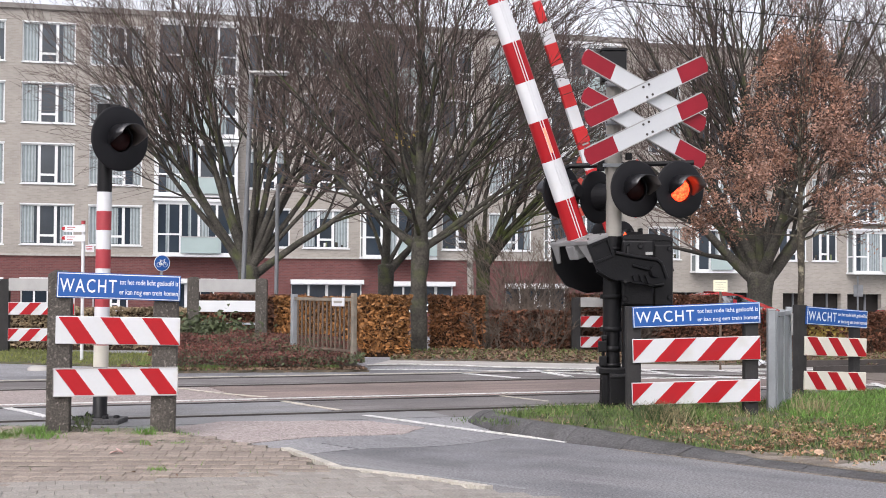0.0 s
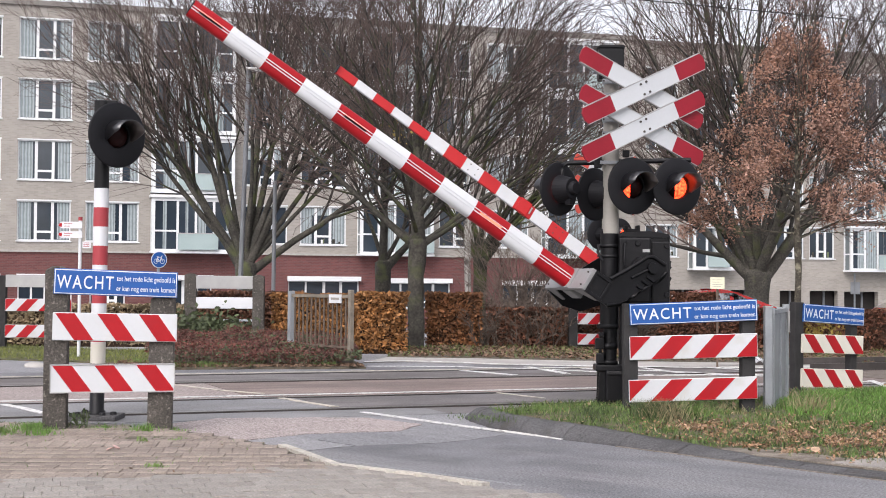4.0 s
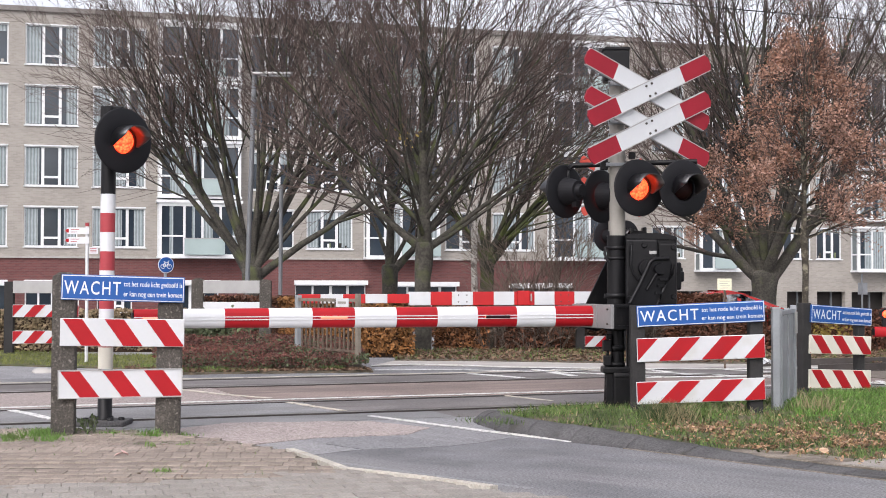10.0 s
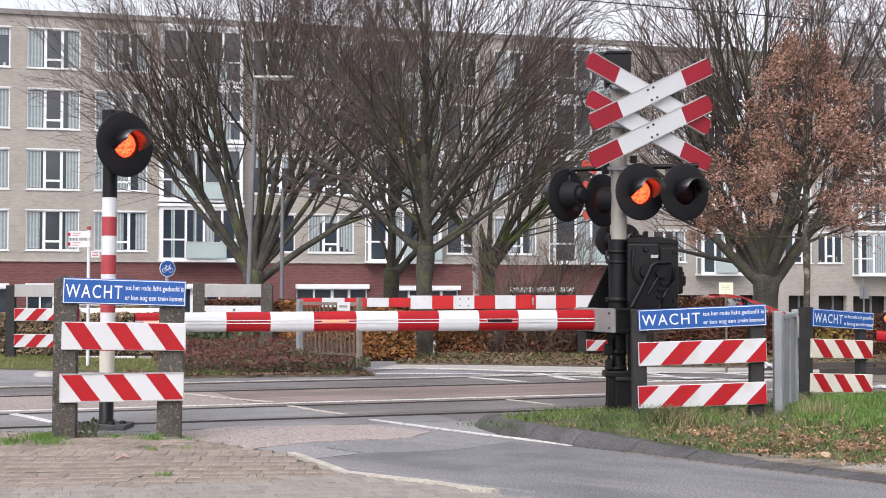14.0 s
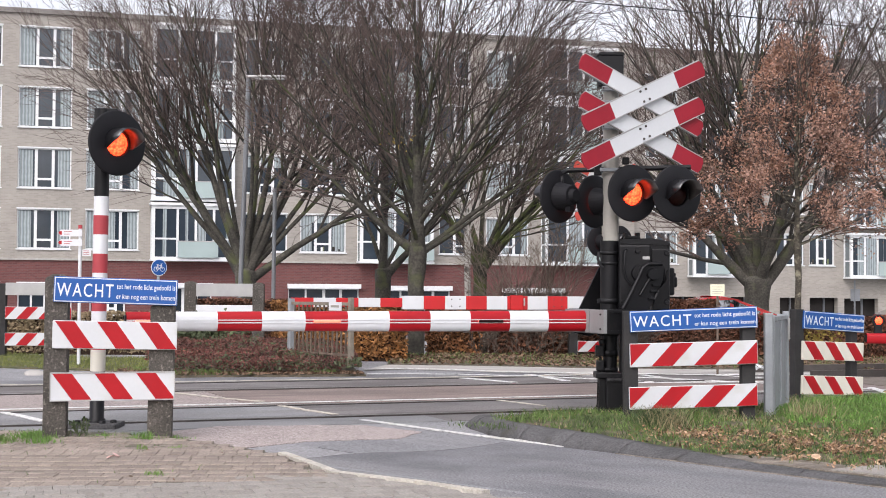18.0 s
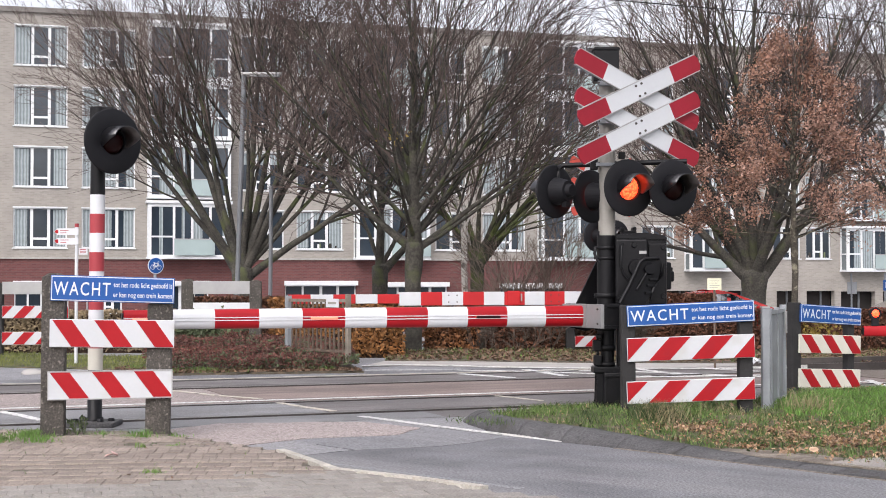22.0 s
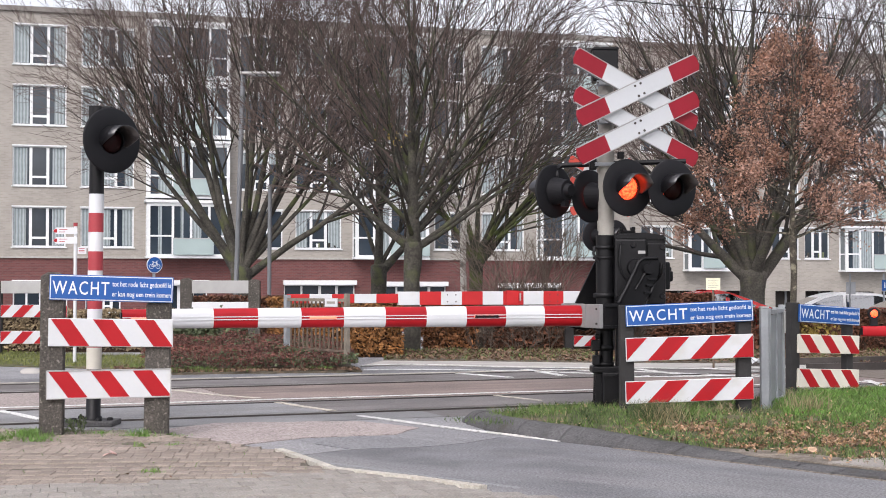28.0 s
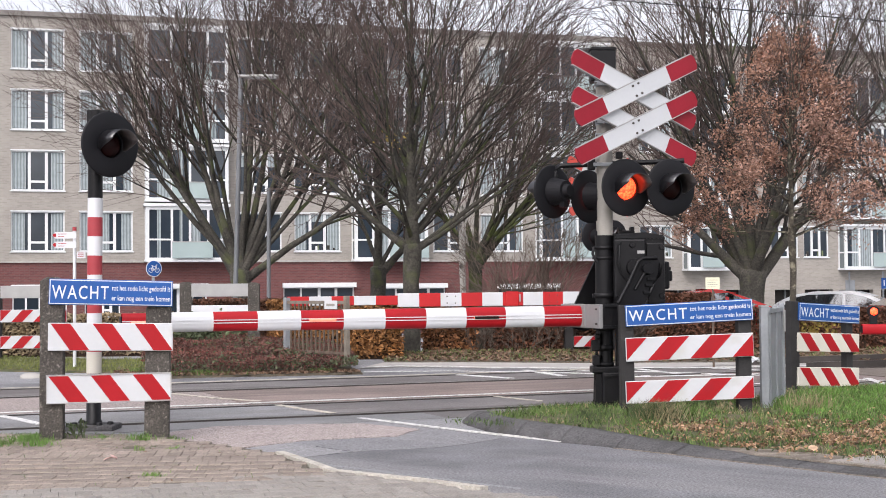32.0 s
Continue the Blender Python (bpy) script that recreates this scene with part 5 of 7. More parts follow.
def bay(parent, u, w, z, h, side, seed):
    """A white glazed bay: slabs, posts, glazed cheeks, panes with a low rail, and a frosted balcony front."""
    D = 0.7
    ob = bar("bay_window", parent, M_FRAME, -0.04, w + 0.04, -D - 0.04, 0, -0.1, 0)
    ob.matrix_local = pose(u, 0, z)
    bar("bay_roof", ob, M_FRAME, -0.08, w + 0.08, -D - 0.1, 0, h, h + 0.13)
    cuts = (0.0, 0.31, 0.53, 0.75, 1.0) if side == 0 else (0.0, 0.25, 0.47, 0.69, 1.0)
    for i, k in enumerate(cuts):
        half = 0.075 if i in (0, 4) else 0.055
        x = min(max(w * k, half), w - half)
        bar("bay_post", ob, M_FRAME, x - half, x + half, -D, -D + 0.12, 0, h)
    bar("head_rail", ob, M_FRAME, 0.15, w - 0.15, -D + 0.003, -D + 0.1, h - 0.16, h)
    for a, b in ((0, 1), (3, 4)):
        bar("middle_rail", ob, M_FRAME, w * cuts[a] + 0.08, w * cuts[b] - 0.06, -D + 0.02, -D + 0.1, h * 0.36, h * 0.36 + 0.08)
    bar("foot_rail", ob, M_FRAME, 0.15, w - 0.15, -D + 0.01, -D + 0.1, 0, 0.09)
    for x in (0.0, w - 0.06):
        bar("cheek_post", ob, M_FRAME, x, x + 0.06, -0.12, 0, 0, h)
        bar("cheek_rail", ob, M_FRAME, x, x + 0.06, -D + 0.12, -0.12, h * 0.36, h * 0.36 + 0.07)
        bar("cheek_pane", ob, M_PALEPANE, x + 0.025, x + 0.035, -D + 0.12, -0.12, 0, h)
    rnd = random.Random(seed * 7 + int(u * 3))
    for a, b in zip(cuts, cuts[1:]):
        bar("pane", ob, M_PANE, w * a + 0.04, w * b - 0.04, -D + 0.05, -D + 0.06, 0, h)
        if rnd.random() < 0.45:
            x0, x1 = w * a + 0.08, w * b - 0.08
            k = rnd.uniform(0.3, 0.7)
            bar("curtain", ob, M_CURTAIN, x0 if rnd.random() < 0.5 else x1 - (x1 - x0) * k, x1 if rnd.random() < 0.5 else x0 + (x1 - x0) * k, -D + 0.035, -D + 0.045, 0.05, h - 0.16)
    f0, f1 = (0.31, 0.8) if side == 0 else (0.47, 1.0)
    front = bar("balcony_front", ob, M_BALC, w * f0, w * f1, -D - 0.14, -D - 0.11, 0.06, 0.80, label="frosted glass balcony front")
    bar("hand_rail", front, M_ALU, w * f0 - 0.02, w * f1 + 0.02, -D - 0.15, -D - 0.10, 0.80, 0.84)
    return ob


def wall_grid(parent, name, u0, u1, z0, z1, holes, y0, y1, material):
    """A wall with openings that go through it."""
    us = sorted({u0, u1, *[h for q in holes for h in q[:2]]})
    zs = sorted({z0, z1, *[h for q in holes for h in q[2:]]})
    bm = bm_new()
    for a, b in zip(us, us[1:]):
        run = None
        for c, d in zip(zs, zs[1:]):
            um, zm = (a + b) / 2, (c + d) / 2
            if any(q[0] < um < q[1] and q[2] < zm < q[3] for q in holes):
                if run:
                    box(bm, a, b, y0, y1, run[0], run[1])
                run = None
            else:
                run = (run[0], d) if run else (c, d)
        if run:
            box(bm, a, b, y0, y1, run[0], run[1])
    return part(name, bm, material, parent)


def build_apartments():
    b = thing("apartment_building", FAC, "four-storey apartment block of grey brick on a maroon brick base", "building")
    wins = [(-7.4, -5.0), (-4.4, -2.0), (-1.26, 1.11), (1.77, 4.18), (9.1, 11.18), (11.8, 14.06), (18.75, 20.35), (21.2, 23.45)]
    bays = [(4.73, 8.55, 0), (14.61, 18.28, 1), (24.1, 27.9, 0)]
    holes = []
    for k in range(4):
        z = 3.14 + 2.79 * k
        holes += [(a, c, z, z + 1.83) for a, c in wins]
        holes += [(a + 0.1, c - 0.1, z - 0.42, z + 2.1) for a, c, _ in bays]
    wall_grid(b, "brick_wall", -40, 29.2, 2.72, 13.93, holes, 0, 0.35, M_WALL)
    low = [(-4.4, -2.0, 0.1, 1.42), (-1.2, 1.2, 0.1, 1.42), (2.0, 3.6, 0.1, 1.42), (4.9, 7.6, 0.1, 1.42), (11.25, 14.73, 0.1, 1.42), (16.0, 19.35, 0.1, 1.36), (22.1, 25.3, 0.1, 1.3)]
    wall_grid(b, "base_wall", -40, 29.2, -1.4, 2.62, low, 0.02, 0.4, M_MAROON)
    bm = bm_new()
    box(bm, -40, 29.2, -0.06, 0.4, 2.62, 2.72)
    part("ledge", bm, M_LEDGE, b)
    bm = bm_new()
    box(bm, -40, 29.3, -0.12, 9, 13.93, 14.16)
    part("roof_edge", bm, M_ROOFEDGE, b)
    # one dark slab instead of rooms; their dimness is painted in its colour
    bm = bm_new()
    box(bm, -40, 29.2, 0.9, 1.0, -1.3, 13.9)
    part("rooms_behind", bm, M_PANE, b, "dark slab coloured like dim interiors behind the windows")
    i = 0
    for k in range(4):
        z = 3.14 + 2.79 * k
        for a, c in wins:
            i += 1
            window(b, pose(a, 0.12, z), c - a, 1.83, 3 if c - a > 2.0 else 2, curtain="pair" if a == -1.26 else a in (1.77, 21.2), seed=i)
        for j, (a, c, s) in enumerate(bays):
            bay(b, a, c - a, z - 0.40, 2.48, s, k + j)
    for a, c, z0, z1 in low:
        window(b, pose(a, 0.15, z0), c - a, z1 - z0, 4, seed=int(a * 10))
        bm = bm_new()
        box(bm, a - 0.05, c + 0.05, -0.25, 0.02, z1 - 0.02, z1 + 0.2)
        part("canopy", bm, M_FRAME, b)

    b = thing("apartment_building", FAC @ pose(29.4, 0.6, 0, 0, 0, 0), "apartment block of grey brick with glazed bays", "building")
    wins = [(0.69, 2.54), (8.3, 9.95), (10.28, 11.8), (20.5, 22.3), (23, 24.6)]
    bays = [(3.1, 5.6, 0), (12.37, 15.9, 1), (26, 29.5, 0)]
    holes = []
    for k in range(4):
        z = 2.82 + 2.75 * k
        holes += [(a, c, z, z + 1.65) for a, c in wins]
        holes += [(a + 0.1, c - 0.1, z - 0.6, z + 1.75) for a, c, _ in bays]
    low = [(2.0, 3.6, -1.0, 1.1), (8.5, 9.8, -1.0, 1.08), (10.3, 12.0, -1.0, 1.08), (12.4, 14.5, -1.0, 1.05), (15.0, 17.5, -1, 1.05), (5.6, 7.2, -1.0, 1.1)]
    wall_grid(b, "brick_wall", -0.2, 60, -1.4, 13.87, holes + low, 0, 0.35, M_WALL)
    bm = bm_new()
    box(bm, -0.2, 60, -0.12, 9, 13.87, 14.10)
    part("roof_edge", bm, M_ROOFEDGE, b)
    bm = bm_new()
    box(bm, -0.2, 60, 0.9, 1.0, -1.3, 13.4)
    part("rooms_behind", bm, M_PANE, b, "dark slab coloured like dim interiors behind the windows")
    for k in range(4):
        z = 2.82 + 2.75 * k
        for a, c in wins:
            i += 1
            window(b, pose(a, 0.12, z), c - a, 1.65, 3, seed=i)
        for j, (a, c, s) in enumerate(bays):
            bay(b, a, c - a, z - 0.6, 2.25, s, k + j)
    for a, c, z0, z1 in low:
        # dark sheet across the opening; the recess's shade is put into its colour
        bm = bm_new()
        box(bm, a - 0.05, c + 0.05, 0.5, 0.55, z0, z1)
        part("shop_pane", bm, M_DARKROOM, b)
        bar("shop_mullion", b, M_LAMPGREY, a + (c - a) * 0.62, a + (c - a) * 0.62 + 0.09, 0.4, 0.49, z0, z1)


build_apartments()


# ---- trees ----
def limb(v, f, pts, radii, sides):
    base = len(v)
    for i, p in enumerate(pts):
        d = (pts[min(i + 1, len(pts) - 1)] - pts[max(i - 1, 0)]).normalized()
        u = d.cross(Vector((0, 0, 1)) if abs(d.z) < 0.95 else Vector((1, 0, 0))).normalized()
        w = d.cross(u)
        for k in range(sides):
            a = 2 * math.pi * k / sides
            out = u * math.cos(a) + w * math.sin(a)
            knot = 1 + 0.13 * noise.noise(p * 2.1 + out * 1.3) + 0.07 * noise.noise(p * 6 + out * 3) if sides > 7 else 1
            v.append((p + out * radii[i] * knot)[:])
    for i in range(len(pts) - 1):
        for k in range(sides):
            a, b = base + i * sides + k, base + i * sides + (k + 1) % sides
            f.append((a, b, b + sides, a + sides))


def grow(rnd, store, p, d, length, r, level, top, tips, wander=0.05, lift=0.3, kids=(0, 9, 6, 5, 4)):
    """One branch that bends upwards, with its side branches; the finer ones go into the crown."""
    n = 8 if level == 1 else 5 if level == 2 else 3
    pts, cur = [p.copy()], d.normalized()
    goal = (cur + Vector((0, 0, lift))).normalized()
    for i in range(n):
        cur = (cur * 0.78 + goal * 0.22 + Vector((rnd.gauss(0, wander), rnd.gauss(0, wander), rnd.gauss(0, wander * 0.6)))).normalized()
        pts.append(pts[-1] + cur * (length / n))
    end = max(0.0042, r * (0.14 if level == 1 else 0.30 if level < top else 0.6))
    radii = [r + (end - r) * i / n for i in range(n + 1)]
    if level == 1:
        radii[0], radii[1] = radii[0] * 1.3, radii[1] * 1.06
    if level == 2 and "boughs" in store:
        store["boughs"].append(([], []))
    to = store["limb"] if level == 1 else store["boughs"][-1] if level == 2 and "boughs" in store else store["crown"]
    limb(*to, pts, radii, (9, 10, 5, 3, 3, 3)[level])
    tips.append((level, pts[-1]))
    if level >= top:
        return
    bare = store["bare"] if level == 1 and "bare" in store else 0.08
    for i in range(kids[level]):
        k = (i + rnd.uniform(0.2, 1.0)) / kids[level] * (0.99 - bare) + bare
        j = min(n - 1, int(k * n))
        q = pts[j].lerp(pts[j + 1], k * n - j)
        along = (pts[j + 1] - pts[j]).normalized()
        side = along.orthogonal().normalized()
        side.rotate(Matrix.Rotation(rnd.uniform(0, 6.28), 3, along))
        open_by = radians(rnd.uniform(16, 42))
        thick = r + (end - r) * k
        grow(rnd, store, q, along * math.cos(open_by) + side * math.sin(open_by), length * (0.70 - 0.34 * k) * rnd.uniform(0.65, 1.1),
             max(0.0075 if level < 3 else 0.005, thick * rnd.uniform(0.42, 0.66)), level + 1, top, tips, wander, lift, kids)


def solid(name, v, f, material, parent, smooth=True):
    me = bpy.data.meshes.new(name)
    me.from_pydata(v, [], f)
    me.materials.append(material)
    return part(name, me, None, parent, smooth=smooth)


def tree(name, x, y, trunk_h, r, arms, reach, seed, label, top=4, bark=None, lean=(0, 0), lift=0.3, kids=(0, 10, 7, 6), wander=0.045, bare=0.17):
    """A tree in winter: trunk, main limbs that rise in a vase, and a crown of fine twigs."""
    rnd = random.Random(seed)
    t = thing(name, pose(x, y, ground_z(x, y) - 0.03), label, "tree", "street trees")
    h = trunk_h - ground_z(x, y)
    pts = [Vector((lean[0] * k + rnd.gauss(0, 0.02), lean[1] * k, h * k)) for k in (0, 0.15, 0.4, 0.7, 1.0)]
    v, f = [], []
    girth = [1.35, 1.05, 0.97, 0.98, 1.12]
    rings, wide = [], []
    for i in range(17):
        j, k = min(3, i // 4), i / 4 - min(3, i // 4)
        rings.append(pts[j].lerp(pts[j + 1], k))
        wide.append(r * (girth[j] + (girth[j + 1] - girth[j]) * k))
    # rounded crotch
    rings += [pts[-1] + Vector((0, 0, r * k)) for k in (0.2, 0.4, 0.5)]
    wide += [r * 0.9, r * 0.5, r * 0.1]
    limb(v, f, rings, wide, 16)
    solid("trunk", v, f, bark or M_TRUNK, t)
    tips, crown = [], ([], [])
    for a, steep, k, rf, dz in arms:
        d = Vector((math.cos(radians(a)) * math.cos(radians(steep)), math.sin(radians(a)) * math.cos(radians(steep)), math.sin(radians(steep))))
        store = {"limb": ([], []), "boughs": [], "crown": crown, "bare": bare}
        grow(rnd, store, pts[-1] + Vector((0, 0, dz - r * 0.9)), d, reach * k, r * rf, 1, top, tips, wander, lift, kids)
        main = solid("limb", *store["limb"], bark or M_TRUNK, t)
        for side in store["boughs"]:
            solid("bough", *side, bark or M_BARK, main)
    solid("crown", *crown, M_TWIG, t, False)
    return t, tips


def fan(n, low, high, rf, seed, rise, shrink=0.25):
    """Side limbs set round a leader at growing heights, steeper towards the top."""
    rnd = random.Random(seed)
    out = []
    for i in range(n):
        k = i / max(1, n - 1)
        out.append((137.5 * i + rnd.uniform(-20, 20), low + (high - low) * k + rnd.uniform(-5, 5), 1.0 - shrink * k, rf * (1 - 0.35 * k) * rnd.uniform(0.8, 1.15), rise * k))
    return out


def build_trees():
    g = "bare winter street tree "
    tree("bare_street_tree", -4.85, 36.0, 1.75, 0.25, [(178, 57, 1.0, 0.56, 0), (176, 44, 0.98, 0.36, 0.3), (170, 68, 1.05, 0.45, 0.1), (200, 75, 1.05, 0.4, 0.1), (90, 86, 1.12, 0.46, 0.1), (20, 77, 1.05, 0.4, 0.1), (-30, 70, 1.0, 0.36, 0.1), (6, 62, 1.0, 0.38, 0.1), (2, 50, 0.95, 0.34, 0.15), (3, 37, 0.95, 0.42, -0.05), (5, 44, 0.9, 0.28, 0.2), (184, 51, 0.95, 0.3, 0.25)] + fan(4, 66, 82, 0.32, 21, 0.4, -0.1),
         6.5, 11, g + "with a low forked trunk", lift=0.16, kids=(0, 12, 8, 6), bare=0.32)
    tree("bare_street_tree", -0.47, 28.3, 2.15, 0.165, [(90, 89, 1.15, 0.8, 0), (178, 36, 0.8, 0.4, 0), (4, 34, 0.85, 0.42, 0), (20, 46, 0.95, 0.26, 0.3), (-20, 50, 1.0, 0.26, 0.6), (6, 40, 0.9, 0.24, 0.8), (-10, 54, 1.0, 0.24, 1.1)] + fan(17, 28, 72, 0.30, 3, 1.9, -0.05),
         4.7, 12, g + "with a straight trunk behind the hedge", lift=0.22, kids=(0, 9, 6, 5))
    tree("bare_street_tree", -1.62, 41.0, 1.9, 0.22, [(5, 44, 0.8, 0.55, 0), (172, 84, 1.1, 0.6, 0), (150, 62, 0.8, 0.3, 0.3), (60, 78, 1.0, 0.4, 0.2), (10, 62, 0.9, 0.3, 0.2)], 4.6, 13, g + "further back in the street", lift=0.35, kids=(0, 8, 5, 4))
    tree("bare_street_tree", 1.16, 41.0, 2.1, 0.19, [(8, 50, 0.95, 0.6, 0), (2, 66, 1.0, 0.4, 0.1), (172, 58, 1.0, 0.6, 0), (150, 76, 1.1, 0.45, 0.1), (60, 84, 1.0, 0.45, 0.1), (-20, 62, 0.9, 0.4, 0.1), (200, 48, 0.8, 0.3, 0.2), (-5, 42, 1.0, 0.3, 0.2), (10, 56, 1.1, 0.35, 0.2), (-8, 36, 0.9, 0.3, 0.3), (0, 47, 1.1, 0.34, 0.3), (14, 58, 1.1, 0.34, 0.3)],
         5.3, 14, g + "with a mossy forked trunk", bark=M_MOSSBARK, kids=(0, 9, 6, 5))
    tree("bare_street_tree", 7.95, 36.0, 1.65, 0.31, [(176, 38, 0.6, 0.5, 0.05), (170, 62, 0.9, 0.5, 0), (150, 76, 1.1, 0.48, 0.1), (168, 80, 1.1, 0.45, 0.1), (4, 44, 0.75, 0.52, 0)] + fan(14, 50, 84, 0.40, 22, 0.5, -0.1),
         6.9, 15, "large bare street tree with thick low limbs", lift=0.2, kids=(0, 10, 6, 4))
    tree("bare_street_tree", 13.6, 40.0, 2.5, 0.25, [(90, 88, 1.2, 0.7, 0)] + fan(18, 44, 76, 0.34, 4, 1.6, 0), 5.6, 16, g + "further along the street", kids=(0, 9, 6, 4))
    tree("birch", 0.72, 38.0, 2.9, 0.085, [(90, 80, 1.0, 0.6, 0), (0, 70, 0.8, 0.4, 0), (180, 70, 0.8, 0.4, 0)], 2.2, 17, "slim birch with peeling pale bark", bark=M_BIRCH, kids=(0, 6, 5, 3))
    t, tips = tree("young_oak", 7.1, 28.5, 2.3, 0.065, [(90, 89, 2.1, 0.8, 0)] + fan(36, 12, 48, 0.34, 8, 3.7, 0.74), 2.0, 18, "young oak that keeps its brown leaves", bark=M_OAKBARK, lift=0.12, kids=(0, 6, 5, 3), wander=0.09)
    rnd = random.Random(5)
    spots = ([], [])
    for level, p in tips:
        if level < 3 or noise.noise(p * 1.6 + Vector((4, 0, 2))) < -0.12 or p.z < 1.6 or (p.z > 4.6 and rnd.random() < 0.6):
            continue
        tone = 1 if noise.noise(p * 1.1 + Vector((0, 9, 0))) + rnd.gauss(0, 0.25) > 0.12 else 0
        for _ in range(rnd.randint(11, 17)):
            spots[tone].append((p.x + rnd.gauss(0, 0.085), p.y + rnd.gauss(0, 0.085), p.z + rnd.gauss(-0.05, 0.08)))
    leaves("foliage", spots[0], M_OAK, 0.031, "", 6, parent=t)
    leaves("foliage", spots[1], M_OAKPALE, 0.031, "", 7, parent=t)
    # the last yellow leaves of the straight tree
    t = thing("yellow_leaves", pose(-0.75, 27.2, 4.1), "few last yellow leaves on a bare branch", "leaves")
    leaves("foliage", [(rnd.gauss(0, 0.16), rnd.gauss(0, 0.1), rnd.gauss(0, 0.12)) for _ in range(26)], M_YELLOW, 0.045, "", 9, parent=t)


build_trees()


# ---- hedges and beds ----
def hedge(name, x0, x1, y, depth, z1, material, label, seed, rz=0.0, n=2600, z0=0.0, size=0.045):
    """A clipped hedge: a dark box coloured as shaded twigs, covered with small leaves."""
    h = thing(name, pose(x0, y, 0, 0, 0, rz), label, "hedge", "clipped hedges")
    L = x1 - x0
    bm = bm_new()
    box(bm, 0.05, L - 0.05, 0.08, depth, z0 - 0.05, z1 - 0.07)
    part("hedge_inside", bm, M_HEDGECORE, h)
    rnd = random.Random(seed)
    spots = []
    for _ in range(int(n * L * (z1 - z0))):
        if rnd.random() < 0.72:
            x, z = rnd.uniform(0, L), z0 + rnd.random() ** 0.85 * (z1 - z0)
            bulge = 0.06 * noise.noise(Vector((x * 2.2 + seed, z * 2.5, 0)))
            spots.append((x, bulge + abs(rnd.gauss(0, 0.05)), z + 0.03 * noise.noise(Vector((x * 4, seed, 0)))))
        else:
            x = rnd.uniform(0, L)
            spots.append((x, rnd.uniform(0, depth), z1 - abs(rnd.gauss(0, 0.03)) + 0.05 * noise.noise(Vector((x * 3, 1.0 + seed, 0)))))
    leaves("foliage", spots, material, size, "", seed, parent=h)
    return h


def build_hedges():
    hedge("beech_hedge", -1.52, -0.59, 26.0, 1.2, 1.09, M_BEECH, "clipped beech hedge with orange-brown winter leaves", 31)
    hedge("beech_hedge", -3.2, -1.3, 27.3, 0.7, 1.05, M_BEECH, "clipped beech hedge with orange-brown winter leaves", 32)
    hedge("beech_hedge", -4.9, -2.7, 28.0, 0.8, 1.08, M_BEECHDARK, "clipped brown beech hedge behind the fence", 33, n=1500)
    hedge("beech_hedge", -9.5, -4.9, 29.0, 0.8, 0.8, M_HEDGEPALE, "faded grey-brown clipped hedge behind the fence", 35, n=1900)
    hedge("beech_hedge", -0.3, 0.85, 28.9, 0.9, 1.08, M_BEECHMID, "clipped brown beech hedge behind the trees", 34, n=2200)
    hedge("thicket", 0.95, 2.55, 28.8, 0.7, 0.8, M_BEECHDARK, "low dark thicket of twigs and few brown leaves", 38, n=1500)
    hedge("beech_hedge", 2.58, 5.75, 29.6, 0.9, 1.12, M_BEECHDARK, "clipped dark brown beech hedge beside the street", 36, n=1800, z0=-0.3)
    hedge("beech_hedge", 5.75, 6.65, 29.6, 0.9, 0.80, M_BEECHDARK, "clipped dark brown beech hedge beside the street", 40, n=1800, z0=-0.3)
    hedge("beech_hedge", 6.65, 12.4, 29.1, 0.9, 0.80, M_BEECHDARK, "clipped dark brown beech hedge beside the street", 37, n=1500, z0=-0.3)
    sh = thing("yellow_bramble", pose(7.6, 28.75, -0.1), "yellow-leaved bramble at the foot of the hedge", "shrub")
    rnd = random.Random(12)
    leaves("foliage", [(rnd.gauss(0, 0.28), rnd.gauss(0, 0.1), 0.5 + rnd.gauss(0, 0.13)) for _ in range(200)], M_YELLOW, 0.05, "", 39, parent=sh)
    # reddish groundcover bed
    bed = [(-3.95, 20.9), (-1.15, 21.5), (-1.4, 23.4), (-1.7, 24.6), (-4.5, 26.2), (-4.75, 23.0)]
    sheet("plant_bed", bed, 0.02, M_SOIL, "soil of a plant bed")
    def bz(x, y):
        return 0.08 + 0.05 * max(0, y - 21.2) + 0.07 * noise.noise(Vector((x * 1.3, y * 1.3, 3)))
    rnd = random.Random(9)
    leaves("groundcover", [(x, y, z + rnd.uniform(0, 0.16)) for x, y, z in scatter(bed, 24000, bz, 40, lambda x, y: 0.25 + 0.75 * (noise.noise(Vector((x * 1.1, y * 1.1, 8))) > -0.12))], M_SHRUB, 0.0225, "low groundcover shrubs with dull red leaves", 41)
    leaves("groundcover_green", [(x, y, z + rnd.uniform(0, 0.14)) for x, y, z in scatter(bed, 10000, bz, 42, lambda x, y: 1.0 if x > -2.6 or noise.noise(Vector((x, y, 5))) > 0.2 else 0.3)], M_SHRUBG, 0.028, "low green groundcover between the shrubs", 43)
    sh = thing("green_shrub", pose(-4.2, 25.9, 0.1), "low dark green evergreen shrub", "shrub")
    leaves("foliage", [(rnd.gauss(0, 0.33), rnd.gauss(0, 0.2), 0.2 + abs(rnd.gauss(0.12, 0.14))) for _ in range(1100)], M_SHRUBG, 0.055, "", 44, parent=sh)
    front = [(-4.9, 21.8), (-3.95, 20.75), (-1.1, 21.3), (-1.2, 21.75), (-3.9, 21.5), (-4.8, 22.3)]
    sheet("bed_edge", worn(front, 0.06), 0.03, M_SOIL, "bare soil along the plant bed, littered with leaves")
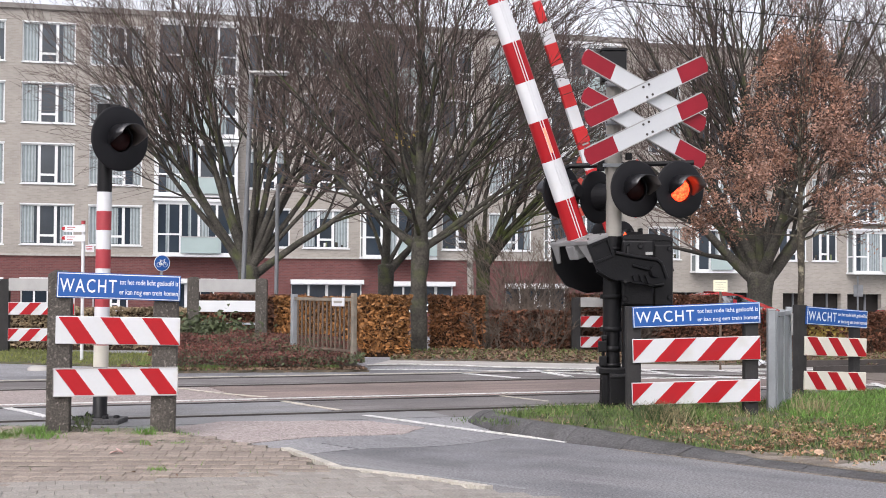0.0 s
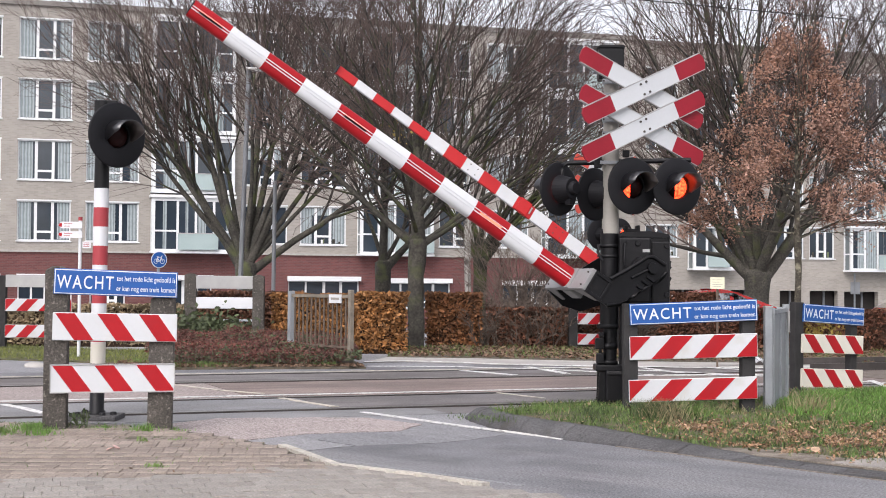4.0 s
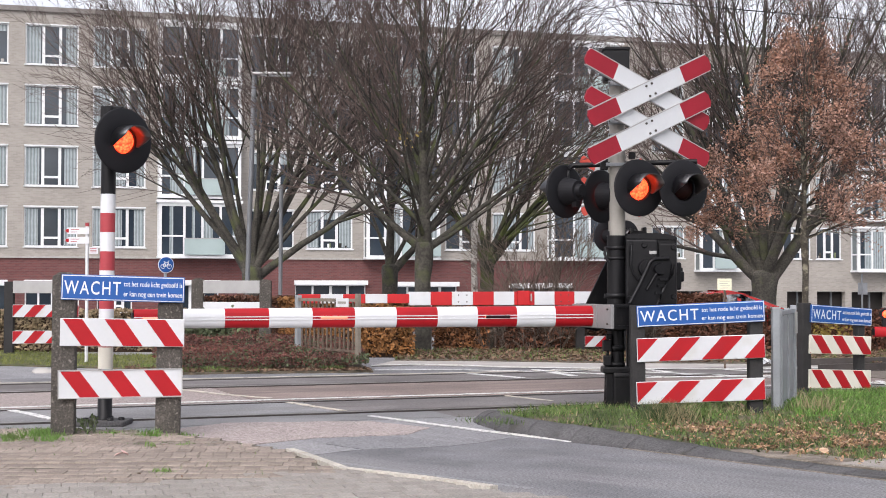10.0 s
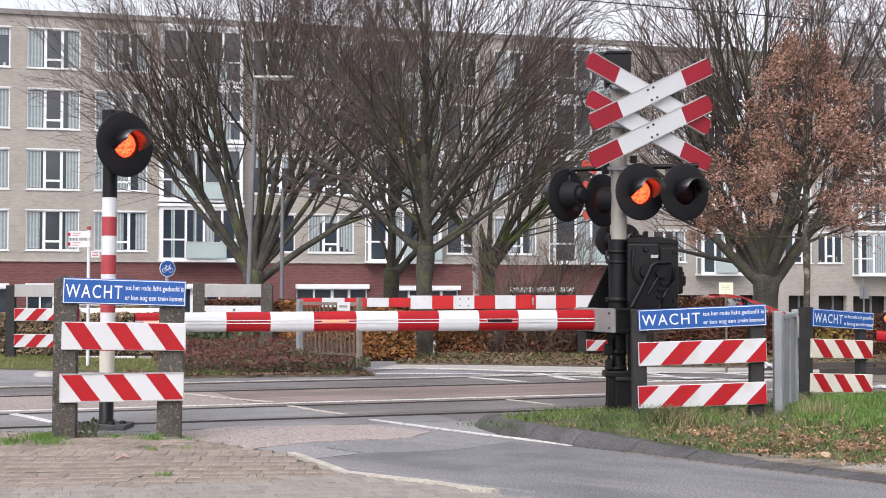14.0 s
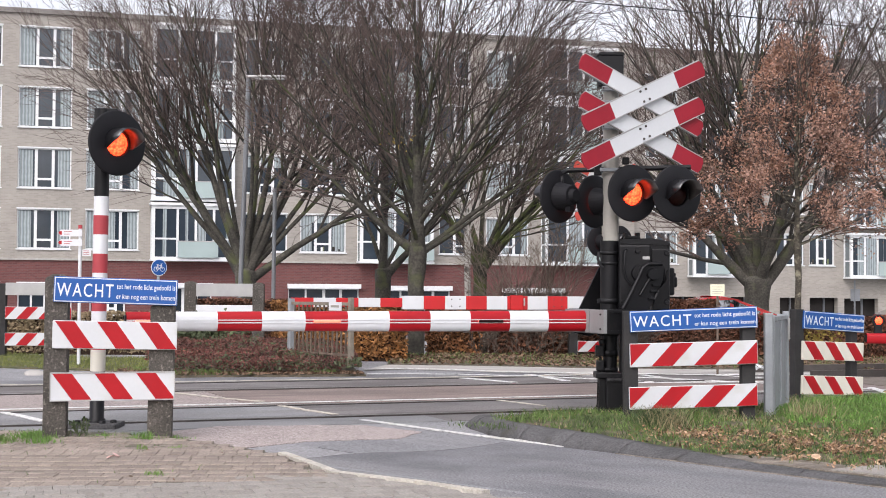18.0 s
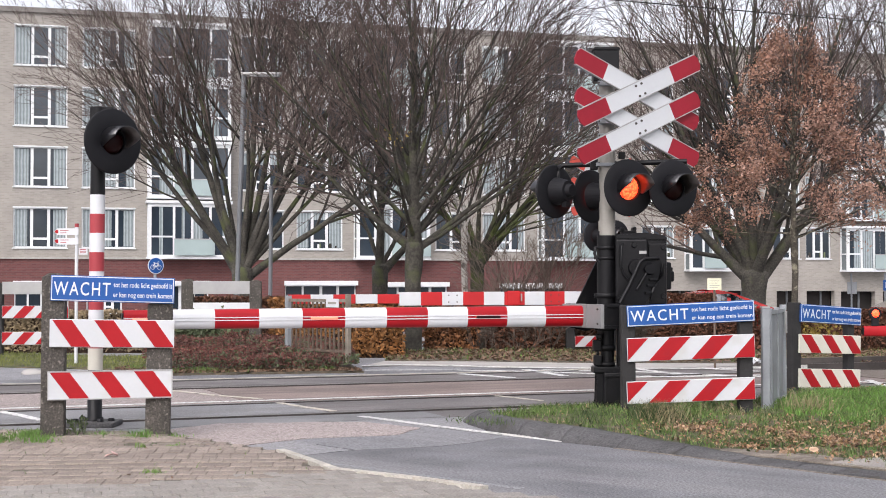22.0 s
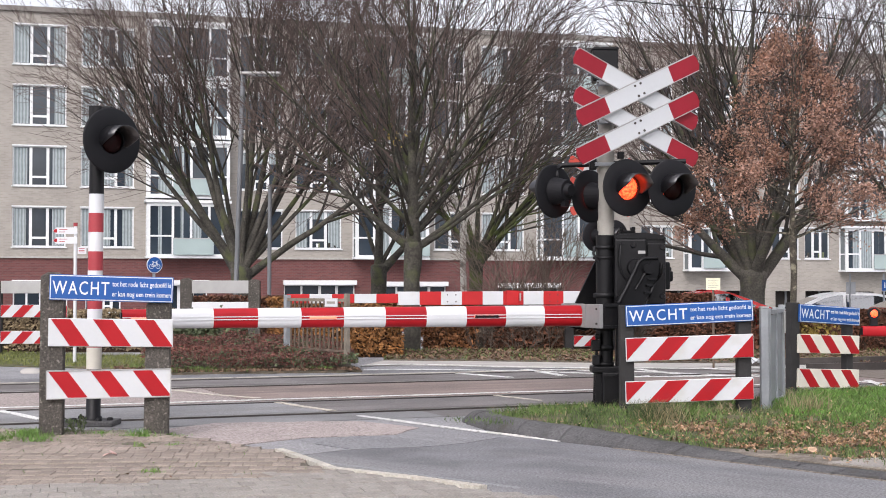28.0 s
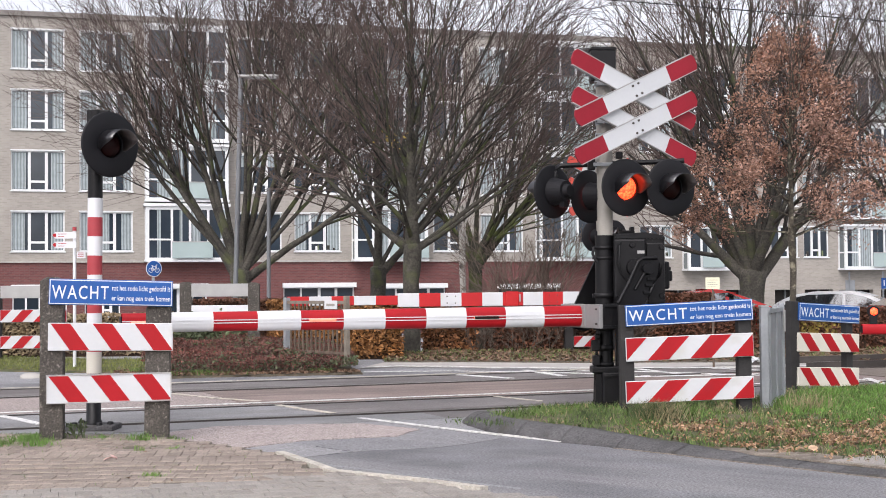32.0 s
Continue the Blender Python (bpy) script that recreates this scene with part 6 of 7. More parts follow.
    leaves("bed_litter", [(x, y, z) for x, y, z in scatter(front, 2600, 0.045, 51)], M_LEAFDARK, 0.032, "brown leaf litter along the plant bed", 52, flat=0.4)
    blades("bed_stems", scatter(bed, 2600, bz, 53), M_REED, 0.2, 0.003, 0.6, "thin bare stems in the plant bed", 54)
    blades("bed_weeds", scatter(front, 900, 0.03, 55, lambda x, y: noise.noise(Vector((x * 2, y * 2, 1))) > 0.1), M_GRASS, 0.09, 0.004, 0.8, "thin green weeds along the plant bed", 56)
    # grass on the left
    verge = [(-12, 22.6), (-7.27, 23.2), (-5.2, 22.3), (-4.2, 21.3), (-4.72, 23.0), (-4.55, 26.2), (-6.3, 26.7), (-9.5, 28.6), (-14, 28.6)]
    sheet("grass_verge", verge, 0.012, M_GRASSG, "grass verge beyond the tracks")
    blades("verge_grass", scatter(verge, 16000, 0.015, 45), M_VERGE, 0.055, 0.005, 0.9, "green grass on the verge", 46)
    verge2 = [(-0.9, 24.6), (0.65, 24.42), (2.2, 23.92), (7.6, 23.42), (12, 23.6), (12, 27.5), (-0.9, 28.8)]
    sheet("leafy_verge", verge2, 0.02, M_SOIL, "soil verge covered with fallen leaves")
    leaves("verge_leaves", scatter(verge2, 9500, 0.04, 47), M_LEAFDARK, 0.04, "brown fallen leaves on the verge", 48, flat=0.55)
    blades("verge_grass_thin", scatter(verge2, 4200, 0.02, 49, lambda x, y: 0.1 + (noise.noise(Vector((x * 1.5, y * 2, 6))) > 0.1)), M_GRASS, 0.08, 0.005, 0.8, "thin grass between fallen leaves", 50)


build_hedges()


# ---- street furniture ----
def pole(parent, pts, r, material, name="pole", sides=14):
    bm = bm_new()
    tube(bm, pts, r, sides)
    return part(name, bm, material, parent)


def build_furniture():
    # galvanised gate between the near mast fence and the tilting fence
    g = thing("galvanised_gate", pose(3.14, 13.88, 0.05), "open galvanised steel gate panel between two square posts", "gate")
    bar("gate_post", g, M_GALV, 0.0, 0.075, 0, 0.075, -0.1, 1.005, bevel=0.006)
    bar("post_cap", g, M_ALU, -0.004, 0.079, -0.004, 0.079, 1.005, 1.02)
    bar("gate_post", g, M_GALV, 0.55, 0.61, 1.55, 1.61, -0.1, 1.02, bevel=0.006)
    d = (Vector((0.58, 1.58, 0)) - Vector((0.09, 0.1, 0)))
    a = math.degrees(math.atan2(d.y, d.x))
    for nm, z0, z1, th, m in (("gate_panel", 0.06, 0.93, 0.012, M_GALV), ("top_rail", 0.94, 0.98, 0.045, M_GALV), ("bottom_rail", 0.02, 0.055, 0.045, M_GALV)):
        bm = bm_new()
        box(bm, 0.02, d.length - 0.02, -th / 2, th / 2, z0, z1)
        part(nm, bm, m, g).matrix_local = pose(0.09, 0.1, 0, 0, 0, a)
    for k in (0.02, 0.5, 0.95):
        bm = bm_new()
        box(bm, k * d.length, k * d.length + 0.04, -0.025, 0.025, 0.0, 1.0)
        part("upright", bm, M_GALV, g).matrix_local = pose(0.09, 0.1, 0, 0, 0, a)
    bm = bm_new()
    box(bm, 0.93 * d.length, 0.97 * d.length, -0.05, -0.03, 0.72, 0.95, 0.004)
    part("latch", bm, M_ALU, g).matrix_local = pose(0.09, 0.1, 0, 0, 0, a)

    # street lamp, slightly leaning
    z = ground_z(-4.2, 30)
    s = thing("street_lamp", pose(-4.2, 30, z), "tall grey street lamp with a flat horizontal head, slightly leaning", "street lamp")
    pole(s, [(0, 0, 0), (0.02, 0, 1.6)], 0.072, M_LAMPGREY, "lamp_base")
    pole(s, [(0.02, 0, 1.6), (0.16, 0, 6.27)], 0.05, M_LAMPGREY, "column")
    bm = bm_new()
    box(bm, 0.12, 0.95, -0.12, 0.12, 6.27, 6.33, 0.02)
    part("lamp_head", bm, M_ALU, s)
    bm = bm_new()
    box(bm, 0.3, 0.9, -0.09, 0.09, 6.255, 6.268)
    part("lens", bm, M_LETTER, s)
    s = thing("thin_pole", pose(-3.49, 30, ground_z(-3.49, 30)), "thin plain grey pole beside the hedge", "pole")
    pole(s, [(0, 0, 0), (0.02, 0, 3.4 - ground_z(-3.49, 30))], 0.042, M_LAMPGREY)

    # round blue cycle path sign
    s = thing("cycle_path_sign", pose(-5.09, 26.0, 0.0, 0, 0, 32), "round blue sign with a white bicycle on a grey pole", "traffic sign")
    pole(s, [(0, 0.03, 0), (0, 0.03, 1.58)], 0.028, M_GALV)
    bm = bm_new()
    bmesh.ops.create_cone(bm, cap_ends=True, segments=32, radius1=0.15, radius2=0.15, depth=0.01, matrix=pose(0, 0, 1.67, 90))
    part("sign_rim", bm, M_LETTER, s)
    bm = bm_new()
    bmesh.ops.create_cone(bm, cap_ends=True, segments=32, radius1=0.138, radius2=0.138, depth=0.01, matrix=pose(0, -0.004, 1.67, 90))
    part("blue_face", bm, M_BLUE, s)
    def stroke(p, q):
        bm = bm_new()
        tube(bm, [(p[0], -0.011, 1.67 + p[1]), (q[0], -0.011, 1.67 + q[1])], 0.006, 6)
        part("symbol_stroke", bm, M_LETTER, s)
    for cx in (-0.06, 0.06):
        bm = bm_new()
        tube(bm, [(cx + 0.04 * math.cos(a), -0.011, 1.64 + 0.04 * math.sin(a)) for a in [2 * math.pi * k / 16 for k in range(17)]], 0.005, 6, False)
        part("symbol_wheel", bm, M_LETTER, s)
    for p, q in (((-0.06, -0.03), (-0.03, 0.04)), ((-0.03, 0.04), (0.04, 0.04)), ((-0.03, 0.03), (0.0, -0.03)), ((0.0, -0.03), (0.045, 0.04)), ((0.06, -0.03), (0.035, 0.065)), ((0.035, 0.065), (0.06, 0.07)), ((-0.06, -0.03), (0.0, -0.03)), ((-0.05, 0.055), (-0.015, 0.055))):
        stroke(p, q)
    bm = bm_new()
    tube(bm, [(-0.07, 0.02, 1.54), (0.07, 0.02, 1.54)], 0.012, 8)
    part("bracket", bm, M_GALV, s)

    # cycle finger post
    s = thing("finger_post", pose(-6.02, 24.0, 0.0), "white cycle route finger post with red-tipped arms and small writing", "signpost")
    pole(s, [(0, 0, 0), (0.0, 0, 2.28)], 0.028, M_WHITE)
    pole(s, [(0, 0, 2.28), (0, 0, 2.34)], 0.034, M_DULLRED, "cap")
    for z in (2.205, 2.045):
        bm = bm_new()
        prism(bm, [(-0.36, z), (-0.31, z - 0.055), (0.04, z - 0.055), (0.04, z + 0.055), (-0.31, z + 0.055)], -0.045, -0.03, "y")
        p = part("finger", bm, M_WHITE, s)
        bm = bm_new()
        prism(bm, [(-0.355, z), (-0.33, z - 0.03), (-0.295, z - 0.03), (-0.295, z + 0.03), (-0.33, z + 0.03)], -0.049, -0.044, "y")
        part("red_tip", bm, M_RED, p)
        for dz, w in ((0.02, 0.17), (-0.02, 0.12)):
            bm = bm_new()
            box(bm, -0.26, -0.26 + w * 0.8, -0.048, -0.044, z + dz - 0.005, z + dz + 0.005)
            part("text_bar", bm, M_DULLRED, p)
    bm = bm_new()
    box(bm, 0.05, 0.19, -0.04, -0.025, 1.82, 1.93)
    p = part("small_plate", bm, M_WHITE, s)
    for dz in (0.03, 0.0, -0.025):
        bm = bm_new()
        box(bm, 0.065, 0.165, -0.044, -0.039, 1.872 + dz, 1.882 + dz)
        part("text_bar", bm, M_DULLRED, p)

    # cream notice on a thin pole and small plates behind
    s = thing("notice_plate", pose(4.29, 22.2, 0.0), "small cream notice with illegible lines on a thin pole", "notice")
    pole(s, [(0, 0.02, 0), (0, 0.02, 1.25)], 0.017, M_RUSTPOST)
    bar("plate", s, M_SIGNCREAM, -0.115, 0.105, -0.01, 0.0, 1.22, 1.40, bevel=0.004)
    for k in range(4):
        bar("text_bar", s, M_GREYPOLE, -0.085, 0.075 - 0.03 * (k % 2), -0.012, -0.008, 1.357 - 0.035 * k, 1.363 - 0.035 * k)
    s = thing("parking_plates", pose(11.45, 40.0, ground_z(11.45, 40)), "pair of small grey-blue sign backs on a pole", "traffic sign")
    pole(s, [(0.1, 0.02, 0), (0.1, 0.02, 1.9)], 0.025, M_GALV)
    for x0, x1 in ((-0.02, 0.08), (0.1, 0.24)):
        bar("plate", s, M_GALV, x0, x1, -0.02, 0.0, 1.33, 1.66)
    s = thing("parking_sign", pose(12.49, 40.0, ground_z(12.49, 40)), "blue parking sign on a pole", "traffic sign")
    pole(s, [(0.0, 0.02, 0), (0.0, 0.02, 1.9)], 0.025, M_GALV)
    bar("plate", s, M_BLUE, -0.06, 0.1, -0.02, 0.0, 1.42, 1.72)
    bar("white_mark", s, M_LETTER, 0.0, 0.03, -0.024, -0.018, 1.5, 1.65)

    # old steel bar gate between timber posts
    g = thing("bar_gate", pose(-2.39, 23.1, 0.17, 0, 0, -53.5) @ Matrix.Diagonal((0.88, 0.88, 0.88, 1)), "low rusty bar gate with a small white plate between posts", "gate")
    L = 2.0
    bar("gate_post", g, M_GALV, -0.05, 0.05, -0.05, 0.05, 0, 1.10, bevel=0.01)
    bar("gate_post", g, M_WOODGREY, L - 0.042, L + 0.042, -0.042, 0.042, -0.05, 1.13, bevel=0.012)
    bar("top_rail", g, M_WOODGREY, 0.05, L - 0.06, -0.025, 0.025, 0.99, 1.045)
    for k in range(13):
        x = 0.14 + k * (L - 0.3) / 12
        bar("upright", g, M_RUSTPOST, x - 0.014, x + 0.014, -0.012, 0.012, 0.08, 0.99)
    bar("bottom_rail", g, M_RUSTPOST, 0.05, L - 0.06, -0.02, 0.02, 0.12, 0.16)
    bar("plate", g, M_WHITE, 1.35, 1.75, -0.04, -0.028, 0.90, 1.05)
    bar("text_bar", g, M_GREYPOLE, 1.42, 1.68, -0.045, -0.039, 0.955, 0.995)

    # overhead wires of the railway
    for c, z in ((18.6, 5.5), (18.6, 6.3), (14.5, 5.5), (14.5, 6.3)):
        s = thing("overhead_wire", None, "thin dark overhead railway wire", "wire", "overhead wires")
        pole(s, [on_track(-60, c, z), on_track(30, c, z + 0.0), on_track(90, c, z)], 0.009, M_BLACK, "wire", 6)

    # litter and stones
    s = thing("litter", pose(5.05, 22.6, 0.05), "crumpled white litter beside the tracks", "litter")
    leaves("scrap", [(random.gauss(0, 0.04), random.gauss(0, 0.03), 0.03 + random.random() * 0.04) for _ in range(14)], M_WHITE, 0.055, "", 61, parent=s)
    s = thing("stone", pose(-6.0, 21.3, 0.0), "pale weathered lump of concrete beside the verge", "stone")
    bm = bm_new()
    bmesh.ops.create_icosphere(bm, subdivisions=3, radius=0.17)
    for v in bm.verts:
        v.co *= 1 + 0.25 * noise.noise(v.co * 4)
        v.co.z *= 0.42
    part("lump", bm, M_PALECON, s)
    s = thing("fallen_leaf", pose(-2.38, 10.48, 0.045), "pinkish fallen leaf on the brick pavement", "leaf")
    leaves("blade", [(0, 0, 0), (0.03, 0.02, 0.005), (0.045, -0.01, 0.0)], M_LEAFPINK, 0.045, "", 62, parent=s, flat=0.8)
    s = thing("fallen_leaf", pose(2.61, 10.12, 0.09), "large yellow-brown fallen leaf on the bank", "leaf")
    leaves("blade", [(0, 0, 0), (0.04, 0.02, 0.005), (-0.045, -0.01, 0.01)], M_LEAFTAN, 0.05, "", 63, parent=s, flat=0.8)


M_LEAFPINK = mat("pale_pink_leaf", (0.62, 0.40, 0.36), 0.7, 0, 0.2, 10)
build_furniture()


# ---- bare shrub ----
def bare_shrub(x, y, n, h, spread, seed):
    rnd = random.Random(seed)
    t = thing("bare_shrub", pose(x, y, ground_z(x, y)), "bare tan shrub of many thin stems", "shrub", "bare shrubs")
    store = {"limb": ([], []), "crown": ([], [])}
    tips = []
    for _ in range(n):
        a, s = rnd.uniform(0, 6.28), rnd.uniform(0, spread)
        d = Vector((math.cos(a) * s, math.sin(a) * s * 0.6, 1.0))
        grow(rnd, store, Vector((rnd.gauss(0, 0.25), rnd.gauss(0, 0.12), 0)), d, h * rnd.uniform(0.5, 0.9), 0.011, 1, 4, tips, 0.11, 0.05, (0, 6, 4, 3))
    tagged(solid("stem", *store["limb"], M_REED, t, False), kind="stuff")
    solid("crown", *store["crown"], M_REED, t, False)


for sx, sy, sn, sh, sp, sk in ((1.15, 29.1, 14, 1.35, 1.2, 71), (1.6, 29.0, 14, 1.5, 1.2, 72), (2.05, 29.0, 12, 1.4, 1.2, 73), (2.45, 29.2, 10, 1.3, 1.1, 74), (3.75, 28.9, 18, 1.3, 0.8, 75)):
    bare_shrub(sx, sy, sn, sh, sp, sk)
bare_shrub(2.0, 30.2, 20, 3.3, 0.8, 76)


# ---- vehicles ----
def car(name, m, label, paint, L=4.2, H=1.47, W=1.72, van=False):
    """A car along x with its nose at +x: lower body, cabin with roof and panes, wheels, lamps."""
    c = thing(name, m, label, "van" if van else "car")
    h = L / 2
    if van:
        low = [(-h, 0.25), (h - 0.1, 0.25), (h, 0.45), (h - 0.05, 0.78), (h - 0.6, 0.98), (-h, 1.0)]
        cab = [(-h, 1.0), (h - 0.6, 0.98), (h - 1.25, H - 0.1), (h - 1.5, H), (-h + 0.1, H), (-h, H - 0.08)]
    else:
        low = [(-h, 0.3), (-h + 0.1, 0.22), (h - 0.1, 0.22), (h, 0.45), (h - 0.06, 0.66), (h - 0.5, 0.80), (h - 1.05, 0.92), (-h + 0.25, 0.95), (-h, 0.85)]
        cab = [(-h + 0.1, 0.95), (h - 0.7, 0.93), (h - 1.75, H - 0.12), (h - 2.1, H - 0.03), (h - 2.45, H), (-h + 1.35, H - 0.02), (-h + 0.75, H - 0.12), (-h + 0.3, H - 0.33)]
    bm = bm_new()
    prism(bm, low, -W / 2, W / 2, "y")
    bmesh.ops.bevel(bm, geom=bm.edges[:], offset=0.05, segments=2, affect="EDGES")
    part("body", bm, paint, c)
    bm = bm_new()
    prism(bm, cab, -W / 2 + 0.1, W / 2 - 0.1, "y")
    for v in bm.verts:
        k = (v.co.z - 0.92) / (H - 0.92)
        v.co.y *= 1 - 0.14 * max(0, k)
    bmesh.ops.bevel(bm, geom=bm.edges[:], offset=0.04, segments=2, affect="EDGES")
    cabin = part("cabin", bm, paint, c)
    # panes stand a little proud of the cabin
    def pane(name, pts, side):
        bm = bm_new()
        q = []
        for x, z in pts:
            k = (z - 0.92) / (H - 0.92)
            q.append(bm.verts.new((x, side * ((W / 2 - 0.1) * (1 - 0.14 * max(0, k)) + 0.006), z)))
        bm.faces.new(q if side < 0 else q[::-1])
        r = bmesh.ops.extrude_face_region(bm, geom=bm.faces[:])
        for v in [e for e in r["geom"] if isinstance(e, bmesh.types.BMVert)]:
            v.co.y -= side * 0.02
        bmesh.ops.recalc_face_normals(bm, faces=bm.faces[:])
        part(name, bm, M_CARGLASS, cabin)
    for s in (-1, 1):
        if van:
            pane("side_pane", [(h - 1.65, 1.05), (h - 0.8, 1.05), (h - 1.3, H - 0.2), (h - 1.65, H - 0.18)], s)
        else:
            pane("side_pane", [(-0.1, 0.99), (h - 1.1, 0.99), (h - 1.85, H - 0.17), (h - 2.2, H - 0.1), (-0.1, H - 0.09)], s)
            pane("side_pane", [(-h + 0.4, 0.99), (-0.18, 0.99), (-0.18, H - 0.09), (-h + 1.2, H - 0.11), (-h + 0.75, H - 0.2)], s)
    def screen(name, x0, z0, x1, z1):
        bm = bm_new()
        d = Vector((x1 - x0, 0, z1 - z0))
        n = Vector((-d.z, 0, d.x)).normalized() * 0.008
        if (x0 > 0) != (n.x > 0):
            n = -n
        w0, w1 = W / 2 - 0.16, W / 2 - 0.27
        f = [bm.verts.new(Vector(p) + n) for p in ((x0, -w0, z0), (x0, w0, z0), (x1, w1, z1), (x1, -w1, z1))]
        b = [bm.verts.new(Vector(p) - n) for p in ((x0, -w0, z0), (x0, w0, z0), (x1, w1, z1), (x1, -w1, z1))]
        bm.faces.new(f)
        bm.faces.new(b[::-1])
        for k in range(4):
            bm.faces.new((f[k], f[(k + 1) % 4], b[(k + 1) % 4], b[k]))
        bmesh.ops.recalc_face_normals(bm, faces=bm.faces[:])
        part(name, bm, M_CARGLASS, cabin)
    if van:
        screen("windscreen", h - 0.68, 1.05, h - 1.22, H - 0.16)
    else:
        screen("windscreen", h - 0.9, 0.93 + 0.19 * (H - 1.05), h - 1.645, 0.93 + 0.9 * (H - 1.05))
        screen("rear_screen", -h + 0.34, H - 0.309, -h + 0.71, H - 0.141)
    for x in (-h + 0.75, h - 0.8):
        for s in (-1, 1):
            bm = bm_new()
            bmesh.ops.create_cone(bm, cap_ends=True, segments=24, radius1=0.31, radius2=0.31, depth=0.2, matrix=pose(x, s * (W / 2 - 0.08), 0.31, 90))
            wh = part("wheel", bm, M_TYRE, c)
            bm = bm_new()
            bmesh.ops.create_cone(bm, cap_ends=True, segments=20, radius1=0.2, radius2=0.2, depth=0.21, matrix=pose(x, s * (W / 2 - 0.08), 0.31, 90))
            part("rim", bm, M_ALU, wh)
    for s in (-1, 1):
        bar("headlight", c, M_LETTER, h - 0.2, h - 0.03, s * (W / 2 - 0.28) - 0.14, s * (W / 2 - 0.28) + 0.14, 0.56, 0.70, bevel=0.02)
        bar("tail_light", c, M_DULLRED, -h - 0.005, -h + 0.08, s * (W / 2 - 0.22) - 0.1, s * (W / 2 - 0.22) + 0.1, 0.62, 0.84, bevel=0.02)
        bar("mirror", c, paint, h - 1.45, h - 1.3, s * (W / 2 + 0.05) - 0.08, s * (W / 2 + 0.05) + 0.08, 0.98, 1.1, bevel=0.03)
    return c


def build_vehicles():
    car("parked_car", pose(6.4, 31.6, ground_z(6.1, 31.6), 0, 0, 2), "red parked hatchback behind the clipped hedge", M_CARRED, 3.7, 1.45, 1.66)
    car("parked_car", pose(13.15, 37.0, -0.42), "red parked car at the far side of the street", M_CARRED)
    rover = car("moving_car", pose(40, 42, -0.25), "silver white hatchback turning round in the street", M_CARWHITE, 4.55, 1.52)
    van = car("moving_van", pose(40, 45, -0.9), "white van with ladders on its roof rack", M_CARWHITE, 4.7, 1.82, 1.8, van=True)
    for x in (-1.7, -0.5, 0.5):
        bar("rack_bar", van, M_ALU, x - 0.03, x + 0.03, -0.75, 0.75, 1.85, 1.9)
        bar("rack_foot", van, M_ALU, x - 0.03, x + 0.03, -0.72, -0.66, 1.80, 1.85)
    for y in (-0.6, -0.25, 0.2, 0.55):
        bar("ladder_rail", van, M_ALU, -2.1, 1.35, y - 0.025, y + 0.025, 1.9, 1.98)
    for k in range(10):
        bar("ladder_rung", van, M_ALU, -2.0 + 0.35 * k, -1.96 + 0.35 * k, -0.6, -0.25, 1.925, 1.95)
    bar("toolbox", van, M_YELLOW, -1.6, 0.3, -0.7, -0.4, 1.83, 1.92, bevel=0.02)
    return rover, van


rover, van = build_vehicles()


# ---- brick pavement ----
PAVE = [(-6.5, 12.62), (-3.6, 12.62), (-2.25, 12.15), (-1.52, 11.33), (-1.24, 10.95), (-0.98, 10.31), (-0.79, 9.78), (-0.55, 9.6), (-6.5, 7.7)]
SLABS = [(-0.55, 9.6), (-0.22, 9.3), (0.22, 8.87), (0.8, 8.3), (1.2, 7.4), (-6.5, 7.4), (-6.5, 7.7)]


PATCH = [(-1.0, 10.8), (-0.77, 11.06), (-0.52, 11.23), (-0.25, 11.3), (0.01, 11.41), (0.26, 11.66), (0.55, 12.08), (0.8, 12.0), (1.0, 11.7), (2.1, 10.5), (3.0, 9.3), (3.6, 8.3), (3.6, 7.6), (1.0, 7.6), (0.29, 8.85), (-0.31, 9.43), (-0.72, 9.9), (-0.89, 10.31)]
SEAM = [(-1.0, 10.8), (-0.77, 11.06), (-0.52, 11.23), (-0.25, 11.3), (0.01, 11.41), (0.26, 11.66), (0.55, 12.08)]
SEAM_SHORT = [(-0.97, 11.59), (-0.79, 11.36), (-0.65, 11.2)]
SMEAR = [(-0.85, 10.37), (-0.67, 10.22), (-0.43, 9.99), (-0.19, 9.72), (0.06, 9.49), (0.3, 9.23), (0.53, 9.02)]


def block_mesh(name, w, d, h, top, material):
    """A low block with a slightly smaller top face."""
    e = top
    v = [(-w / 2, -d / 2, 0), (w / 2, -d / 2, 0), (w / 2, d / 2, 0), (-w / 2, d / 2, 0),
         (-w / 2, -d / 2, h - e), (w / 2, -d / 2, h - e), (w / 2, d / 2, h - e), (-w / 2, d / 2, h - e),
         (-w / 2 + e, -d / 2 + e, h), (w / 2 - e, -d / 2 + e, h), (w / 2 - e, d / 2 - e, h), (-w / 2 + e, d / 2 - e, h)]
    f = [(0, 1, 5, 4), (1, 2, 6, 5), (2, 3, 7, 6), (3, 0, 4, 7), (4, 5, 9, 8), (5, 6, 10, 9), (6, 7, 11, 10), (7, 4, 8, 11), (8, 9, 10, 11)]
    me = bpy.data.meshes.new(name)
    me.from_pydata(v, [], f)
    me.materials.append(material)
    return me, v, f


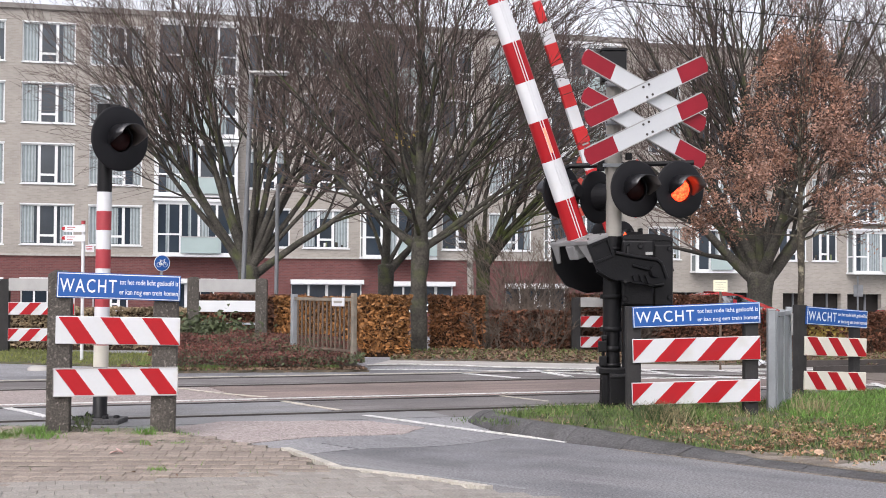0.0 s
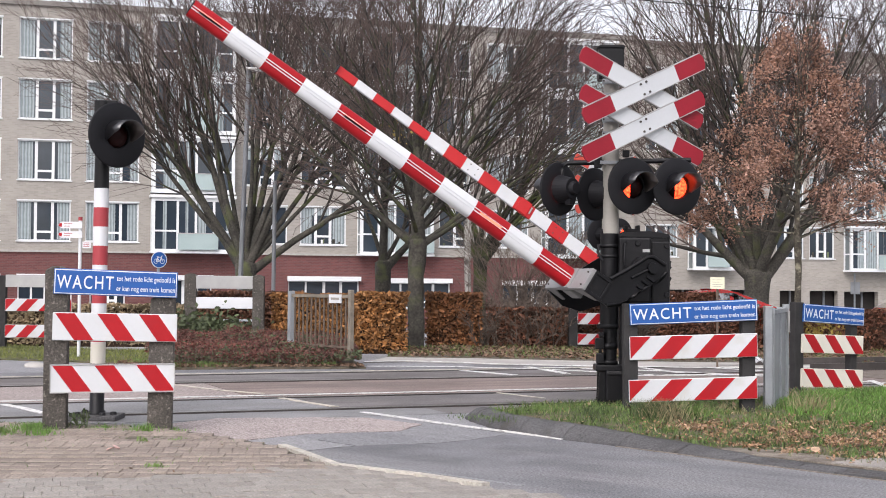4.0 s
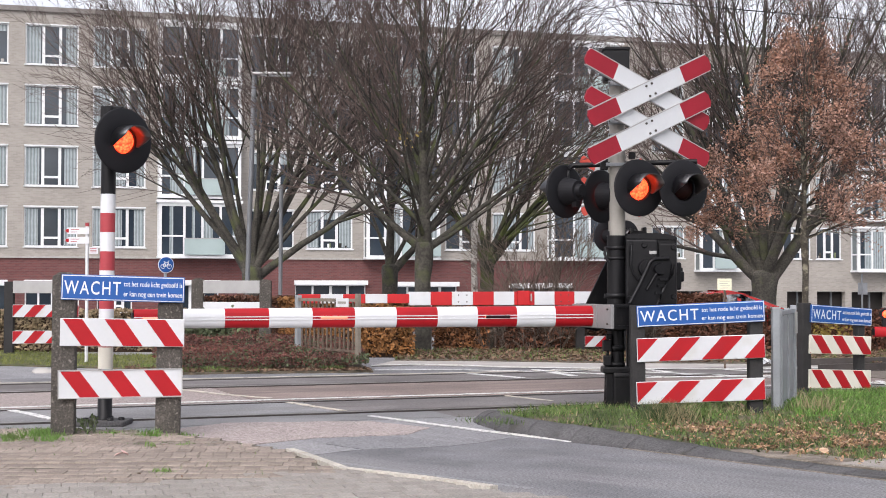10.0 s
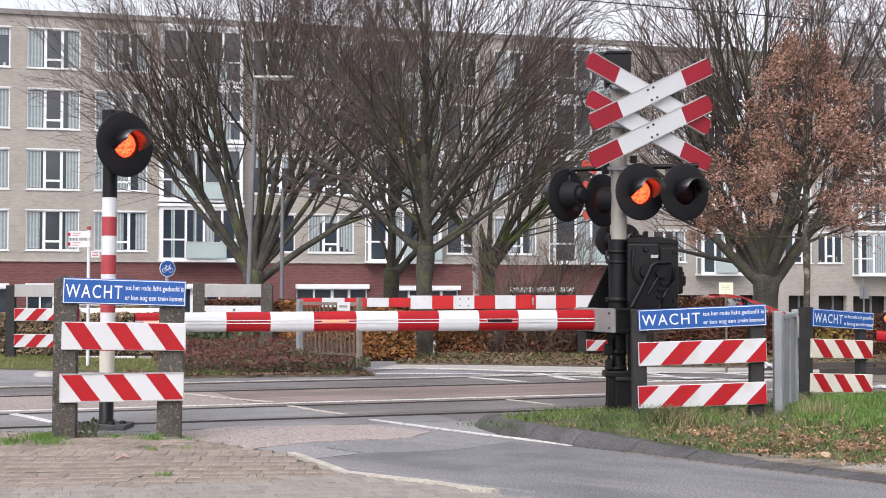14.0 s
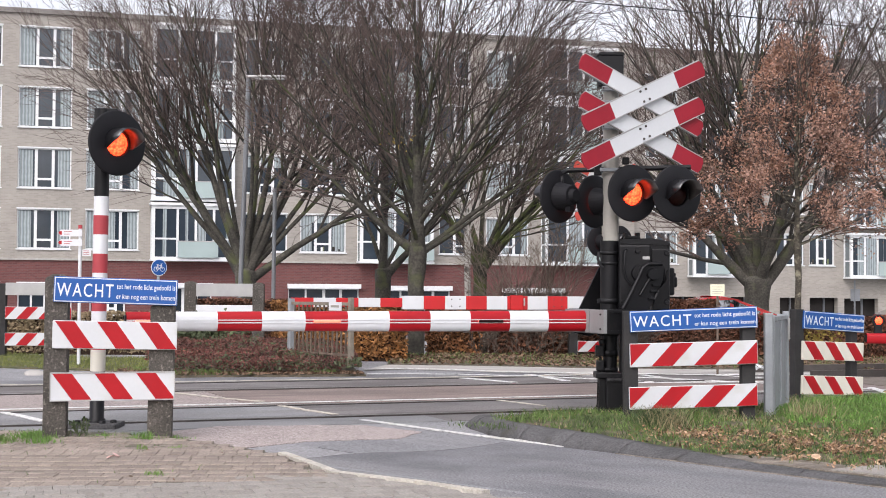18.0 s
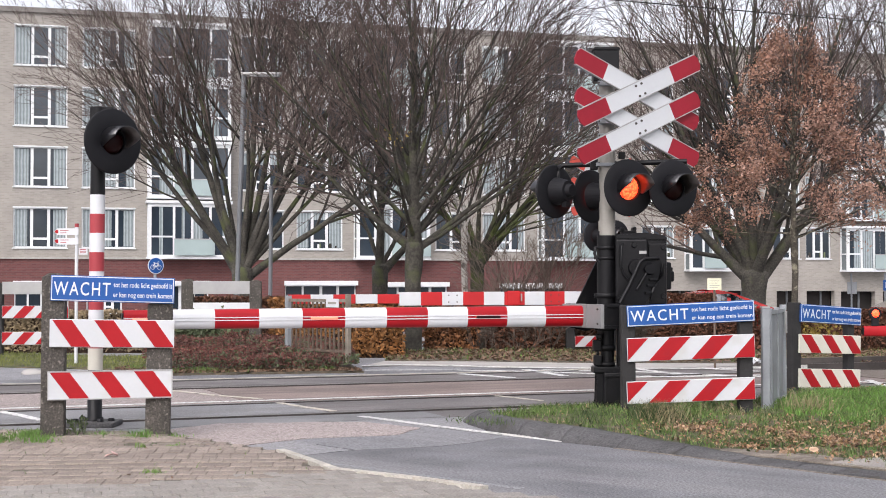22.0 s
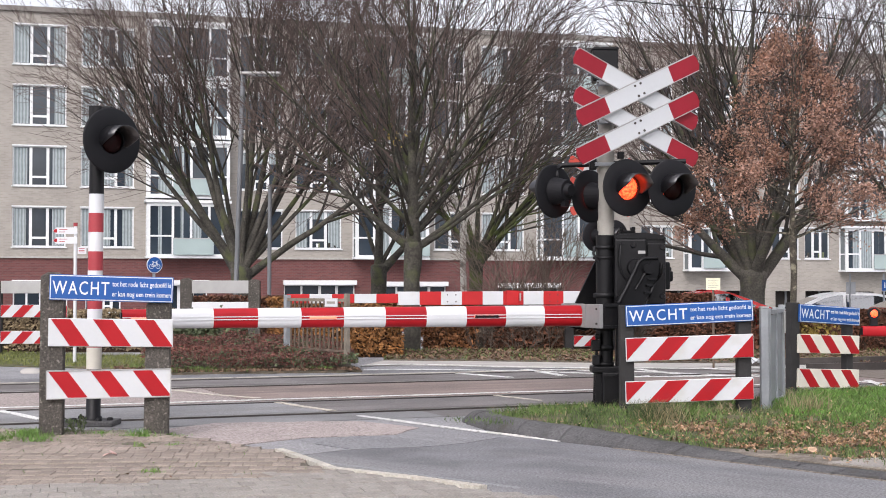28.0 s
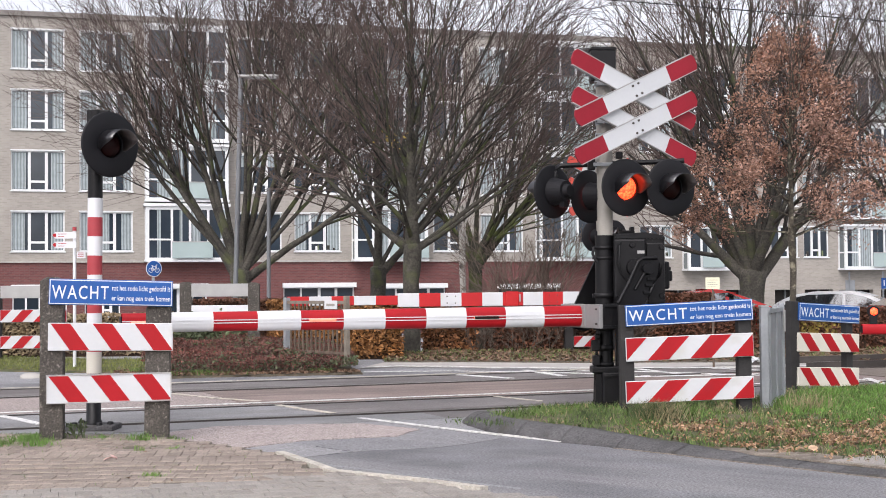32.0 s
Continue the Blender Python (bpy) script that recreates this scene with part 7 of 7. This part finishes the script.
def build_pavement():
    base = sheet("brick_pavement", PAVE, 0.017, M_JOINT, "brown-grey clinker brick pavement with sandy mossy joints", 0.05)
    slabs = sheet("slab_pavement", SLABS, 0.010, M_JOINT, "pale grey worn paving bricks along the road", 0.05)
    rnd = random.Random(77)
    me, v0, f0 = block_mesh("brick", 0.0985, 0.192, 0.055, 0.0035, M_BRICK)
    ang = 3.0
    rest_v, rest_f, count = [], [], 0
    c, s = math.cos(radians(ang)), math.sin(radians(ang))
    todo = []
    for j in range(-8, 36):
        sway, tip, rise = rnd.gauss(0, 0.012), rnd.gauss(-0.25, 0.5), rnd.gauss(0.001, 0.0018)
        for i in range(-70, 30):
            u, w = (i + 0.5 * (j % 2)) * 0.1 + sway, 7.6 + j * 0.21
            x, y = u * c - (w - 10) * s, u * s + (w - 10) * c + 10 + 0.02 * noise.noise(Vector((u * 0.7, j * 0.3, 4)))
            if inside(x, y, PAVE):
                m = pose(x, y, -0.031 + rise + 0.010 * noise.noise(Vector((x * 1.2, y * 1.2, 0))) + rnd.gauss(0, 0.0012), tip + rnd.gauss(0, 0.3), rnd.gauss(0, 0.3), ang + rnd.gauss(0, 0.5))
                todo.append((x, y, m))
    for x, y, m in todo:
        if count < 300 and x > -3.3 and 9.2 < y < 10.7:
            ob = new("brick", me)
            ob.parent = base
            ob.matrix_local = m
            count += 1
        else:
            k = len(rest_v)
            rest_v += [(m @ Vector(p))[:] for p in v0]
            rest_f += [tuple(q + k for q in fc) for fc in f0]
    me2 = bpy.data.meshes.new("bricks_rest")
    me2.from_pydata(rest_v, [], rest_f)
    me2.materials.append(M_BRICK)
    tagged(part("brick_rest", me2, None, base), kind="stuff")
    me, _, _ = block_mesh("pale_brick", 0.0988, 0.2, 0.05, 0.003, M_SLAB)
    ang = 14.0
    c, s = math.cos(radians(ang)), math.sin(radians(ang))
    for j in range(-14, 14):
        for i in range(-50, 30):
            u, w = (i + 0.5 * (j % 2)) * 0.1, j * 0.21
            x, y = u * c - w * s - 0.5, u * s + w * c + 9.0
            if inside(x, y - 0.09, SLABS) and x > -3.6 and y > 7.5 and inside(x + 0.05, y - 0.09, SLABS):
                ob = new("pale_brick", me)
                ob.parent = slabs
                ob.matrix_local = pose(x, y, -0.026 + 0.006 * noise.noise(Vector((x * 1.5, y * 1.5, 3))) + rnd.gauss(0, 0.0018), rnd.gauss(0, 0.6), rnd.gauss(0, 0.7), ang + rnd.gauss(0, 1.0))

    # weeds and moss at the foot of the posts and along the edge
    def near_posts(x, y):
        d = min(math.hypot(x - a, (y - b)) / q for a, b, q in ((-3.36, 12.12, 1.2), (-3.3, 12.3, 1.0), (-3.55, 11.75, 0.9), (-3.1, 12.62, 0.9), (-2.55, 12.42, 1.0), (-2.95, 12.5, 0.7), (-2.2, 12.1, 0.3), (-1.9, 9.62, 0.3), (-2.3, 11.2, 0.25)))
        return 1.0 if d < 0.12 else 0.12 if d < 0.25 else 0.0015
    blades("pavement_weeds", scatter(PAVE, 1300, 0.02, 81, near_posts), M_GRASS, 0.045, 0.0034, 1.0, "small green weeds at the fence posts and in joints", 82)
    blades("pavement_moss", scatter(PAVE, 2600, 0.02, 84, lambda x, y: 1.0 if y > 12.0 else 0.25 if noise.noise(Vector((x * 2, y * 4, 8))) > 0.45 else 0.0), M_GRASSDARK, 0.016, 0.004, 0.9, "dark moss and grass in the pavement joints", 85)
    leaves("pavement_litter", scatter(PAVE, 45, 0.03, 86), M_LEAFDARK, 0.018, "scattered dark leaf scraps on the pavement", 87, flat=0.8)
    for k, (x, y, n, h) in enumerate(((-3.4, 11.93, 130, 0.075), (-3.24, 11.8, 70, 0.05), (-3.22, 11.6, 100, 0.05), (-3.5, 11.55, 80, 0.035), (-3.75, 11.6, 90, 0.04), (-2.44, 11.93, 110, 0.07), (-2.83, 12.1, 70, 0.04), (-2.6, 12.0, 40, 0.025), (-2.05, 11.3, 25, 0.02), (-1.88, 9.6, 45, 0.028), (-2.15, 11.95, 40, 0.025))):
        spots = [(x + rnd.gauss(0, 0.045 + h * 0.3), y + rnd.gauss(0, 0.05), 0.02) for _ in range(n)]
        ob = blades("grass_tuft", spots, M_GRASSLUSH, h, 0.0034, 0.9, "", 140 + k, stuff=False)
        tagged(ob, "small fresh green grass tuft in the pavement", "grass tuft", "grass tufts in the pavement", "stuff")
    t = thing("dry_weed", pose(-2.99, 12.1, 0.02), "dry dead weed beside the concrete post", "weed")
    store, tips = {"limb": ([], []), "crown": ([], [])}, []
    for k in range(5):
        grow(rnd, store, Vector((rnd.gauss(0, 0.03), rnd.gauss(0, 0.03), 0)), Vector((rnd.gauss(0, 0.35), 0.1, 1)), 0.13, 0.003, 1, 2, tips, 0.12, 0.0, (0, 5))
    solid("stem", *store["limb"], M_SHRUBG, t, False)
    solid("crown", *store["crown"], M_SHRUBG, t, False)
    leaves("foliage", [p[:] for _, p in tips], M_GRASSDARK, 0.016, "", 83, parent=t)


sheet("asphalt_patch", worn(PATCH, 0.012), -0.001, M_DARKASPHALT, "darker rough patched asphalt of the road")
line("asphalt_seam", SEAM, 0.012, M_TAR, 0.001, "thin dark tar seam between two layers of asphalt")
line("asphalt_seam_short", SEAM_SHORT, 0.006, M_DARKASPHALT, 0.001, "thin dark crack in the asphalt")
line("asphalt_smear", SMEAR, 0.05, M_ASPHALT, 0.0015, "pale smooth band in the asphalt along the pavement")
sheet("pale_kerb_slab", [(2.72, 9.99), (3.0, 10.22), (4.2, 10.5), (3.9, 9.9), (3.02, 9.66)], 0.042, M_SLAB, "pale concrete slab at the end of the bank")
build_pavement()


# ---- what moves ----
BOOM_ANGLES = [(0, 69.3), (0.5, 64.8), (1, 58.4), (1.5, 54.2), (2, 49.9), (2.5, 45.6), (3, 41.3), (3.5, 37.1), (4.5, 28.5), (5.5, 20.0), (6, 15.9), (6.5, 11.6), (7, 7.3), (7.5, 3.6), (8, 0.6), (8.4, 0.0), (32, 0.0)]

SIDE_ANGLES = [(0, 75), (2.5, 75), (3.5, 65), (5.5, 41.5), (7.0, 24.5), (8.0, 13.4), (8.2, 11.2), (8.4, 8.9), (8.6, 6.7), (9.0, 3.2), (9.2, 1.7), (9.5, 0.3), (9.8, 0), (32, 0)]


def motions():
    walk(boom_near, [(t, pose(*BOOM_NEAR, 0, a, 19)) for t, a in BOOM_ANGLES])
    walk(boom_far, [(t, pose(*BOOM_FAR, 0, a, 21.8)) for t, a in BOOM_ANGLES])
    walk(boom_side, [(t, pose(*BOOM_SIDE, 0, a, 0)) for t, a in SIDE_ANGLES])

    def drive(ob, rows, z):
        walk(ob, [(t, pose(x, y, z, 0, 0, a)) for t, x, y, a in rows])
    drive(rover, [(0, 34.0, 42.5, 180), (22.0, 34.0, 42.5, 180), (24.0, 26.0, 42.5, 180), (25.5, 19.5, 42.5, 180), (26.8, 15.2, 42.5, 180), (27.5, 13.10, 42.5, 180), (27.9, 12.10, 42.5, 180), (28.2, 11.05, 42.5, 183),
                  (28.5, 10.25, 42.4, 200), (28.8, 9.74, 42.2, 222), (29.1, 9.38, 41.9, 245), (29.4, 9.16, 41.4, 262), (29.7, 9.0, 40.9, 270), (30.0, 8.9, 40.4, 278), (30.3, 9.2, 40.1, 286),
                  (30.6, 9.45, 39.9, 300), (30.9, 9.83, 39.7, 312), (31.2, 10.36, 39.5, 321), (31.5, 10.88, 39.5, 328), (32, 11.48, 39.5, 336)], -0.39)
    drive(van, [(0, 40, 45, 180), (3.5, 28, 45, 180), (5.5, 20.5, 45, 180), (7.3, 13.9, 45, 180), (8.0, 11.0, 45, 180), (8.6, 8.8, 45, 180), (9.5, 5.5, 45, 180), (10.4, 2.3, 45, 180), (11.2, -0.6, 45, 180), (11.9, -3.1, 45, 180), (12.2, -4.2, 45, 180), (12.6, -5.75, 45, 180), (13.0, -7.1, 45, 180),
                (13.2, -7.9, 45, 180), (13.6, -9.4, 45, 180), (14.0, -10.9, 45, 180), (14.5, -12.8, 45, 180), (16.5, -20, 45, 180), (20, -40, 45, 180), (32, -40, 45, 180)], -1.08)
    beats = {"one": (0.6625, 0.045, 0.38, 1), "two": (0.6625, 0.045, 0.38, 0), "solo": (0.6525, 0.195, 0.255, 1)}
    for lamp, at, rhythm, axis in SPIN:
        period, start, lit, first = beats[rhythm]
        events = []
        for k in range(-1, 52):
            t0 = start + k * period
            events += [(t0, first), (t0 + lit, 1 - first)]
        turn = 0 if [s for t, s in events if t <= 0][-1] else 180

        def turned(a):
            return pose(*at, *[a if i == axis else 0 for i in range(3)])
        rows = [(0.0, turned(turn))]
        for t, s in events:
            if 0.032 < t < 31.9:
                rows += [(t - 0.03, turned(turn)), (t - 0.015, turned(turn)), (t - 0.005, turned(turn + 60)), (t + 0.005, turned(turn + 120)), (t + 0.015, turned(turn + 180)), (t + 0.03, turned(turn + 180))]
                turn += 180
        rows.append((32.0, turned(turn)))
        walk(lamp, rows)


motions()
